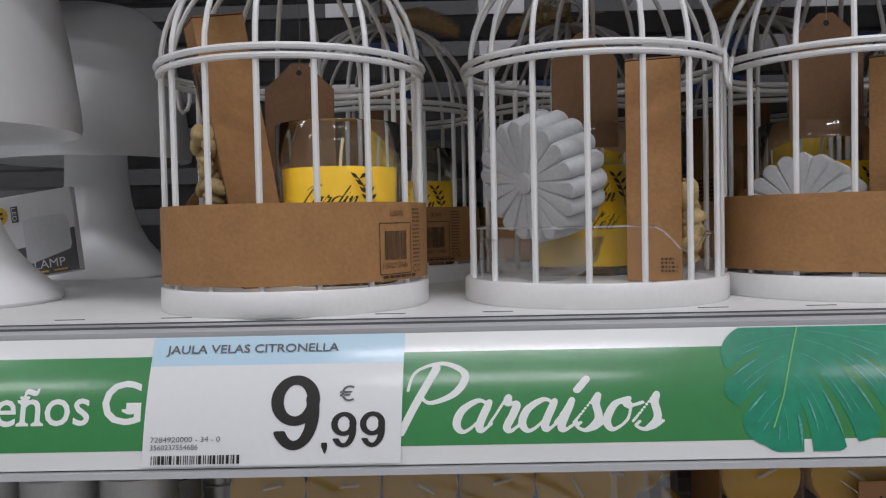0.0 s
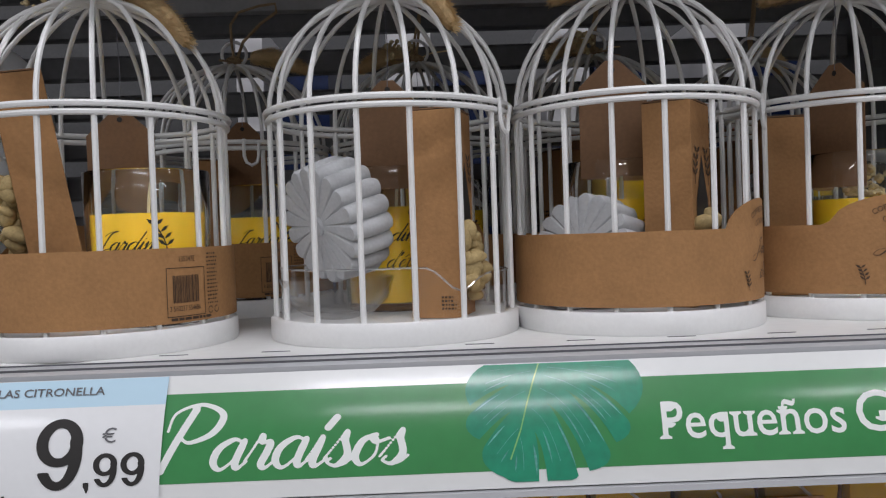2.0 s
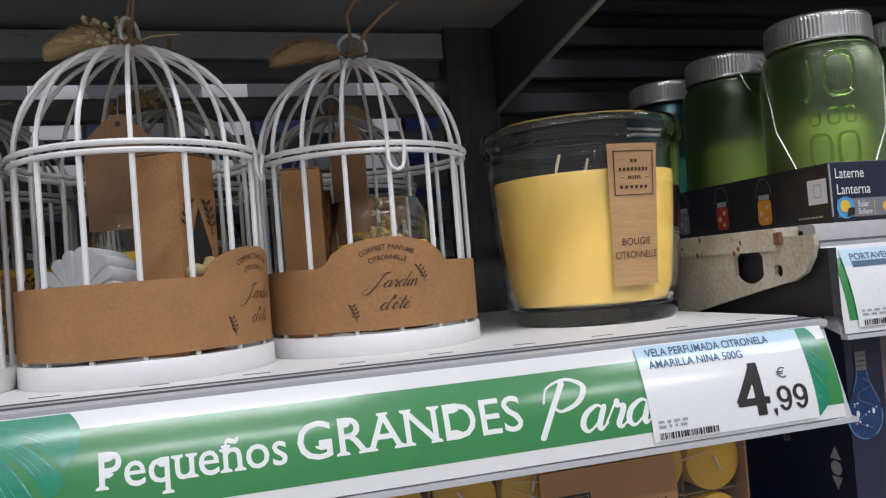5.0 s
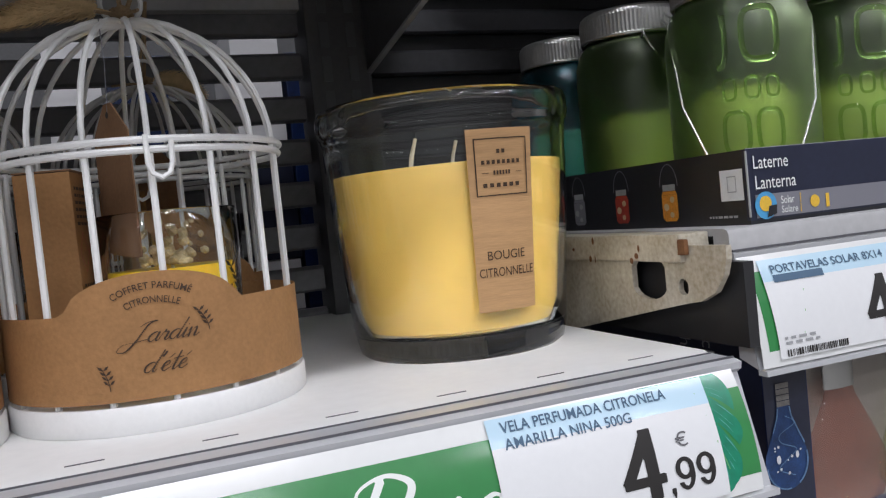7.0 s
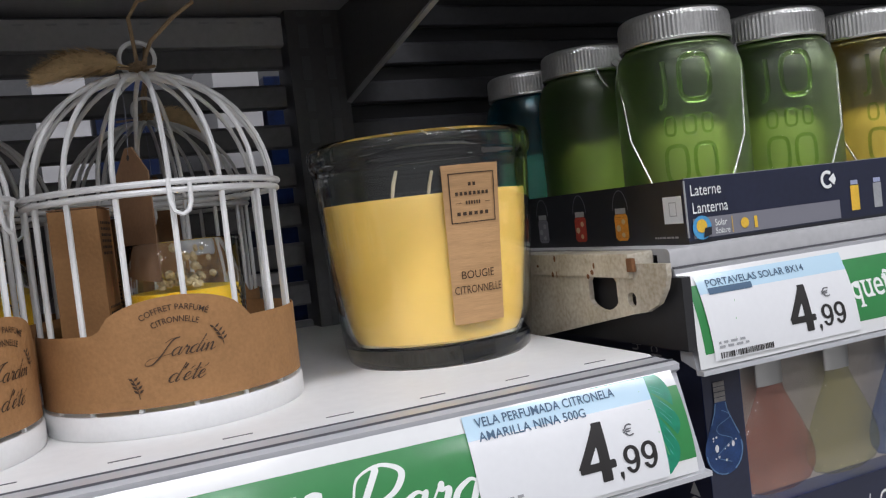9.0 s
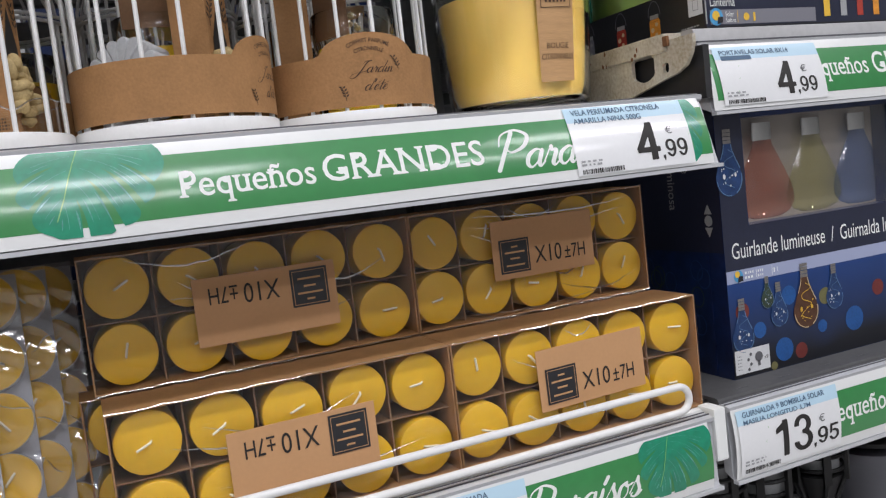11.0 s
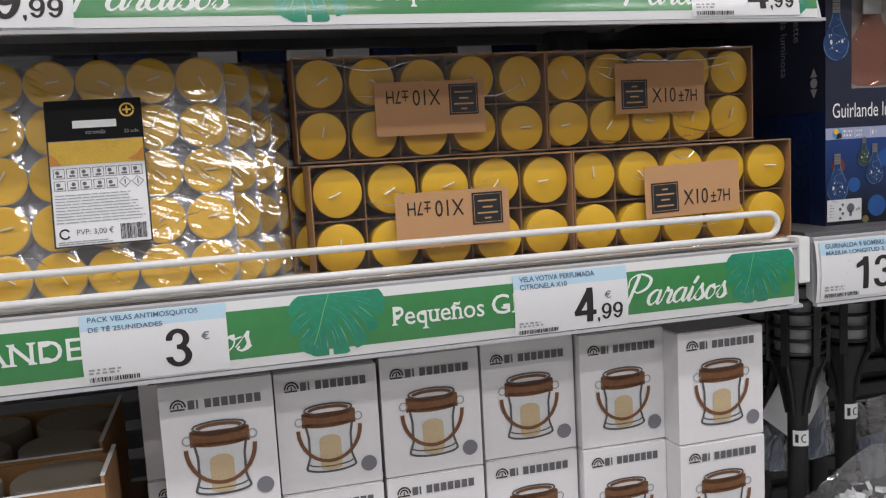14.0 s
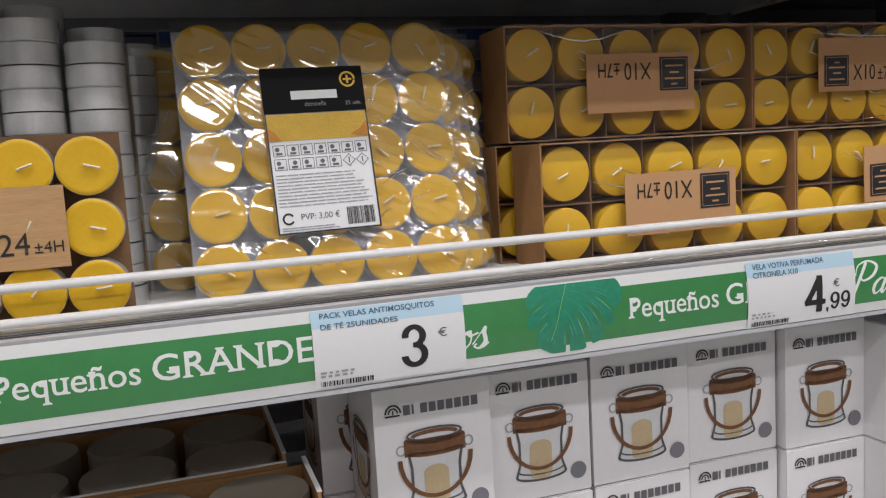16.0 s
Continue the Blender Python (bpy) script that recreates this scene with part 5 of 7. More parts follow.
table_lamp(-0.305, 0.484, "white plastic mushroom table lamp")
table_lamp(-0.312, 0.722, "white plastic mushroom table lamp standing further back")
cb = thing("lamp_card", "white and dark printed lamp card leaning on the lamp", "package card", m=pose(-0.310, 0.585, A_TOP + 0.0075, -4, -8, -4))
part("card", box(-0.045, 0.045, 0, 0.006, 0, 0.060, 0.001), CARTON_WHITE, cb)
fr = on_front(0)
printed("dark_panel", poly((-0.0445, 0.0005), (0.0445, 0.0005), (0.0445, 0.031), (0.030, 0.0285), (0.008, 0.022), (-0.008, 0.021), (-0.02, 0.024), (-0.0445, 0.026)), INK_GREY, cb, fr, "dark grey lower panel")
printed("lamp_picture", poly((0.007, 0.0125), (0.010, 0.0095), (0.040, 0.016), (0.0415, 0.020), (0.041, 0.036), (0.038, 0.0415), (0.014, 0.0425), (0.007, 0.040)), GLASS_PRINT_PALE, cb, on_front(0, 0.0007))
printed("yellow_seal", disc(-0.011, 0.0465, 0.0075, 0.0070), SUN_PRINT, cb, fr)
printed("seal_mark", merged(rect(-0.015, 0.0440, -0.007, 0.0456), rect(-0.015, 0.0475, -0.007, 0.0491)), INK_BROWN, cb, on_front(0, 0.0008))
printed("black_mark", rect(-0.0010, 0.0405, 0.0042, 0.0520), INK_GREY, cb, fr)
printed("lettering", fitted(([(v, -u) for u, v in text2d("LED")[0]], text2d("LED")[1]), 0.0000, 0.0415, 0.0032, 0.0095), PAPER, cb, on_front(0, 0.0008))
printed("lettering", fitted(text2d("LAMP"), 0.012, 0.0050, 0.023, 0.0060), PAPER, cb, on_front(0, 0.0009))
for u in (-0.012, 0.000, 0.012, 0.026):
    printed("yellow_dash", rect(u, 0.0020, u + 0.010, 0.0032), SUN_PRINT, cb, on_front(0, 0.0009))

# ---- wire rail of the lower shelf ----
RY = 0.3555
wr = thing("wire_rail", "white coated wire fence rail along the shelf edge", "shelf rail", (0.0, RY, B_TOP))
bend = [(0.545, 0, 0.027)] + [(0.5525 + 0.0105 * math.sin(radians(k)), 0, 0.0165 + 0.0105 * math.cos(radians(k))) for k in range(10, 171, 20)] + [(0.545, 0, 0.006)]
part("upper_wire", tube([(-0.70, 0, 0.027), (0.545, 0, 0.027)], 0.0030, 10), WHITE_WIRE, wr, smooth=True)
part("end_bend", tube(bend, 0.0030, 10), WHITE_WIRE, wr, smooth=True)
part("lower_wire", tube([(0.545, 0, 0.006), (-0.70, 0, 0.006)], 0.0030, 10), WHITE_WIRE, wr, smooth=True)


# ---- votive candle boxes ----
VOT = {}


def votive_meshes():
    VOT["cup"] = mesh_of("votive_wax", lathe([(0, 0), (0.0185, 0), (0.0203, 0.002), (0.0208, 0.040), (0.0205, 0.0425), (0.0192, 0.0432), (0, 0.0430)], 32), WAX, True)
    VOT["wick"] = mesh_of("wick", tube([(-0.002, 0, 0.0425), (-0.001, 0.0004, 0.0448), (0.0085, 0.001, 0.0458)], 0.0009, 5), WICK, True)


votive_meshes()


def votive_box(x0, yf, z0, w, flipped, label, seed, h=0.0945, d=0.052, tag=True):
    b = thing("votive_candle_box", label, "candle box", (x0 + w / 2, yf, z0), group="boxes of votive candles")
    t = 0.0011
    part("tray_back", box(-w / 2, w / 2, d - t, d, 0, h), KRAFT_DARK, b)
    for nm, c in (("tray_wall", (-w / 2, w / 2, 0.0, d - t, 0, t)), ("tray_wall", (-w / 2, w / 2, 0.0, d - t, h - t, h)), ("tray_wall", (-w / 2, -w / 2 + t, 0, d - t, t, h - t)), ("tray_wall", (w / 2 - t, w / 2, 0, d - t, t, h - t))):
        part(nm, box(*c), KRAFT, b)
    for i in range(1, 5):
        x = -w / 2 + w * i / 5
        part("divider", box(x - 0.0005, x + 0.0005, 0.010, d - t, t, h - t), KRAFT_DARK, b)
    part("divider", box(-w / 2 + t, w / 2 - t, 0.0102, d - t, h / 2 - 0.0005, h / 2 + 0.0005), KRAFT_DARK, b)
    rnd = random.Random(seed)
    for i in range(5):
        for j in range(2):
            c = part("votive_candle", VOT["cup"], WAX, b, "yellow votive candle")
            c.matrix_basis = pose(-w / 2 + w * (i + 0.5) / 5, d - t - 0.001 - rnd.uniform(0, 0.002), h * (j + 0.5) / 2 + rnd.uniform(-0.0012, 0.0012), 90, rnd.uniform(0, 360), 0)
            k = part("wick", VOT["wick"], WICK, c)
    ob = part("film_front", box(-w / 2, w / 2, -0.0014, -0.0008, 0, h), FLAT_WRAP, b, "glossy clear film")
    ob.visible_shadow = False
    for k in range(8 if z0 > B_TOP + 0.05 else 3):
        ua, ub = rnd.uniform(-0.48, 0.1) * w, rnd.uniform(-0.05, 0.48) * w
        va = h * rnd.uniform(0.62, 0.97) if k % 2 == 0 else h * rnd.uniform(0.05, 0.5)
        sag = rnd.uniform(0.004, 0.014)
        pts = [(ua + (ub - ua) * q / 12, -0.0016, min(h - 0.001, va + rnd.uniform(-0.0006, 0.0006) - sag * math.sin(math.pi * q / 12))) for q in range(13)]
        ob = part("film_crease", tube(pts, [0.0001 + 0.0007 * math.sin(math.pi * q / 12) for q in range(13)], 6), CREASE, b, smooth=True)
        ob.visible_shadow = False
    for e in ((-w / 2, h), (-w / 2, 0.0)):
        ob = part("film_crease", tube([(-w / 2 + w * q / 20, -0.0012, e[1] + 0.0006 * math.sin(q * 2.3 + seed)) for q in range(21)], 0.00025, 5), CREASE, b, smooth=True)
        ob.visible_shadow = False
    if tag:
        u0, v0, tw, th = (-w * 0.20, 0.020, w * 0.435, 0.0475) if flipped else (-w * 0.19, 0.030, w * 0.435, 0.0475)
        lab = part("paper_label", box(u0, u0 + tw, -0.0026, -0.0018, v0, v0 + th), KRAFT_PEACH, b, "smooth brown paper label")
        lab.rotation_euler = (0, radians(rnd.uniform(-1.5, 0.5)), 0)
        fr = on_front(-0.0026)
        fr2 = on_front(-0.0026, 0.0007)
        q = 0.0275
        if flipped:
            bu, bv = u0 + tw - q - 0.006, v0 + 0.0165
            printed("lettering", fitted(text2d("X10"), u0 + 0.0345, v0 + 0.0260, 0.0255, 0.0140, 1), INK, lab, fr)
            printed("lettering", fitted(text2d("±7H"), u0 + 0.0105, v0 + 0.0285, 0.0200, 0.0115, 1), INK, lab, fr)
        else:
            bu, bv = u0 + 0.006, v0 + 0.0045
            printed("lettering", fitted(text2d("X10"), u0 + 0.0385, v0 + 0.0095, 0.0255, 0.0140), INK, lab, fr)
            printed("lettering", fitted(text2d("±7H"), u0 + 0.0670, v0 + 0.0095, 0.0200, 0.0115), INK, lab, fr)
        printed("black_square", rect(bu, bv, bu + q, bv + q), CARTON_BLACK, lab, fr)
        printed("square_frame", frame2d(bu + 0.0015, bv + 0.0015, bu + q - 0.0015, bv + q - 0.0015, 0.0004), KRAFT_PEACH, lab, fr2)
        m0 = bu + q / 2
        for dv, hw in ((0.0055, 0.0085), (0.0110, 0.0045), (0.0160, 0.0092), (0.0205, 0.003)):
            vv = bv + (q - dv - 0.0025 if flipped else dv)
            printed("brand_bar", rect(m0 - hw, vv, m0 + hw, vv + 0.0014), KRAFT_PEACH, lab, fr2)
    return b


votive_box(0.134, 0.372, B_TOP, 0.2315, True, "kraft tray of ten yellow votive candles under film", 1)
votive_box(0.3665, 0.372, B_TOP, 0.2240, False, "kraft tray of ten yellow votive candles under film", 2)
votive_box(0.121, 0.4265, B_TOP, 0.2315, True, "kraft tray of ten yellow votive candles behind the front tray", 3, tag=False)
votive_box(0.3535, 0.4265, B_TOP, 0.2315, False, "kraft tray of ten yellow votive candles behind the front tray", 4, tag=False)
votive_box(0.131, 0.4225, B_TOP + 0.0965, 0.2335, True, "kraft tray of ten yellow votive candles stacked on top", 5, h=0.091)
votive_box(0.3655, 0.4225, B_TOP + 0.0965, 0.2200, False, "kraft tray of ten yellow votive candles stacked on top", 6, h=0.091)


# ---- tea light packs ----
TEA_CUP = mesh_of("tealight_cup", lathe([(0, 0), (0.0178, 0), (0.0186, 0.0008), (0.0188, 0.0135), (0.0188, 0.0142), (0.0184, 0.0142), (0.0183, 0.0125), (0, 0.0125)], 28), ALU, True)
TEA_WAX = mesh_of("tealight_wax", lathe([(0, 0.0126), (0.0183, 0.0127), (0.0184, 0.0141), (0.0186, 0.0146), (0.0175, 0.0152), (0.0155, 0.0150), (0, 0.0148)], 28), WAX, True)
TEA_WICK = mesh_of("wick", tube([(-0.002, 0, 0.0142), (-0.001, 0.0004, 0.0163), (0.0078, 0.001, 0.0170)], 0.00085, 5), WICK, True)


def tealight(parent, m, rnd, wick=True):
    c = part("tealight", TEA_CUP, ALU, parent, "thin aluminium cup")
    c.matrix_basis = m
    part("wax", TEA_WAX, WAX, c, "yellow wax")
    if wick:
        part("wick", TEA_WICK, WICK, c)
    return c


def shrink_sheet(w, h, amp, seed, nu=46, nv=46):
    """A shrunk film sheet in x and z: slanting tension folds on one half, short puckers along the foot."""
    def ease(a, b, q):
        q = min(1.0, max(0.0, (q - a) / (b - a)))
        return q * q * (3 - 2 * q)
    bm = bmesh.new()
    grid = []
    for j in range(nv + 1):
        row = []
        for i in range(nu + 1):
            x, z = -w / 2 + w * i / nu, h * j / nv
            dd = math.hypot(((x + w / 2) / 0.038) % 1.0 - 0.5, (z / 0.038) % 1.0 - 0.5)
            sink = max(0.0, dd - 0.42) * 0.005
            turn = 0.5 + 0.35 * noise.noise(Vector((x * 9, z * 9, seed)))
            p, q = x * math.cos(turn) - z * math.sin(turn), x * math.sin(turn) + z * math.cos(turn)
            folds = noise.noise(Vector((q * 105, p * 13, seed))) + 0.5 * noise.noise(Vector((q * 230, p * 30, seed + 7)))
            foot = noise.noise(Vector((x * 150 + z * 40, z * 26, seed + 2)))
            patch = noise.noise(Vector((x * 30 + seed, z * 30, 5.0)))
            side = ease(-0.015, 0.035, x - 0.02 * patch) * (0.35 + 0.65 * ease(0.19, 0.14, z))
            low = ease(0.052, 0.02, z)
            spots = 0.45 * ease(0.22, 0.5, patch)
            rise = amp * (1.25 * folds * max(side, spots, 0.17) + 0.7 * foot * low)
            row.append(bm.verts.new((x, sink - rise - amp * 0.6, z)))
        grid.append(row)
    for j in range(nv):
        for i in range(nu):
            bm.faces.new((grid[j][i], grid[j][i + 1], grid[j + 1][i + 1], grid[j + 1][i]))
    return bm


def tealight_pack(m, label, seed, card=False, nx=5, nz=5):
    p = thing("tealight_pack", label, "tealight pack", m=m, group="shrink-wrapped tealight packs")
    rnd = random.Random(seed)
    part("tray", box(-nx * 0.019, nx * 0.019, 0.0170, 0.0182, 0, nz * 0.038), TRAY_GREY, p, "pale grey card behind the candles")
    for i in range(nx):
        for j in range(nz):
            tealight(p, pose((i - (nx - 1) / 2) * 0.038 + rnd.uniform(-0.0004, 0.0004), 0.0165, 0.019 + j * 0.038 + rnd.uniform(-0.0004, 0.0004), 90, rnd.uniform(-70, 70), 0), rnd)
    ob = part("shrink_film", shrink_sheet(nx * 0.038 + 0.002, nz * 0.038, 0.0014, seed, *((130, 130) if card else (64, 64))), WRAP, p, "crinkled clear shrink film", True)
    ob.visible_shadow = False
    ob.location = (0, -0.0012, 0)
    for k in range(30 if card else 14):
        cx = nx * 0.019 * rnd.uniform(0.0, 0.97) if k % 5 else nx * 0.019 * rnd.uniform(-0.95, 0.95)
        cz = nz * 0.038 * (rnd.uniform(0.10, 0.80) if k % 5 else rnd.uniform(0.03, 0.3))
        ln, tilt = rnd.uniform(0.008, 0.034), rnd.choice((-0.75, -0.55, -0.35, 0.5)) + rnd.uniform(-0.2, 0.2)
        pts = [(cx + ln * (q / 8 - 0.5) * math.cos(tilt), -0.0042, cz + ln * (q / 8 - 0.5) * math.sin(tilt) + 0.0012 * math.sin(q * 0.8 + k)) for q in range(9)]
        fold = part("film_crease", tube(pts, [0.0001 + 0.00055 * math.sin(math.pi * q / 8) for q in range(9)], 6), CREASE, p, smooth=True)
        fold.visible_shadow = False
    if card:
        c = part("info_card", box(-0.0355, 0.0355, -0.0042, -0.0036, 0, 0.115), PAPER, p, "white and black information card")
        c.matrix_basis = pose(-0.0040, -0.0026, 0.0395, 0, -0.8, 0)
        fr, fr2 = on_front(-0.0042), on_front(-0.0042, 0.0008)
        printed("black_edge", frame2d(-0.0355, 0, 0.0355, 0.115, 0.0012), CARTON_BLACK, c, fr)
        printed("black_heading", rect(-0.0355, 0.083, 0.0355, 0.115), HEADING_BLACK, c, on_front(-0.0042, 0.0006), "black heading")
        printed("yellow_picture", rect(-0.0343, 0.064, 0.0343, 0.0825), SUN_PRINT, c, fr, "yellow candle picture")
        printed("picture_shade", poly((-0.0343, 0.064), (-0.026, 0.064), (-0.030, 0.070), (-0.0343, 0.0735)), ORANGE_PRINT, c, fr2)
        printed("picture_shade", poly((0.0343, 0.064), (0.0343, 0.076), (0.029, 0.070), (0.022, 0.066)), ORANGE_PRINT, c, fr2)
        printed("brand_bar", rect(-0.016, 0.0925, 0.016, 0.0985), INK_WHITE, c, fr2)
        printed("lettering", fitted(text2d("citronella"), -0.007, 0.0875, 0.0145, 0.0032), INK_FAINT, c, fr2)
        printed("lettering", fitted(text2d("25 uds."), 0.021, 0.0872, 0.0115, 0.0028), INK_FAINT, c, fr2)
        printed("round_seal", merged(arc2d(0.0245, 0.1055, 0.005, 0.005, 0, 350, 0.0014), rect(0.0215, 0.1048, 0.0275, 0.1062), rect(0.0238, 0.1025, 0.0252, 0.1085)), SUN_PRINT, c, fr2)
        rects = []
        for r in range(2):
            for k in range(7):
                u, v = -0.0325 + k * 0.0094, 0.0535 - r * 0.0095
                if k > 4 and r:
                    s = 0.0042
                    rects.append(merged(line2d([(u + s, v), (u + 2 * s, v + s), (u + s, v + 2 * s), (u, v + s), (u + s, v)], 0.0006), rect(u + s - 0.0004, v + s - 0.002, u + s + 0.0004, v + s + 0.002)))
                else:
                    rects.append(merged(frame2d(u, v, u + 0.0082, v + 0.0078, 0.0004), disc(u + 0.003 + 0.0015 * (k % 2), v + 0.0048, 0.0016, None, 8), rect(u + 0.002, v + 0.0012, u + 0.0062, v + 0.0026)))
        printed("warning_icon", merged(*rects), INK_GREY, c, fr)
        printed("small_print", bars(-0.0325, 0.018, 0.0325, 0.0415, 10, 7, 0.3), INK_FAINT, c, fr)
        printed("price_lettering", fitted(text2d("PVP: 3,00 €"), -0.019, 0.0085, 0.0265, 0.0052), INK_GREY, c, fr)
        printed("barcode", barcode(0.0125, 0.0035, 0.0325, 0.0155, 9), INK, c, fr)
        printed("recycling_mark", arc2d(-0.0275, 0.0105, 0.0035, 0.0035, 30, 330, 0.0013), INK, c, fr)
        printed("small_print", bars(-0.0325, 0.0018, 0.008, 0.005, 2, 8, 0.5), INK_FAINT, c, fr)
    return p


LEAN = -13
tealight_pack(pose(-0.0215, 0.3655, B_TOP + 0.004, LEAN, 0, 0), "shrink-wrapped pack of yellow tealights with an information card", 1, True)
for k, (dx, dy, dz) in enumerate(((0.021, 0.024, 0.002), (0.038, 0.048, 0.001), (0.054, 0.072, 0.0), (-0.028, 0.096, 0.0))):
    tealight_pack(pose(-0.0215 + dx, 0.3655 + dy, B_TOP + dz, LEAN, 0, 0), "shrink-wrapped pack of yellow tealights standing behind", k + 2)

# pack of yellow candles with a brown label, and silver stacks behind it
tp = thing("tealight_tray", "tray of large yellow tealights with a wood-look paper label", "tealight pack", (-0.195, 0.372, B_TOP))
rnd = random.Random(12)
part("tray_back", box(-0.115, 0.040, 0.021, 0.023, 0, 0.118, 0.0005), KRAFT_DARK, tp)
for i in range(4):
    for j in range(3):
        c = tealight(tp, pose(0.0205 - i * 0.0375, 0.021, 0.0195 + j * 0.0388, 90, rnd.uniform(-60, 60), 0), rnd)
        c.scale = (0.985, 0.985, 1.35)
lab = part("paper_label", box(-0.110, 0.006, -0.0022, -0.0014, 0.036, 0.0865), WOOD_LABEL, tp, "wood-look brown paper label")
printed("lettering", fitted(text2d("24"), -0.033, 0.045, 0.017, 0.0135), INK, lab, on_front(-0.0022))
printed("lettering", fitted(text2d("±4H"), -0.0135, 0.0455, 0.0165, 0.0072), INK, lab, on_front(-0.0022))


def tealight_stack(x, y, n, seed):
    st = thing("tealight_stack", "stack of silver aluminium tealight cups under film", "tealight stack", (x, y, B_TOP), group="stacks of silver tealights")
    rnd = random.Random(seed)
    for i in range(n):
        c = part("tealight", TEA_CUP, ALU, st)
        c.matrix_basis = pose(rnd.uniform(-0.0006, 0.0006), rnd.uniform(-0.0006, 0.0006), i * 0.0148 + (0.0146 if i % 2 else 0), 180 if i % 2 else 0, 0, rnd.uniform(0, 90))
    ob = part("film", lathe([(0.0199, 0.0), (0.0201, n * 0.0148)], 24), CLEAR_SHEET, st, "clear film", True)
    ob.visible_shadow = False


for k, (sx, sy, n) in enumerate(((-0.245, 0.418, 13), (-0.206, 0.418, 13), (-0.1665, 0.418, 12), (-0.245, 0.459, 14), (-0.206, 0.459, 14), (-0.1665, 0.459, 13), (-0.2655, 0.50, 12), (-0.147, 0.50, 12), (-0.147, 0.541, 13), (-0.188, 0.541, 12))):
    tealight_stack(sx, sy, n, k)


# ---- boxed lanterns ----
def lantern_print(parent, s, fr, fr2, fr3, seed):
    """The printed picture of a rope-handled glass lantern, within a unit about s wide."""
    U = lambda u: u * s
    fr, fr2, fr3 = [(lambda u, v, q=q: q(u, v * 0.89)) for q in (fr, fr2, fr3)]
    printed("lantern_glass", merged(arc2d(0, U(0.14), U(0.32), U(0.08), 180, 360, U(0.03)), line2d([(U(-0.30), U(0.78)), (U(-0.27), U(0.6)), (U(-0.27), U(0.3)), (U(-0.32), U(0.13))], U(0.03)), line2d([(U(0.30), U(0.78)), (U(0.27), U(0.6)), (U(0.27), U(0.3)), (U(0.32), U(0.13))], U(0.03)), arc2d(0, U(1.0), U(0.31), U(0.075), 0, 360, U(0.025)), arc2d(0, U(0.2), U(0.28), U(0.06), 180, 360, U(0.02))), LANTERN_LINE, parent, fr2)
    printed("lantern_body", poly((U(-0.30), U(0.80)), (U(-0.27), U(0.3)), (U(-0.33), U(0.12)), (U(-0.15), U(0.06)), (U(0.15), U(0.06)), (U(0.33), U(0.12)), (U(0.27), U(0.3)), (U(0.30), U(0.80))), GLASS_PRINT_PALE, parent, fr)
    printed("candle_picture", poly(*([(U(-0.14), U(0.52))] + [(U(0.14 * math.cos(radians(a))), U(0.13 + 0.05 * math.sin(radians(a)))) for a in range(180, 361, 20)] + [(U(0.14), U(0.52))] + [(U(0.14 * math.cos(radians(a))), U(0.52 + 0.09 * math.sin(radians(a)))) for a in range(15, 180, 15)])), CANDLE_PRINT, parent, fr2)
    printed("rope_collar", merged(rect(U(-0.345), U(0.75), U(0.345), U(0.95)), arc2d(0, U(0.80), U(0.30), U(0.05), 180, 360, U(0.06)), arc2d(0, U(0.97), U(0.32), U(0.075), 180, 360, U(0.05)), arc2d(0, U(0.98), U(0.25), U(0.05), 0, 180, U(0.045))), ROPE_PRINT, parent, fr2)
    printed("rope_handle", line2d([(U(0.40 * math.cos(radians(a))), U(0.72 + 0.50 * math.sin(radians(a)))) for a in range(180, 361, 12)], U(0.05)), ROPE_PRINT, parent, fr3)
    for sx in (-1, 1):
        printed("wire_ring", arc2d(U(sx * 0.38), U(0.84), U(0.05), U(0.06), 0, 360, U(0.018), 10), GLASS_PRINT, parent, fr2)


def lantern_box(x, y, z, w, h, seed, side=False):
    b = thing("lantern_box", "white carton with a printed rope lantern picture", "carton", (x, y, z), random.Random(seed).uniform(-0.8, 0.8), group="boxed lanterns")
    body = part("carton_body", box(-w / 2, w / 2, 0, 0.092, 0, h, 0.0007), CARTON_WHITE, b)
    part("top_flap", box(-w / 2 + 0.001, w / 2 - 0.001, 0.0015, 0.090, h + 0.0002, h + 0.0009), CARTON_WHITE, b)
    printed("flap_slot", merged(arc2d(0, 0, 0.011, 0.005, 0, 180, 0.001, 10)), GREY_PRINT, b, lambda u, v: (u, 0.003 + v, h + 0.0013))
    fr, fr2, fr3 = on_front(0, 0.0004, 0.0, 0.012), on_front(0, 0.0008, 0.0, 0.012), on_front(0, 0.0012, 0.0, 0.012)
    lantern_print(body, 0.0700 * w / 0.092, fr, fr2, fr3, seed)
    k = w / 0.092
    printed("logo_arch", merged(arc2d(-0.031 * k, 0.082, 0.0058, 0.0062, 0, 180, 0.0014), arc2d(-0.031 * k, 0.082, 0.0035, 0.0038, 0, 180, 0.0012), rect(-0.0372 * k, 0.0795, -0.0258 * k, 0.0808), rect(-0.0315 * k, 0.081, -0.0305 * k, 0.0845)), INK, body, fr2)
    for i in range(9):
        u = (-0.0232 + i * 0.0067) * k
        printed("logo_bar", rect(u, 0.0796, u + (0.0016 if i == 1 else 0.0053) * k, 0.0872), INK_GREY, body, fr2)
    printed("grey_seal", disc(0.034 * k, 0.006, 0.0072), GREY_PRINT, body, fr2)
    if side:
        sd = lambda lift: (lambda u, v: (-w / 2 - lift, 0.046 - u, v + 0.012))
        lantern_print(body, 0.0700, sd(0.0004), sd(0.0008), sd(0.0012), seed)
    return b


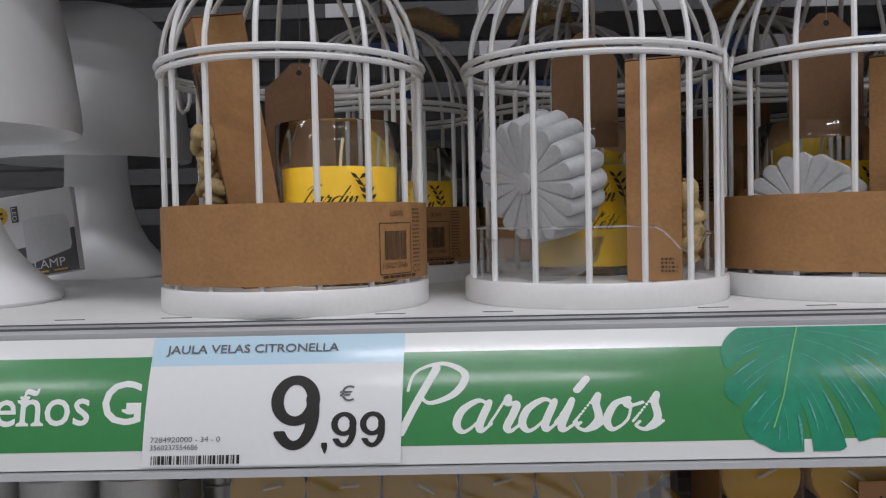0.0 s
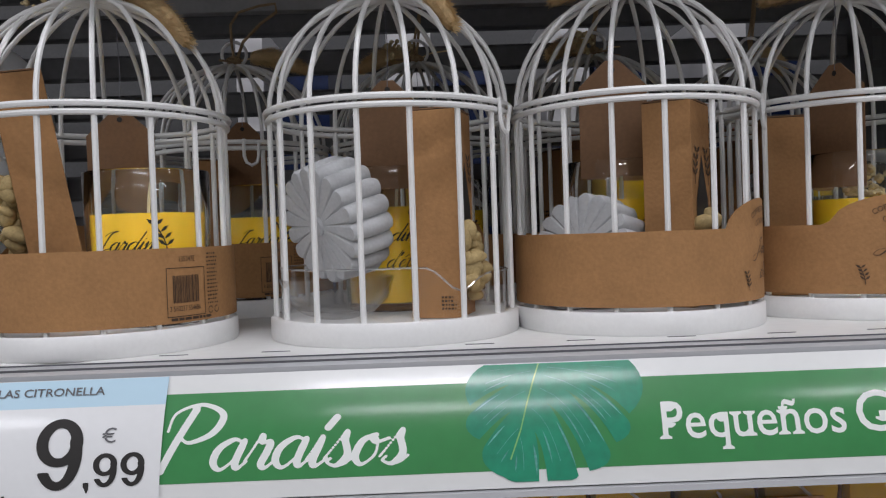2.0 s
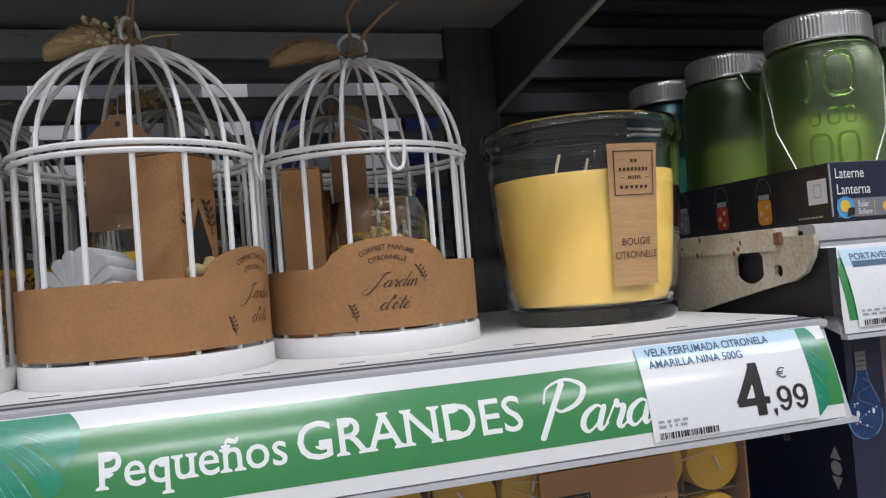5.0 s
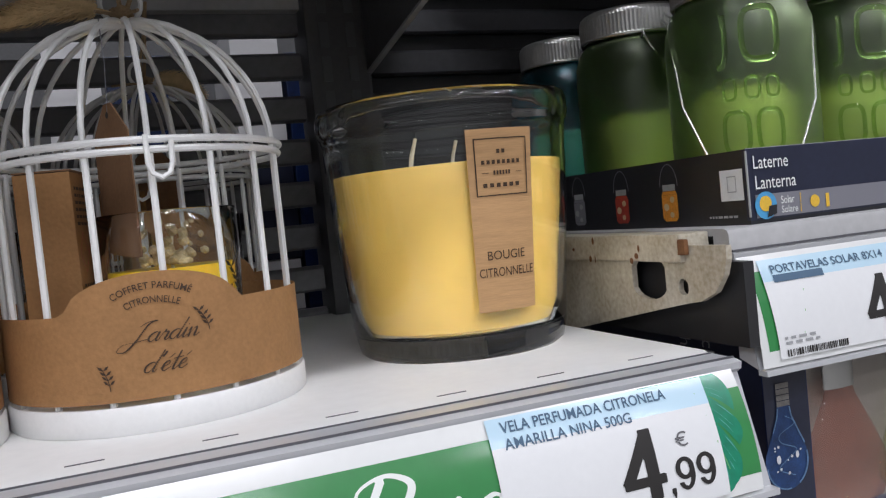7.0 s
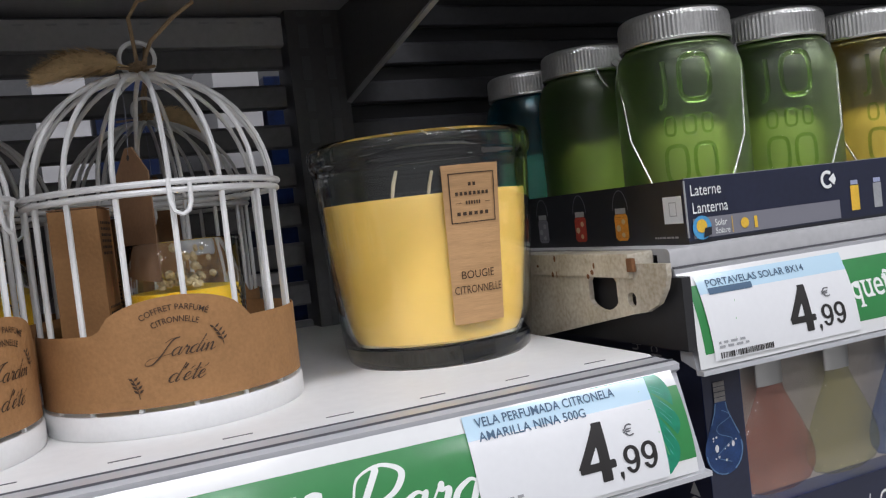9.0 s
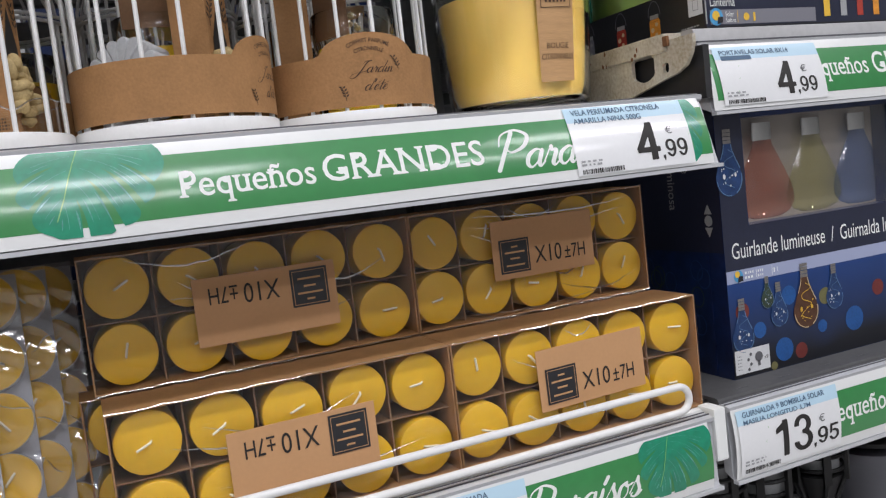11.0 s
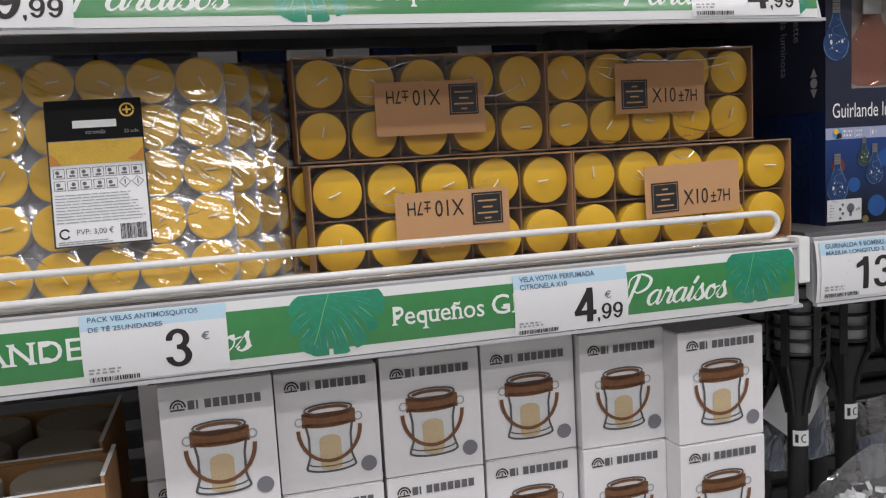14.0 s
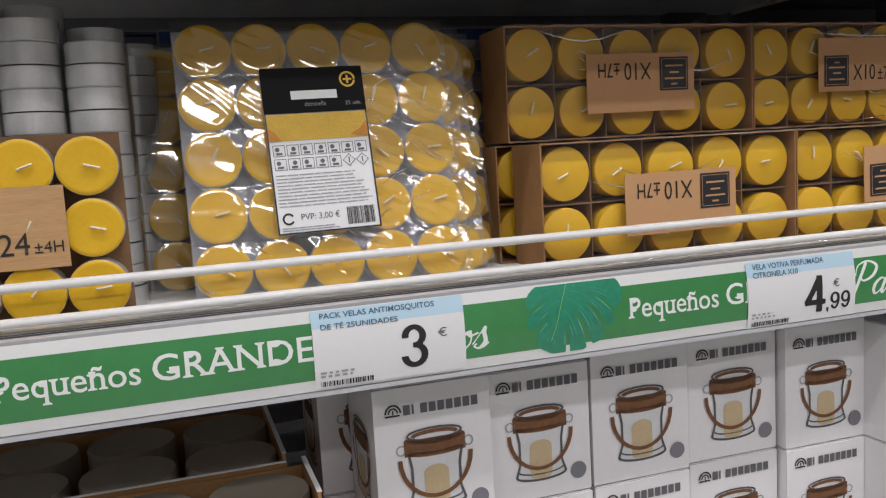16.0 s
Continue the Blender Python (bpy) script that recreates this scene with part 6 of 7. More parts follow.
LX = [(0.0455, 0.390, 0.0925, 0.113), (0.1385, 0.4035, 0.090, 0.1085), (0.2330, 0.4045, 0.0925, 0.1115), (0.3300, 0.4110, 0.0925, 0.1125), (0.4225, 0.4000, 0.0880, 0.1115), (0.5135, 0.3740, 0.0930, 0.1080)]
for k, (bx, by, bw, bh) in enumerate(LX):
    lantern_box(bx, by, E_TOP, bw, 0.1085, k)
    lantern_box(bx, by + 0.001, E_TOP + 0.1105, bw, bh, k + 10, side=(k == 0))
for k, (bx, by) in enumerate(((0.020, 0.488), (0.114, 0.50), (0.21, 0.50))):
    lantern_box(bx, by, E_TOP, 0.0925, 0.1085, k + 30)
    lantern_box(bx, by, E_TOP + 0.1105, 0.0925, 0.1085, k + 40, side=(k == 0))


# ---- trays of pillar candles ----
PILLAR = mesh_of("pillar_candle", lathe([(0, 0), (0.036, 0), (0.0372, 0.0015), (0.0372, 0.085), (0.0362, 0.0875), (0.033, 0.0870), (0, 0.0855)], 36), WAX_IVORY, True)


def candle_tray(x0, x1, y0, y1, z, nx, ny):
    t = thing("candle_tray", "brown card tray of ivory pillar candles darkened as if in shade", "candle tray", ((x0 + x1) / 2, y0, z), group="trays of pillar candles")
    w, d, h = x1 - x0, y1 - y0, 0.098
    part("tray_floor", box(-w / 2, w / 2, 0, d, 0, 0.002), KRAFT_DARK, t)
    for c in ((-w / 2, w / 2, 0, 0.0025, 0.002, h * 0.93), (-w / 2, w / 2, d - 0.0025, d, 0.002, h * 0.93), (-w / 2, -w / 2 + 0.0025, 0.0025, d - 0.0025, 0.002, h), (w / 2 - 0.0025, w / 2, 0.0025, d - 0.0025, 0.002, h)):
        part("tray_wall", box(*c), KRAFT, t)
    for c in ((-w / 2, w / 2, -0.0006, 0.003, h * 0.93, h * 0.93 + 0.0006), (w / 2 - 0.003, w / 2 + 0.0006, 0.0025, d - 0.0025, h, h + 0.0006)):
        part("pale_edge", box(*c), PAPER, t, "white cut edge of the card")
    for i in range(nx):
        for j in range(ny):
            c = part("pillar_candle", PILLAR, WAX_IVORY, t, "ivory pillar candle with shade put into its colour")
            c.location = (-w / 2 + w * (i + 0.5) / nx, d * (j + 0.5) / ny, 0.0024)
    return t


candle_tray(-0.286, -0.045, 0.372, 0.452, E_TOP + 0.064, 3, 1)
candle_tray(-0.300, -0.058, 0.462, 0.620, E_TOP + 0.064, 3, 2)
single("card_carton", box(-0.13, 0.13, 0, 0.25, 0, 0.063, 0.001), KRAFT_DARK, "brown card carton under the candle trays", "carton", m=pose(-0.172, 0.372, E_TOP))

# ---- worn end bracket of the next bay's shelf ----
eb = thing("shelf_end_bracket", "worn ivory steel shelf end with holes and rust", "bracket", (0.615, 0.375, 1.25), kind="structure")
bm = bmesh.new()


def ring_outline(cy, cz, ry, rz, n=20, flat=1.0):
    return [(cy + max(-ry * flat, min(ry * flat, ry * math.cos(math.tau * i / n) * 1.15)), cz + rz * math.sin(math.tau * i / n)) for i in range(n)]


outer = [(0.0, 0.055), (0.0, 0.048), (0.003, 0.040), (0.010, 0.031), (0.022, 0.0255), (0.035, 0.0235), (0.15, 0.0), (0.40, 0.0), (0.40, 0.060), (0.036, 0.060), (0.034, 0.055)]
loops = [outer, ring_outline(0.066, 0.0365, 0.0165, 0.0125, 24, 0.95), ring_outline(0.0355, 0.0325, 0.0042, 0.0045, 16)]
edges = []
for lp in loops:
    vs = [bm.verts.new((0, y, z)) for y, z in lp]
    edges += [bm.edges.new((vs[i], vs[(i + 1) % len(vs)])) for i in range(len(vs))]
bmesh.ops.triangle_fill(bm, edges=edges, use_beauty=True, use_dissolve=False)
geom = bmesh.ops.extrude_face_region(bm, geom=bm.faces[:])["geom"]
bmesh.ops.translate(bm, verts=[v for v in geom if isinstance(v, bmesh.types.BMVert)], vec=(0.0035, 0, 0))
bmesh.ops.recalc_face_normals(bm, faces=bm.faces[:])
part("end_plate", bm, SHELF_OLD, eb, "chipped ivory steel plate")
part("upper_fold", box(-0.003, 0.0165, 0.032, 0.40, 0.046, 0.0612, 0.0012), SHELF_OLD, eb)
part("inner_plate", box(0.010, 0.0165, 0.0, 0.40, 0.002, 0.0455), BLACK_STEEL, eb, "dark inner plate")
part("hook_cutout", box(-0.0035, -0.0005, 0.0275, 0.0335, 0.050, 0.0585, 0.001), RUST, eb, "rusted hook slot")
rnd = random.Random(3)
for i in range(7):
    y, z = rnd.uniform(0.04, 0.16), rnd.uniform(0.046, 0.060)
    printed("rust_patch", disc(y, z, rnd.uniform(0.0006, 0.002), rnd.uniform(0.0008, 0.003), 9), RUST, eb, lambda u, v: (-0.0034, u, v))


# ---- lantern jars in their display trays ----
def display_tray(x0, x1, yf, depth, label, words):
    t = thing("display_tray", label, "display tray", ((x0 + x1) / 2, yf, C_TOP), group="jar display trays")
    w, h = x1 - x0, 0.0405
    part("tray_floor", box(-w / 2, w / 2, 0, depth, 0, 0.002), CARTON_BLACK, t)
    front = part("tray_front", box(-w / 2, w / 2, 0, 0.0025, 0.002, h), CARTON_NAVY, t, "dark blue printed front")
    side = part("tray_side", box(-w / 2, -w / 2 + 0.0025, 0.0025, depth, 0.002, h), CARTON_BLACK, t, "black printed side")
    part("tray_side", box(w / 2 - 0.0025, w / 2, 0.0025, depth, 0.002, h), CARTON_BLACK, t)
    part("worn_edge", box(-w / 2 - 0.0004, -w / 2 + 0.0005, -0.0004, 0.0005, 0.004, h - 0.001), GLASS_PRINT, t, "white worn card edge")
    part("worn_edge", box(-w / 2 + 0.001, w / 2, 0.0008, 0.0018, h, h + 0.0004), GLASS_PRINT, t, "pale cut card edge")
    part("tray_back", box(-w / 2 + 0.0025, w / 2 - 0.0025, depth - 0.0025, depth, 0.002, h), CARTON_BLACK, t)
    fr, fr2 = on_front(0), on_front(0, 0.0008)
    if words:
        printed("grey_band", rect(-w / 2 + 0.004, 0.003, -w / 2 + 0.130, 0.0155), GREY_PRINT, front, fr)
        printed("lettering", fitted(text2d("Laterne"), -w / 2 + 0.004, 0.0295, 0.024, 0.007), INK_WHITE, front, fr2)
        printed("lettering", fitted(text2d("Lanterna"), -w / 2 + 0.0045, 0.0185, 0.028, 0.007), INK_WHITE, front, fr2)
        printed("sun_mark", disc(-w / 2 + 0.0105, 0.0095, 0.0075), SKY_PRINT, front, fr2)
        printed("sun_mark", merged(disc(-w / 2 + 0.010, 0.0105, 0.0042), ), SUN_PRINT, front, on_front(0, 0.0011))
        printed("panel_mark", poly((-w / 2 + 0.0105, 0.003), (-w / 2 + 0.017, 0.0045), (-w / 2 + 0.0175, 0.0095), (-w / 2 + 0.012, 0.009)), CARTON_BLACK, front, on_front(0, 0.0014))
        printed("lettering", fitted(text2d("Solar"), -w / 2 + 0.021, 0.0095, 0.0095, 0.0042), INK_WHITE, front, fr2)
        printed("lettering", fitted(text2d("Solare"), -w / 2 + 0.021, 0.0045, 0.0115, 0.0038), INK_WHITE, front, fr2)
        printed("small_marks", merged(rect(-w / 2 + 0.0345, 0.004, -w / 2 + 0.035, 0.0145), disc(-w / 2 + 0.045, 0.009, 0.0034), rect(-w / 2 + 0.053, 0.005, -w / 2 + 0.0555, 0.0125)), SUN_PRINT, front, fr2)
        printed("logo_mark", merged(arc2d(-w / 2 + 0.120, 0.030, 0.005, 0.005, 50, 310, 0.0022), poly((-w / 2 + 0.121, 0.030), (-w / 2 + 0.126, 0.034), (-w / 2 + 0.128, 0.030), (-w / 2 + 0.126, 0.026))), INK_WHITE, front, fr2)
    sp = lambda u, v: (-w / 2 - 0.0005, u, v)
    sp2 = lambda u, v: (-w / 2 - 0.0009, u, v)
    for y, col in ((0.067, ORANGE_PRINT), (0.118, RED_PRINT), (0.172, GREY_PRINT)):
        printed("jar_picture", merged(rect(y - 0.0075, 0.006, y + 0.0075, 0.020), poly((y - 0.0075, 0.0201), (y + 0.0075, 0.0201), (y + 0.006, 0.0222), (y - 0.006, 0.0222)), poly((y - 0.0075, 0.0059), (y - 0.005, 0.0038), (y + 0.005, 0.0038), (y + 0.0075, 0.0059))), col, side, sp)
        for k, (du, dv, dr) in enumerate(((-0.003, 0.017, 0.0022), (0.003, 0.0125, 0.0026), (-0.002, 0.0078, 0.0020))):
            printed("glow_spot", disc(y + du, dv, dr, dr * 0.9, 10), CANDLE_PRINT if col != GREY_PRINT else GLASS_PRINT, side, sp2)
        printed("jar_lid_picture", rect(y - 0.0060, 0.0224, y + 0.0060, 0.0262), GLASS_PRINT, side, sp)
        printed("jar_handle_picture", arc2d(y, 0.025, 0.0085, 0.0135, 0, 180, 0.0006), GREY_PRINT, side, sp)
    printed("pale_square", rect(0.003, 0.0135, 0.021, 0.0305), GLASS_PRINT_PALE, side, sp)
    printed("square_mark", frame2d(0.008, 0.018, 0.015, 0.027, 0.0006), INK_FAINT, side, sp2)
    printed("small_print", bars(0.009, 0.0035, 0.033, 0.006, 1, 3, 0.5), INK_FAINT, side, sp)
    for i in range(5):
        u = -w / 2 + (0.145 if words else 0.012) + i * 0.022
        printed("jar_picture", rect(u - 0.004, 0.007, u + 0.004, 0.024), (SUN_PRINT, GLASS_PRINT, RED_PRINT, ORANGE_PRINT, LILAC)[i], front, fr)
        printed("jar_lid_picture", rect(u - 0.0034, 0.0245, u + 0.0034, 0.0275), LILAC, front, fr)
    return t


display_tray(0.652, 0.9255, 0.397, 0.305, "dark printed card tray holding glass lantern jars", True)
display_tray(0.9275, 1.20, 0.399, 0.305, "dark printed card tray holding glass lantern jars", False)


def lantern_jar(x, y, z, material, label, handle=True, turn=0):
    j = thing("lantern_jar", label, "lantern jar", (x, y, z), turn, group="glass lantern jars")
    r = 0.0405
    ob = part("jar_glass", lathe([(0, 0.0), (r * 0.86, 0.0), (r * 0.97, 0.004), (r, 0.012), (r * 1.0, 0.088), (r * 0.98, 0.098), (r * 0.90, 0.107), (r * 0.80, 0.111), (r * 0.79, 0.122), (r * 0.73, 0.122), (r * 0.74, 0.111), (r * 0.85, 0.105), (r * 0.93, 0.096), (r * 0.95, 0.088), (r * 0.95, 0.012), (r * 0.9, 0.006), (0, 0.0055)], 48), material, j, "frosted coloured glass", True)
    ob.visible_shadow = False
    n = 168
    part("lid", lathe([(0, 0.1275), (r * 0.72, 0.1275), (r * 0.735, 0.129), (r * 0.80, 0.129), (r * 0.85, 0.1275), (r * 0.865, 0.125), (r * 0.865, 0.1135), (r * 0.875, 0.1125), (r * 0.86, 0.1115), (r * 0.82, 0.1115), (r * 0.82, 0.1225), (0, 0.1225)], n, wobble=lambda a, zz: 1.0 + (0.007 if 0.113 < zz < 0.1255 and int(a / math.tau * n + 0.5) % 2 else 0.0)), LID, j, "ribbed grey metal screw lid")
    if handle:
        bm = tube([(r * 0.84 * math.cos(math.tau * k / 40), r * 0.84 * math.sin(math.tau * k / 40), 0.1085) for k in range(40)], 0.0006, 6, True)
        tube([(-r * 0.86, -0.002, 0.1085), (-r * 0.95, -0.003, 0.111), (-r * 1.0, -0.004, 0.1075), (-r * 0.93, -0.006, 0.1045), (-r * 0.91, -0.014, 0.092), (-r * 0.82, -0.030, 0.058), (-r * 0.50, -0.0430, 0.026), (0, -0.0480, 0.010), (r * 0.50, -0.0430, 0.022), (r * 0.84, -0.030, 0.055), (r * 0.92, -0.014, 0.092), (r * 0.90, -0.002, 0.1085)], 0.0007, 6, bm=bm)
        part("handle_wire", bm, STEEL_WIRE, j, "thin steel wire handle", True)
    part("candle_insert", lathe([(0, 0.0062), (0.027, 0.0064), (0.029, 0.010), (0.0285, 0.052), (0.026, 0.060), (0.020, 0.066), (0, 0.068)], 28), JAR_INSERT, j, "dull inner lamp seen through the glass", True)
    f = on_round(r, 0.0002)
    for u0, v0, w, h, wire in ((-0.001, 0.076, 0.018, 0.025, 0.0016), (-0.012, 0.058, 0.006, 0.010, 0.0008), (-0.001, 0.058, 0.007, 0.010, 0.0008), (0.010, 0.058, 0.006, 0.010, 0.0008), (-0.013, 0.032, 0.0125, 0.020, 0.0012), (0.004, 0.032, 0.0125, 0.020, 0.0012), (-0.012, 0.017, 0.006, 0.010, 0.0008), (0.002, 0.017, 0.008, 0.010, 0.0008)):
        pts = [f(u0 + w / 2 + w / 2 * math.copysign(abs(math.cos(a)) ** 0.6, math.cos(a)), v0 + h / 2 + h / 2 * math.copysign(abs(math.sin(a)) ** 0.6, math.sin(a))) for a in [math.tau * k / 24 for k in range(24)]]
        part("relief_ring", tube(pts, wire, 8, True), RELIEF_GLASS, j, smooth=True).visible_shadow = False
    part("relief_hook", tube([f(u, v) for u, v in ((-0.010, 0.099), (-0.0095, 0.090), (-0.0095, 0.080), (-0.011, 0.075), (-0.014, 0.074))], 0.0015, 8), RELIEF_GLASS, j, smooth=True).visible_shadow = False
    return j


JZ = C_TOP + 0.0022
for jx, jy, jm, jl, jh, jt in ((0.6985, 0.447, GREEN_GLASS, "green frosted glass lantern jar with wire handle", True, -38), (0.6985, 0.552, GREEN_GLASS, "dark green glass lantern jar with wire handle", True, 60), (0.6985, 0.648, TEAL_GLASS, "teal glass lantern jar standing behind", False, 0), (0.7890, 0.450, GREEN_GLASS, "green frosted glass lantern jar with wire handle", True, -38), (0.8790, 0.450, YELLOW_GLASS, "yellow glass lantern jar with wire handle", True, -30), (0.7890, 0.552, GREEN_GLASS, "green glass lantern jar standing behind", False, 20), (0.9700, 0.450, TEAL_GLASS, "teal glass lantern jar with wire handle", True, -30)):
    lantern_jar(jx, jy, JZ, jm, jl, jh, jt).scale = (1.06, 1.06, 1.16)

# ---- boxed string lights ----
gb = thing("string_light_box", "deep blue string light carton with a bulb window", "carton", (0.651, 0.398, D_TOP))
GW, GH, GD = 0.335, 0.262, 0.17
body = part("carton_body", box(0, GW, 0.0205, GD, 0, GH, 0.001), CARTON_BLUE, gb, "deep blue carton")
for c in ((0, GW, 0, 0.02, 0, 0.1365), (0, 0.031, 0, 0.02, 0.1365, 0.232), (0.219, GW, 0, 0.02, 0.1365, 0.232), (0, GW, 0, 0.02, 0.232, GH)):
    part("carton_front", box(*c), CARTON_BLUE, gb)
fr, fr2, fr3, fr4 = (on_front(0, k) for k in (0.0004, 0.0008, 0.0012, 0.0016))


def night_print():
    """Printed night sky: deep blue that falls to near black towards the foot of the picture."""
    m = mat("night_blue_print", (0.01, 0.03, 0.12), 0.35, coat=0.4)
    nt = m.node_tree
    tc, sx, nz = nt.nodes.new("ShaderNodeTexCoord"), nt.nodes.new("ShaderNodeSeparateXYZ"), nt.nodes.new("ShaderNodeTexNoise")
    nz.inputs["Scale"].default_value = 14
    nt.links.new(tc.outputs["Object"], sx.inputs[0])
    nt.links.new(tc.outputs["Object"], nz.inputs["Vector"])
    md = nt.nodes.new("ShaderNodeMath")
    md.operation = "MULTIPLY_ADD"
    md.inputs[1].default_value, md.inputs[2].default_value = 11.5, -0.22
    nt.links.new(sx.outputs["Z"], md.inputs[0])
    ad = nt.nodes.new("ShaderNodeMath")
    ad.operation = "MULTIPLY_ADD"
    ad.inputs[1].default_value = 0.4
    nt.links.new(nz.outputs["Fac"], ad.inputs[0])
    nt.links.new(md.outputs[0], ad.inputs[2])
    rp = nt.nodes.new("ShaderNodeValToRGB")
    rp.color_ramp.elements[0].color, rp.color_ramp.elements[1].color = (0.004, 0.005, 0.010, 1), (0.010, 0.048, 0.20, 1)
    rp.color_ramp.elements[0].position, rp.color_ramp.elements[1].position = 0.15, 1.0
    nt.links.new(ad.outputs[0], rp.inputs[0])
    nt.links.new(rp.outputs[0], nt.nodes["Principled BSDF"].inputs["Base Color"])
    return m


printed("night_picture", rect(0.0, 0.0005, GW, 0.0865, 4, 4), night_print(), gb, on_front(0, 0.0002), "deep blue night picture")
printed("navy_panel", rect(0.0, 0.098, GW, 0.1365), CARTON_NAVY, gb, fr)
printed("navy_panel", rect(0.0, 0.1365, 0.030, GH), CARTON_NAVY, gb, fr)
printed("lilac_band", rect(0.0, 0.0865, GW, 0.098), LILAC, gb, fr)
printed("lettering", fitted(text2d("Guirlande lumineuse  /  Guirnalda luminosa"), 0.008, 0.108, 0.243, 0.0145), INK_WHITE, gb, fr2)
printed("sun_mark", disc(0.0135, 0.0925, 0.0055), SKY_PRINT, gb, fr2)
printed("panel_mark", poly((0.012, 0.087), (0.0185, 0.088), (0.018, 0.0925), (0.013, 0.0925)), CARTON_BLACK, gb, fr3)
printed("sun_mark", disc(0.012, 0.0945, 0.003), SUN_PRINT, gb, fr3)
printed("small_marks", merged(bars(0.021, 0.088, 0.033, 0.0965, 2, 5, 0.5), rect(0.0345, 0.088, 0.0350, 0.0965), bars(0.0365, 0.088, 0.044, 0.0965, 2, 6, 0.5), rect(0.0535, 0.088, 0.054, 0.0965), bars(0.0555, 0.088, 0.063, 0.0965, 1, 2, 0.5)), INK_WHITE, gb, fr2)
DOT_BLUE = mat("soft_blue_print", (0.015, 0.09, 0.30), 0.45, var=0.3, scale=60)
DOT_RED = mat("soft_red_print", (0.17, 0.03, 0.025), 0.45, var=0.3, scale=60)
DOT_YELLOW = mat("soft_yellow_print", (0.16, 0.15, 0.06), 0.45, var=0.3, scale=60)
for u, v, r, col in ((0.062, 0.017, 0.011, DOT_BLUE), (0.083, 0.012, 0.0075, DOT_RED), (0.072, 0.066, 0.009, DOT_BLUE), (0.118, 0.058, 0.008, DOT_YELLOW), (0.155, 0.03, 0.012, DOT_BLUE), (0.19, 0.055, 0.008, DOT_RED), (0.015, 0.06, 0.008, DOT_RED), (0.034, 0.040, 0.0075, DOT_BLUE), (0.112, 0.030, 0.006, DOT_BLUE), (0.048, 0.004, 0.004, DOT_YELLOW)):
    printed("soft_dot", disc(u, v, r), col, gb, fr)


BULB_RIM = mat("pale_blue_rim_print", (0.13, 0.24, 0.42), 0.4, var=0.5, scale=150)
BULB_CAP = mat("dull_metal_cap_print", (0.20, 0.19, 0.18), 0.4, var=0.4, scale=300)


def bulb_print(u, v, s, col, filament):
    """A printed clear bulb: dark glass with a thin uneven rim, lit specks and a fine wire."""
    pear = [(u + s * math.cos(radians(a)), v + s * 1.05 * math.sin(radians(a))) for a in range(150, 391, 8)] + [(u + s * 0.58, v + s * 1.15), (u + s * 0.36, v + s * 1.65), (u + s * 0.29, v + s * 2.05), (u - s * 0.29, v + s * 2.05), (u - s * 0.36, v + s * 1.65), (u - s * 0.58, v + s * 1.15)]
    printed("bulb_picture", poly(*pear), col, gb, fr2)
    printed("bulb_rim", merged(arc2d(u, v, s * 0.95, s, 185, 275, s * 0.05), arc2d(u, v, s * 0.95, s, 300, 375, s * 0.07), line2d([(u + s * 0.86, v + s * 0.55), (u + s * 0.56, v + s * 1.15), (u + s * 0.33, v + s * 1.65), (u + s * 0.27, v + s * 2.0)], s * 0.06), line2d([(u - s * 0.56, v + s * 1.15), (u - s * 0.34, v + s * 1.65), (u - s * 0.27, v + s * 2.0)], s * 0.05)), BULB_RIM if not filament else CANDLE_PRINT, gb, fr3)
    printed("bulb_cap", merged(*[rect(u - s * 0.3, v + s * (2.05 + k * 0.22), u + s * 0.3, v + s * (2.24 + k * 0.22)) for k in range(4)]), BULB_CAP, gb, fr3)
    rs = random.Random(int(u * 1e4))
    specks = [disc(u + s * rs.uniform(-0.7, 0.7), v + s * rs.uniform(-0.7, 0.8), s * rs.uniform(0.03, 0.065), None, 8) for k in range(9)]
    printed("lit_specks", merged(disc(u - s * 0.42, v + s * 0.15, s * 0.10, s * 0.16, 14), disc(u + s * 0.45, v + s * 0.2, s * 0.08, s * 0.13, 14), *specks), SUN_PRINT if filament else GLASS_PRINT_PALE, gb, fr4)
    printed("bulb_thread", line2d(smooth_path([(u + s * 0.45 * math.sin(k * 1.9), v + s * (1.7 - k * 0.32)) for k in range(8)], 4), s * 0.035), SUN_PRINT if filament else BULB_RIM, gb, fr4)


BULB_BLUE = mat("blue_bulb_print", (0.018, 0.055, 0.17), 0.4, var=0.6, scale=120)
BULB_AMBER = mat("amber_bulb_print", (0.10, 0.042, 0.022), 0.4, var=0.6, scale=120)
BULB_GREEN = mat("green_bulb_print", (0.04, 0.065, 0.04), 0.4, var=0.6, scale=120)
bulb_print(0.0135, 0.036, 0.0125, BULB_BLUE, False)
bulb_print(0.0455, 0.066, 0.0075, BULB_GREEN, False)
bulb_print(0.0585, 0.050, 0.0105, BULB_BLUE, False)
bulb_print(0.092, 0.048, 0.0155, BULB_AMBER, True)
bulb_print(0.130, 0.055, 0.0110, BULB_BLUE, False)
bulb_print(0.0120, 0.180, 0.0150, BULB_BLUE, False)
bulb_print(0.250, 0.180, 0.0150, BULB_BLUE, False)
printed("icon_panel", rect(0.0012, 0.004, 0.0425, 0.026), GLASS_PRINT_PALE, gb, fr3)
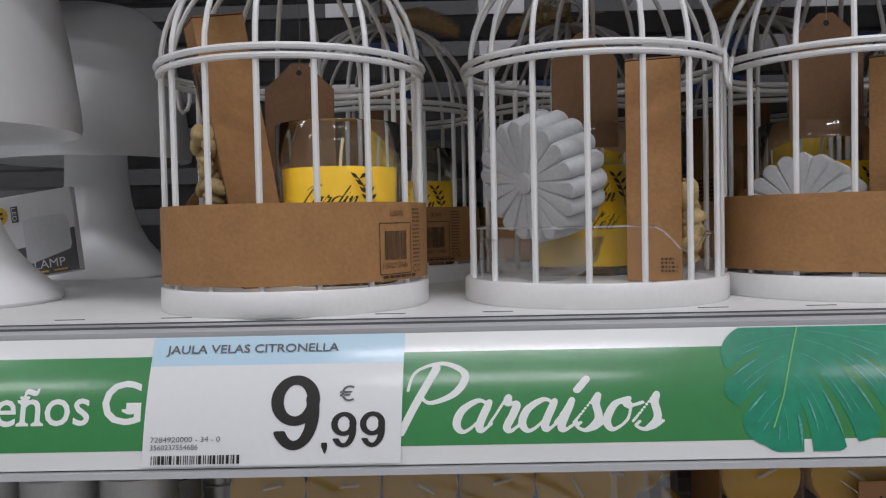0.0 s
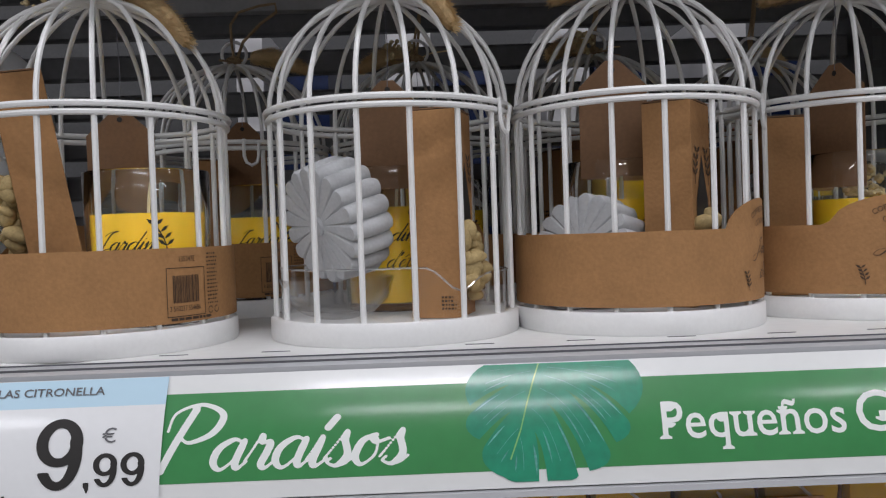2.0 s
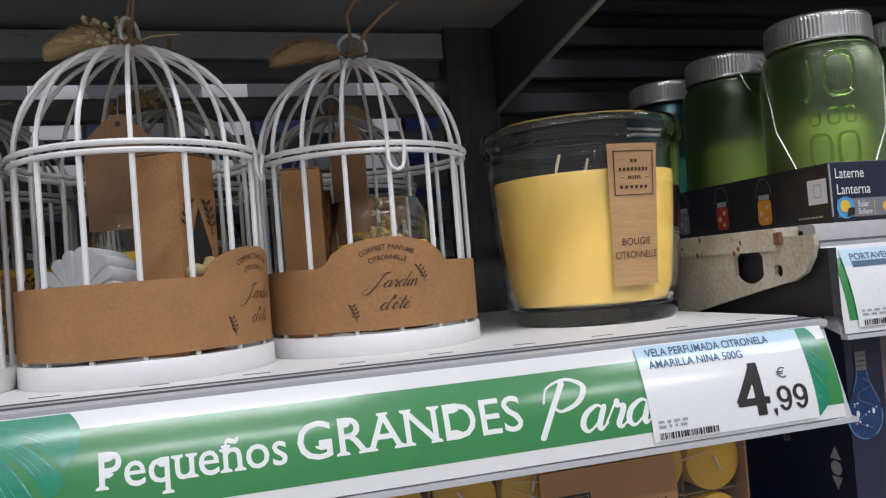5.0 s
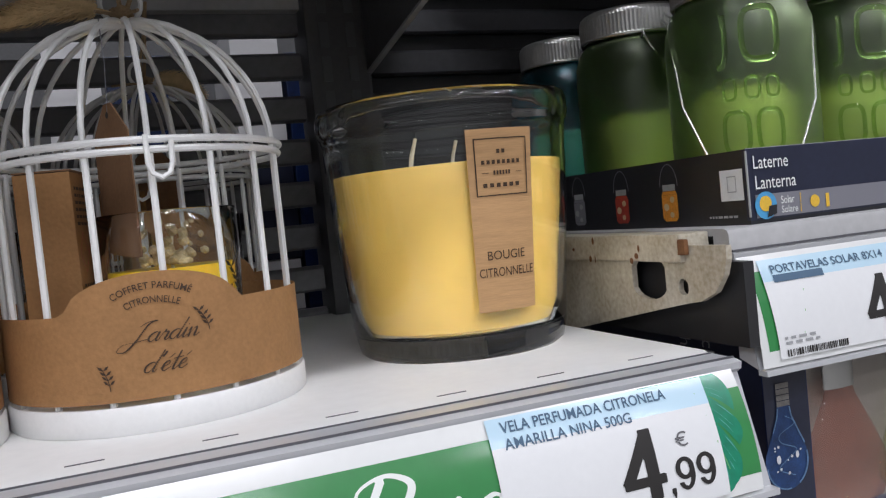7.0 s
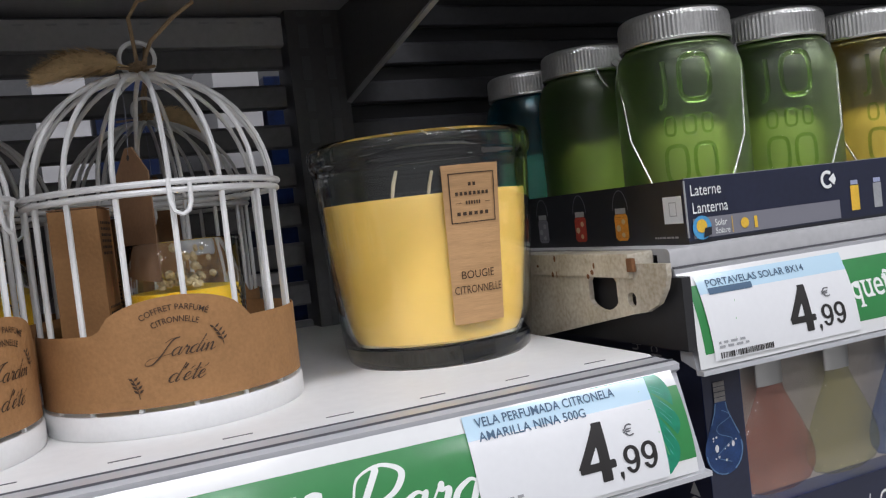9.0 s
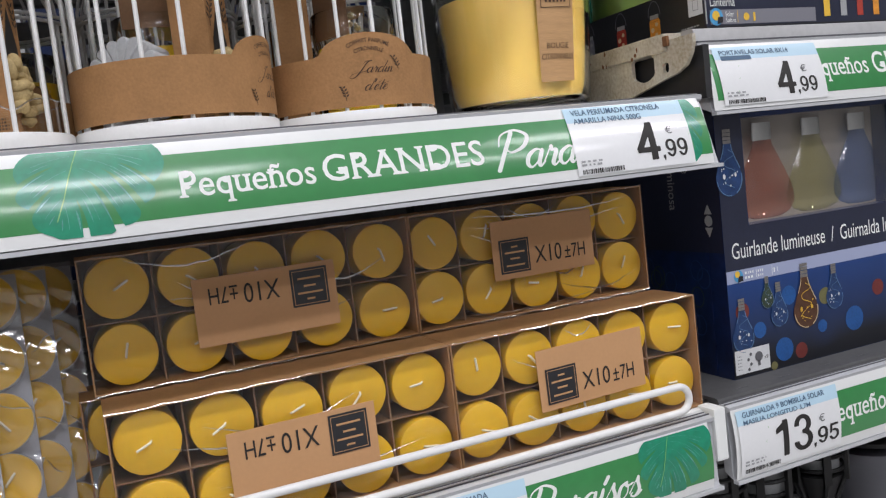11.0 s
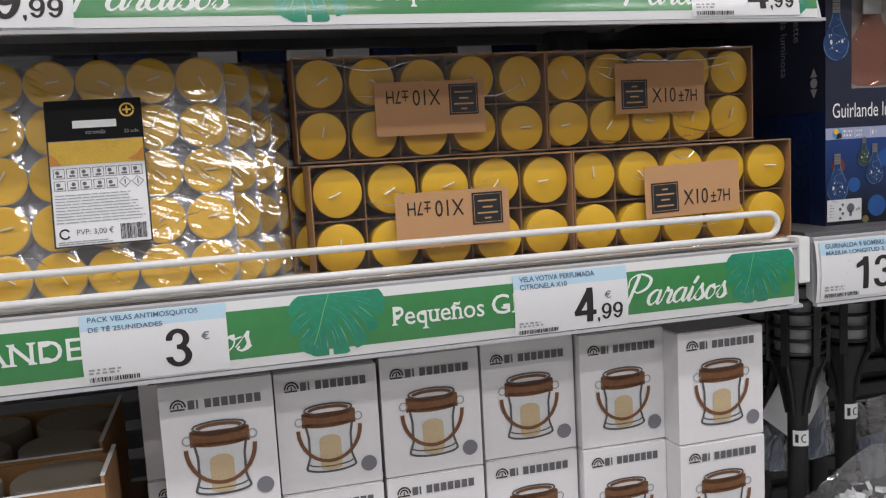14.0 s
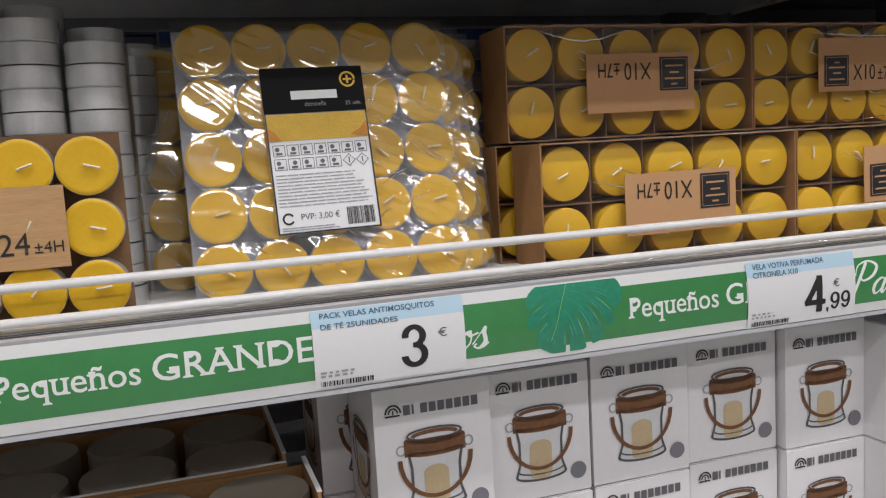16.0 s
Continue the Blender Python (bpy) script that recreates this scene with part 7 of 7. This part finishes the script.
printed("icon_marks", merged(disc(0.029, 0.017, 0.0045), rect(0.0275, 0.0085, 0.0305, 0.0135), *[disc(0.0165 + 0.003 * (k % 2), 0.007 + k * 0.0045, 0.0016, None, 8) for k in range(4)], bars(0.004, 0.007, 0.010, 0.022, 5, 2, 0.3), fitted(text2d("x9"), 0.0352, 0.0135, 0.005, 0.0035)), INK_GREY, gb, fr4)
sp = lambda u, v: (-0.0005, u, v)
printed("side_navy_panel", rect(0.0, 0.115, GD, GH), CARTON_NAVY, gb, sp)
sp2 = lambda u, v: (-0.0009, u, v)
for words, u0, length in (("Lichterkette", 0.046, 0.066), ("Ghirlanda luminosa", 0.0665, 0.100)):
    v_t, f_t = fitted(text2d(words), 0, 0, length, 0.0105)
    printed("side_lettering", ([(u0 - v, 0.254 - u) for u, v in v_t], f_t), INK_FAINT, gb, sp2)
printed("side_logo", merged(poly((0.0105, 0.150), (0.0205, 0.150), (0.0155, 0.159)), poly((0.0105, 0.138), (0.0205, 0.138), (0.0155, 0.129)), disc(0.0155, 0.144, 0.005)), INK_FAINT, gb, sp2)
for k in range(11):
    rnd = random.Random(k)
    printed("side_bulb_picture", arc2d(rnd.uniform(0.015, 0.11), rnd.uniform(0.04, 0.10), 0.008, 0.0095, 0, 360, 0.0012), BULB_BLUE if k % 3 else BULB_GREEN, gb, sp2)
ob = part("window_film", box(0.031, 0.219, 0.001, 0.0016, 0.1365, 0.232), WINDOW_FILM, gb, "clear window film")
ob.visible_shadow = False
part("inner_tray", box(0.031, 0.219, 0.0182, 0.0200, 0.1365, 0.232), TRAY_BEIGE, gb, "grey beige inner tray")
for u, tint in ((0.064, TINT_RED), (0.126, TINT_YELLOW), (0.187, TINT_BLUE)):
    bulb = part("glass_bulb", lathe([(0, 0.0), (0.017, 0.001), (0.029, 0.005), (0.0350, 0.013), (0.0355, 0.021), (0.0320, 0.032), (0.0260, 0.044), (0.0190, 0.056), (0.0125, 0.067), (0.0102, 0.074)], 12), tint, gb, "faceted tinted glass bulb")
    bulb.location = (u, 0.0098, 0.1385)
    bulb.scale = (1.0, 0.225, 1.0)
    bulb.visible_shadow = False
    cap = part("bulb_cap", lathe([(0.0112, 0.072), (0.0118, 0.074), (0.0112, 0.076), (0.0118, 0.078), (0.0112, 0.080), (0.0118, 0.082), (0.0112, 0.088), (0, 0.088)], 24), LID, bulb, "grey screw cap", True)


# ---- garden torches and bagged parts under the next bay ----
def torch(x, y, z_top, turn, mark=0.18):
    t = thing("garden_torch", "black plastic garden torch with a slatted head", "garden torch", (x, y, 0.30), turn, group="garden torches")
    zt = z_top - 0.30
    part("stem", lathe([(0, 0), (0.006, 0.0), (0.0115, 0.02), (0.0105, zt - 0.150), (0.013, zt - 0.132), (0.020, zt - 0.108), (0.0265, zt - 0.092), (0.024, zt - 0.09), (0, zt - 0.10)], 24), BLACK_PLASTIC, t, "tapered black stem", True)
    for i in range(6):
        z = zt - 0.085 + i * 0.0145
        r = 0.0265 + 0.0012 * i
        part("slat_ring", tube([(r * math.cos(math.tau * k / 28), r * math.sin(math.tau * k / 28), z) for k in range(28)], 0.0021, 6, True), BLACK_PLASTIC, t, smooth=True)
    for k in range(6):
        a = math.tau * k / 6 + 0.5
        c, s = math.cos(a), math.sin(a)
        part("rib", box(-0.0022, 0.0022, -0.004, 0.004, -0.098, 0.004, 0.0008, m=pose(0.0295 * c, 0.0295 * s, zt, 0, 0, math.degrees(a))), BLACK_PLASTIC, t)
        part("rib", tube([(0.010 * c, 0.010 * s, zt - 0.155), (0.016 * c, 0.016 * s, zt - 0.125), (0.028 * c, 0.028 * s, zt - 0.093)], 0.0026, 6), BLACK_PLASTIC, t)
    part("diffuser", lathe([(0.0225, zt - 0.088), (0.0245, zt), (0.021, zt + 0.006), (0, zt + 0.007)], 28), GLASS_PRINT, t, "pale grey inner diffuser", True)
    f = on_round(0.0118, 0.0006, -20)
    printed("paper_sticker", rect(-0.0085, zt - mark - 0.0085, 0.0085, zt - mark + 0.0085, 5, 1), PAPER, t, f, "white sticker")
    printed("sticker_mark", merged(rect(-0.006, zt - mark - 0.0045, -0.003, zt - mark + 0.0045), arc2d(0.003, zt - mark, 0.003, 0.004, 60, 300, 0.0012)), INK, t, on_round(0.0118, 0.001, -20))


for k, (tx, ty, tz) in enumerate(((0.642, 0.430, 0.953), (0.716, 0.445, 0.956), (0.800, 0.452, 0.957), (0.680, 0.545, 0.92), (0.770, 0.555, 0.92))):
    torch(tx, ty, tz, k * 17, (0.180, 0.168, 0.166, 0.19, 0.175)[k])
single("floor_plinth", box(0.60, 1.9, 0.36, BACK, 0.0, 0.30, 0.002), BLACK_STEEL, "dark steel plinth shelf under the torches", "plinth", kind="structure")


def crumpled_bag(x, y, z, w, h, d, seed, label, inner):
    b = thing("plastic_bag", label, "plastic bag", (x, y, z), random.Random(seed).uniform(-20, 20), group="clear bags of parts")
    bm = bmesh.new()
    n, k = 26, 20
    grid = []
    for j in range(k + 1):
        row = []
        t = j / k
        wid = w * (1 - 0.75 * t ** 2.2)
        dep = d * (1 - 0.95 * t)
        for i in range(n):
            a = math.tau * i / n
            q = noise.noise(Vector((math.cos(a) * 2 + seed, math.sin(a) * 2, t * 5)))
            row.append(bm.verts.new((wid / 2 * math.cos(a) * (1 + 0.22 * q) + 0.02 * t * t, dep / 2 * math.sin(a) * (1 + 0.35 * q), h * t)))
        grid.append(row)
    for j in range(k):
        for i in range(n):
            bm.faces.new((grid[j][i], grid[j][(i + 1) % n], grid[j + 1][(i + 1) % n], grid[j + 1][i]))
    ob = part("bag_film", bm, BAG, b, "crinkled clear film", True)
    ob.visible_shadow = False
    bm = bmesh.new()
    rnd = random.Random(seed)
    for i in range(60):
        m = pose(rnd.uniform(-w, w) * 0.40, rnd.uniform(-d, d) * 0.28, 0.004 + abs(rnd.gauss(0, h * 0.20)), rnd.uniform(0, 180), rnd.uniform(0, 180), rnd.uniform(0, 180))
        a, c = rnd.uniform(0.004, 0.009), rnd.uniform(0.002, 0.005)
        v = [bm.verts.new(m @ Vector(p)) for p in ((-a, -c, 0), (0, -c * 1.2, a * 0.5), (a, -c, -a * 0.2), (a, c, 0.1 * a), (0, c, a * 0.35), (-a, c * 0.8, -0.1 * a))]
        bm.faces.new((v[0], v[1], v[4], v[5]))
        bm.faces.new((v[1], v[2], v[3], v[4]))
    part("bag_contents", bm, inner, b, "pale folded parts")
    return b


ledge = single("wire_ledge", box(0.60, 1.2, 0.375, 0.412, 0.672, 0.680, 0.001), DARK_METAL, "dark steel ledge under the bagged parts", "ledge", kind="structure")
crumpled_bag(0.705, 0.394, 0.680, 0.15, 0.085, 0.03, 3, "clear plastic bag of white parts", GLASS_PRINT_PALE)
crumpled_bag(0.768, 0.394, 0.680, 0.08, 0.112, 0.03, 7, "clear plastic bag gathered at the top", GLASS_PRINT_PALE)


def hang_card(m, w, h, label, dark):
    c = thing("product_card", label, "package card", m=m, group="cards between the torches")
    part("card", box(-w / 2, w / 2, 0, 0.0012, 0, h, 0.0004), GLASS_PRINT_PALE, c)
    printed("picture", disc(w * 0.05, h * 0.52, w * 0.2, h * 0.16), GREY_PRINT, c, on_front(0))
    printed("hole", disc(0, h * 0.92, 0.003), INK, c, on_front(0))


hang_card(pose(0.648, 0.468, 0.765, 0, 38, 6), 0.068, 0.075, "grey product card tilted between the torches", True)
hang_card(pose(0.832, 0.390, 0.700, 0, -38, 8), 0.028, 0.105, "white product card leaning on a bag", True)


def flat_pouch(x, y, z, w, h, rz, lean):
    """A flat clear header pouch with a pale insert, standing between the torches."""
    p = thing("clear_pouch", "flat clear plastic pouch with a blue-grey insert", "plastic pouch", m=pose(x, y, z, lean, 0, rz), group="clear pouches between the torches")
    bm = bmesh.new()
    n = 10
    for sgn in (-1, 1):
        grid = [[bm.verts.new((w * (i / n - 0.5), sgn * 0.004 * math.sin(math.pi * i / n) * math.sin(math.pi * min(1.0, j / n * 1.1)) + 0.0025 * noise.noise(Vector((i * 0.6, j * 0.5, x * 50))), h * j / n)) for i in range(n + 1)] for j in range(n + 1)]
        for j in range(n):
            for i in range(n):
                bm.faces.new((grid[j][i], grid[j][i + 1], grid[j + 1][i + 1], grid[j + 1][i]))
    ob = part("pouch_film", bm, BAG, p, "crinkled clear film", True)
    ob.visible_shadow = False
    part("insert", box(-w * 0.42, w * 0.30, -0.0006, 0.0006, 0.002, h * 0.55), INSERT, p, "blue-grey folded insert")


flat_pouch(0.790, 0.480, 0.680, 0.055, 0.098, 8, -6)
flat_pouch(0.665, 0.505, 0.700, 0.050, 0.100, -20, -10)
flat_pouch(0.745, 0.520, 0.700, 0.050, 0.120, 12, -8)
gl = thing("garden_lamp", "pale grey tapered garden lamp head with a black lid", "garden lamp", (1.012, 0.56, 0.30))
part("lamp_shade", lathe([(0, 0.395), (0.026, 0.396), (0.031, 0.402), (0.0505, 0.512), (0.0505, 0.515), (0, 0.515)], 40), GREY_PRINT, gl, "pale grey tapered shade", True)
part("lid", lathe([(0.02, 0.516), (0.060, 0.528), (0.062, 0.534), (0.05, 0.546), (0.03, 0.565), (0, 0.568)], 40), BLACK_PLASTIC, gl, "wide black lid", True)
part("stem", lathe([(0, 0), (0.011, 0), (0.011, 0.395), (0, 0.396)], 20), BLACK_PLASTIC, gl, "black stem", True)
# Added board that stops light coming through the next bay's slat gaps.
single("light_block_next_bay", box(0.568, 1.9, BACK + 0.016, BACK + 0.022, 0.30, 1.85), BLACK_STEEL, "dark board added to block light through the next bay's slats", "back board", kind="structure")

# ---- goods seen through the slatted back, on the far side ----
single("far_shelf", box(-1.4, 1.9, 1.15, 1.55, 1.02, 1.05), DARK_METAL, "dark shelf on the far side of the panel", "shelf", kind="structure")
single("far_back_board", box(-1.6, 2.2, 1.56, 1.58, 0.3, 2.2), DARK_METAL, "dark board behind the far goods", "board", kind="structure")
FAR = []
for k in range(4):
    fx = k * 0.2335 - 0.1585
    FAR += [(fx, 0.072, 0.0, 0.17, CARTON_NAVY), (fx, 0.066, 0.172, 0.07, CARTON_WHITE if k else CARTON_NAVY), (fx, 0.072, 0.244, 0.145, CARTON_NAVY), (fx, 0.066 if k else 0.04, 0.391, 0.18, CARTON_WHITE)]
    FAR += [(fx + 0.077, 0.075, 0.0, 0.53, CARTON_BLUE), (fx + 0.153, 0.07, 0.0, 0.24, CARTON_WHITE if k == 1 else CARTON_BLACK), (fx + 0.153, 0.07, 0.242, 0.158, CARTON_BLACK)]
for fx, fw, fz, fh, fm in FAR:
    single("far_carton", box(-fw / 2, fw / 2, 0, 0.2, 0, fh, 0.002), fm, "carton standing on the far shelf", "carton", "far cartons", m=pose(fx, 1.2, 1.05 + fz))
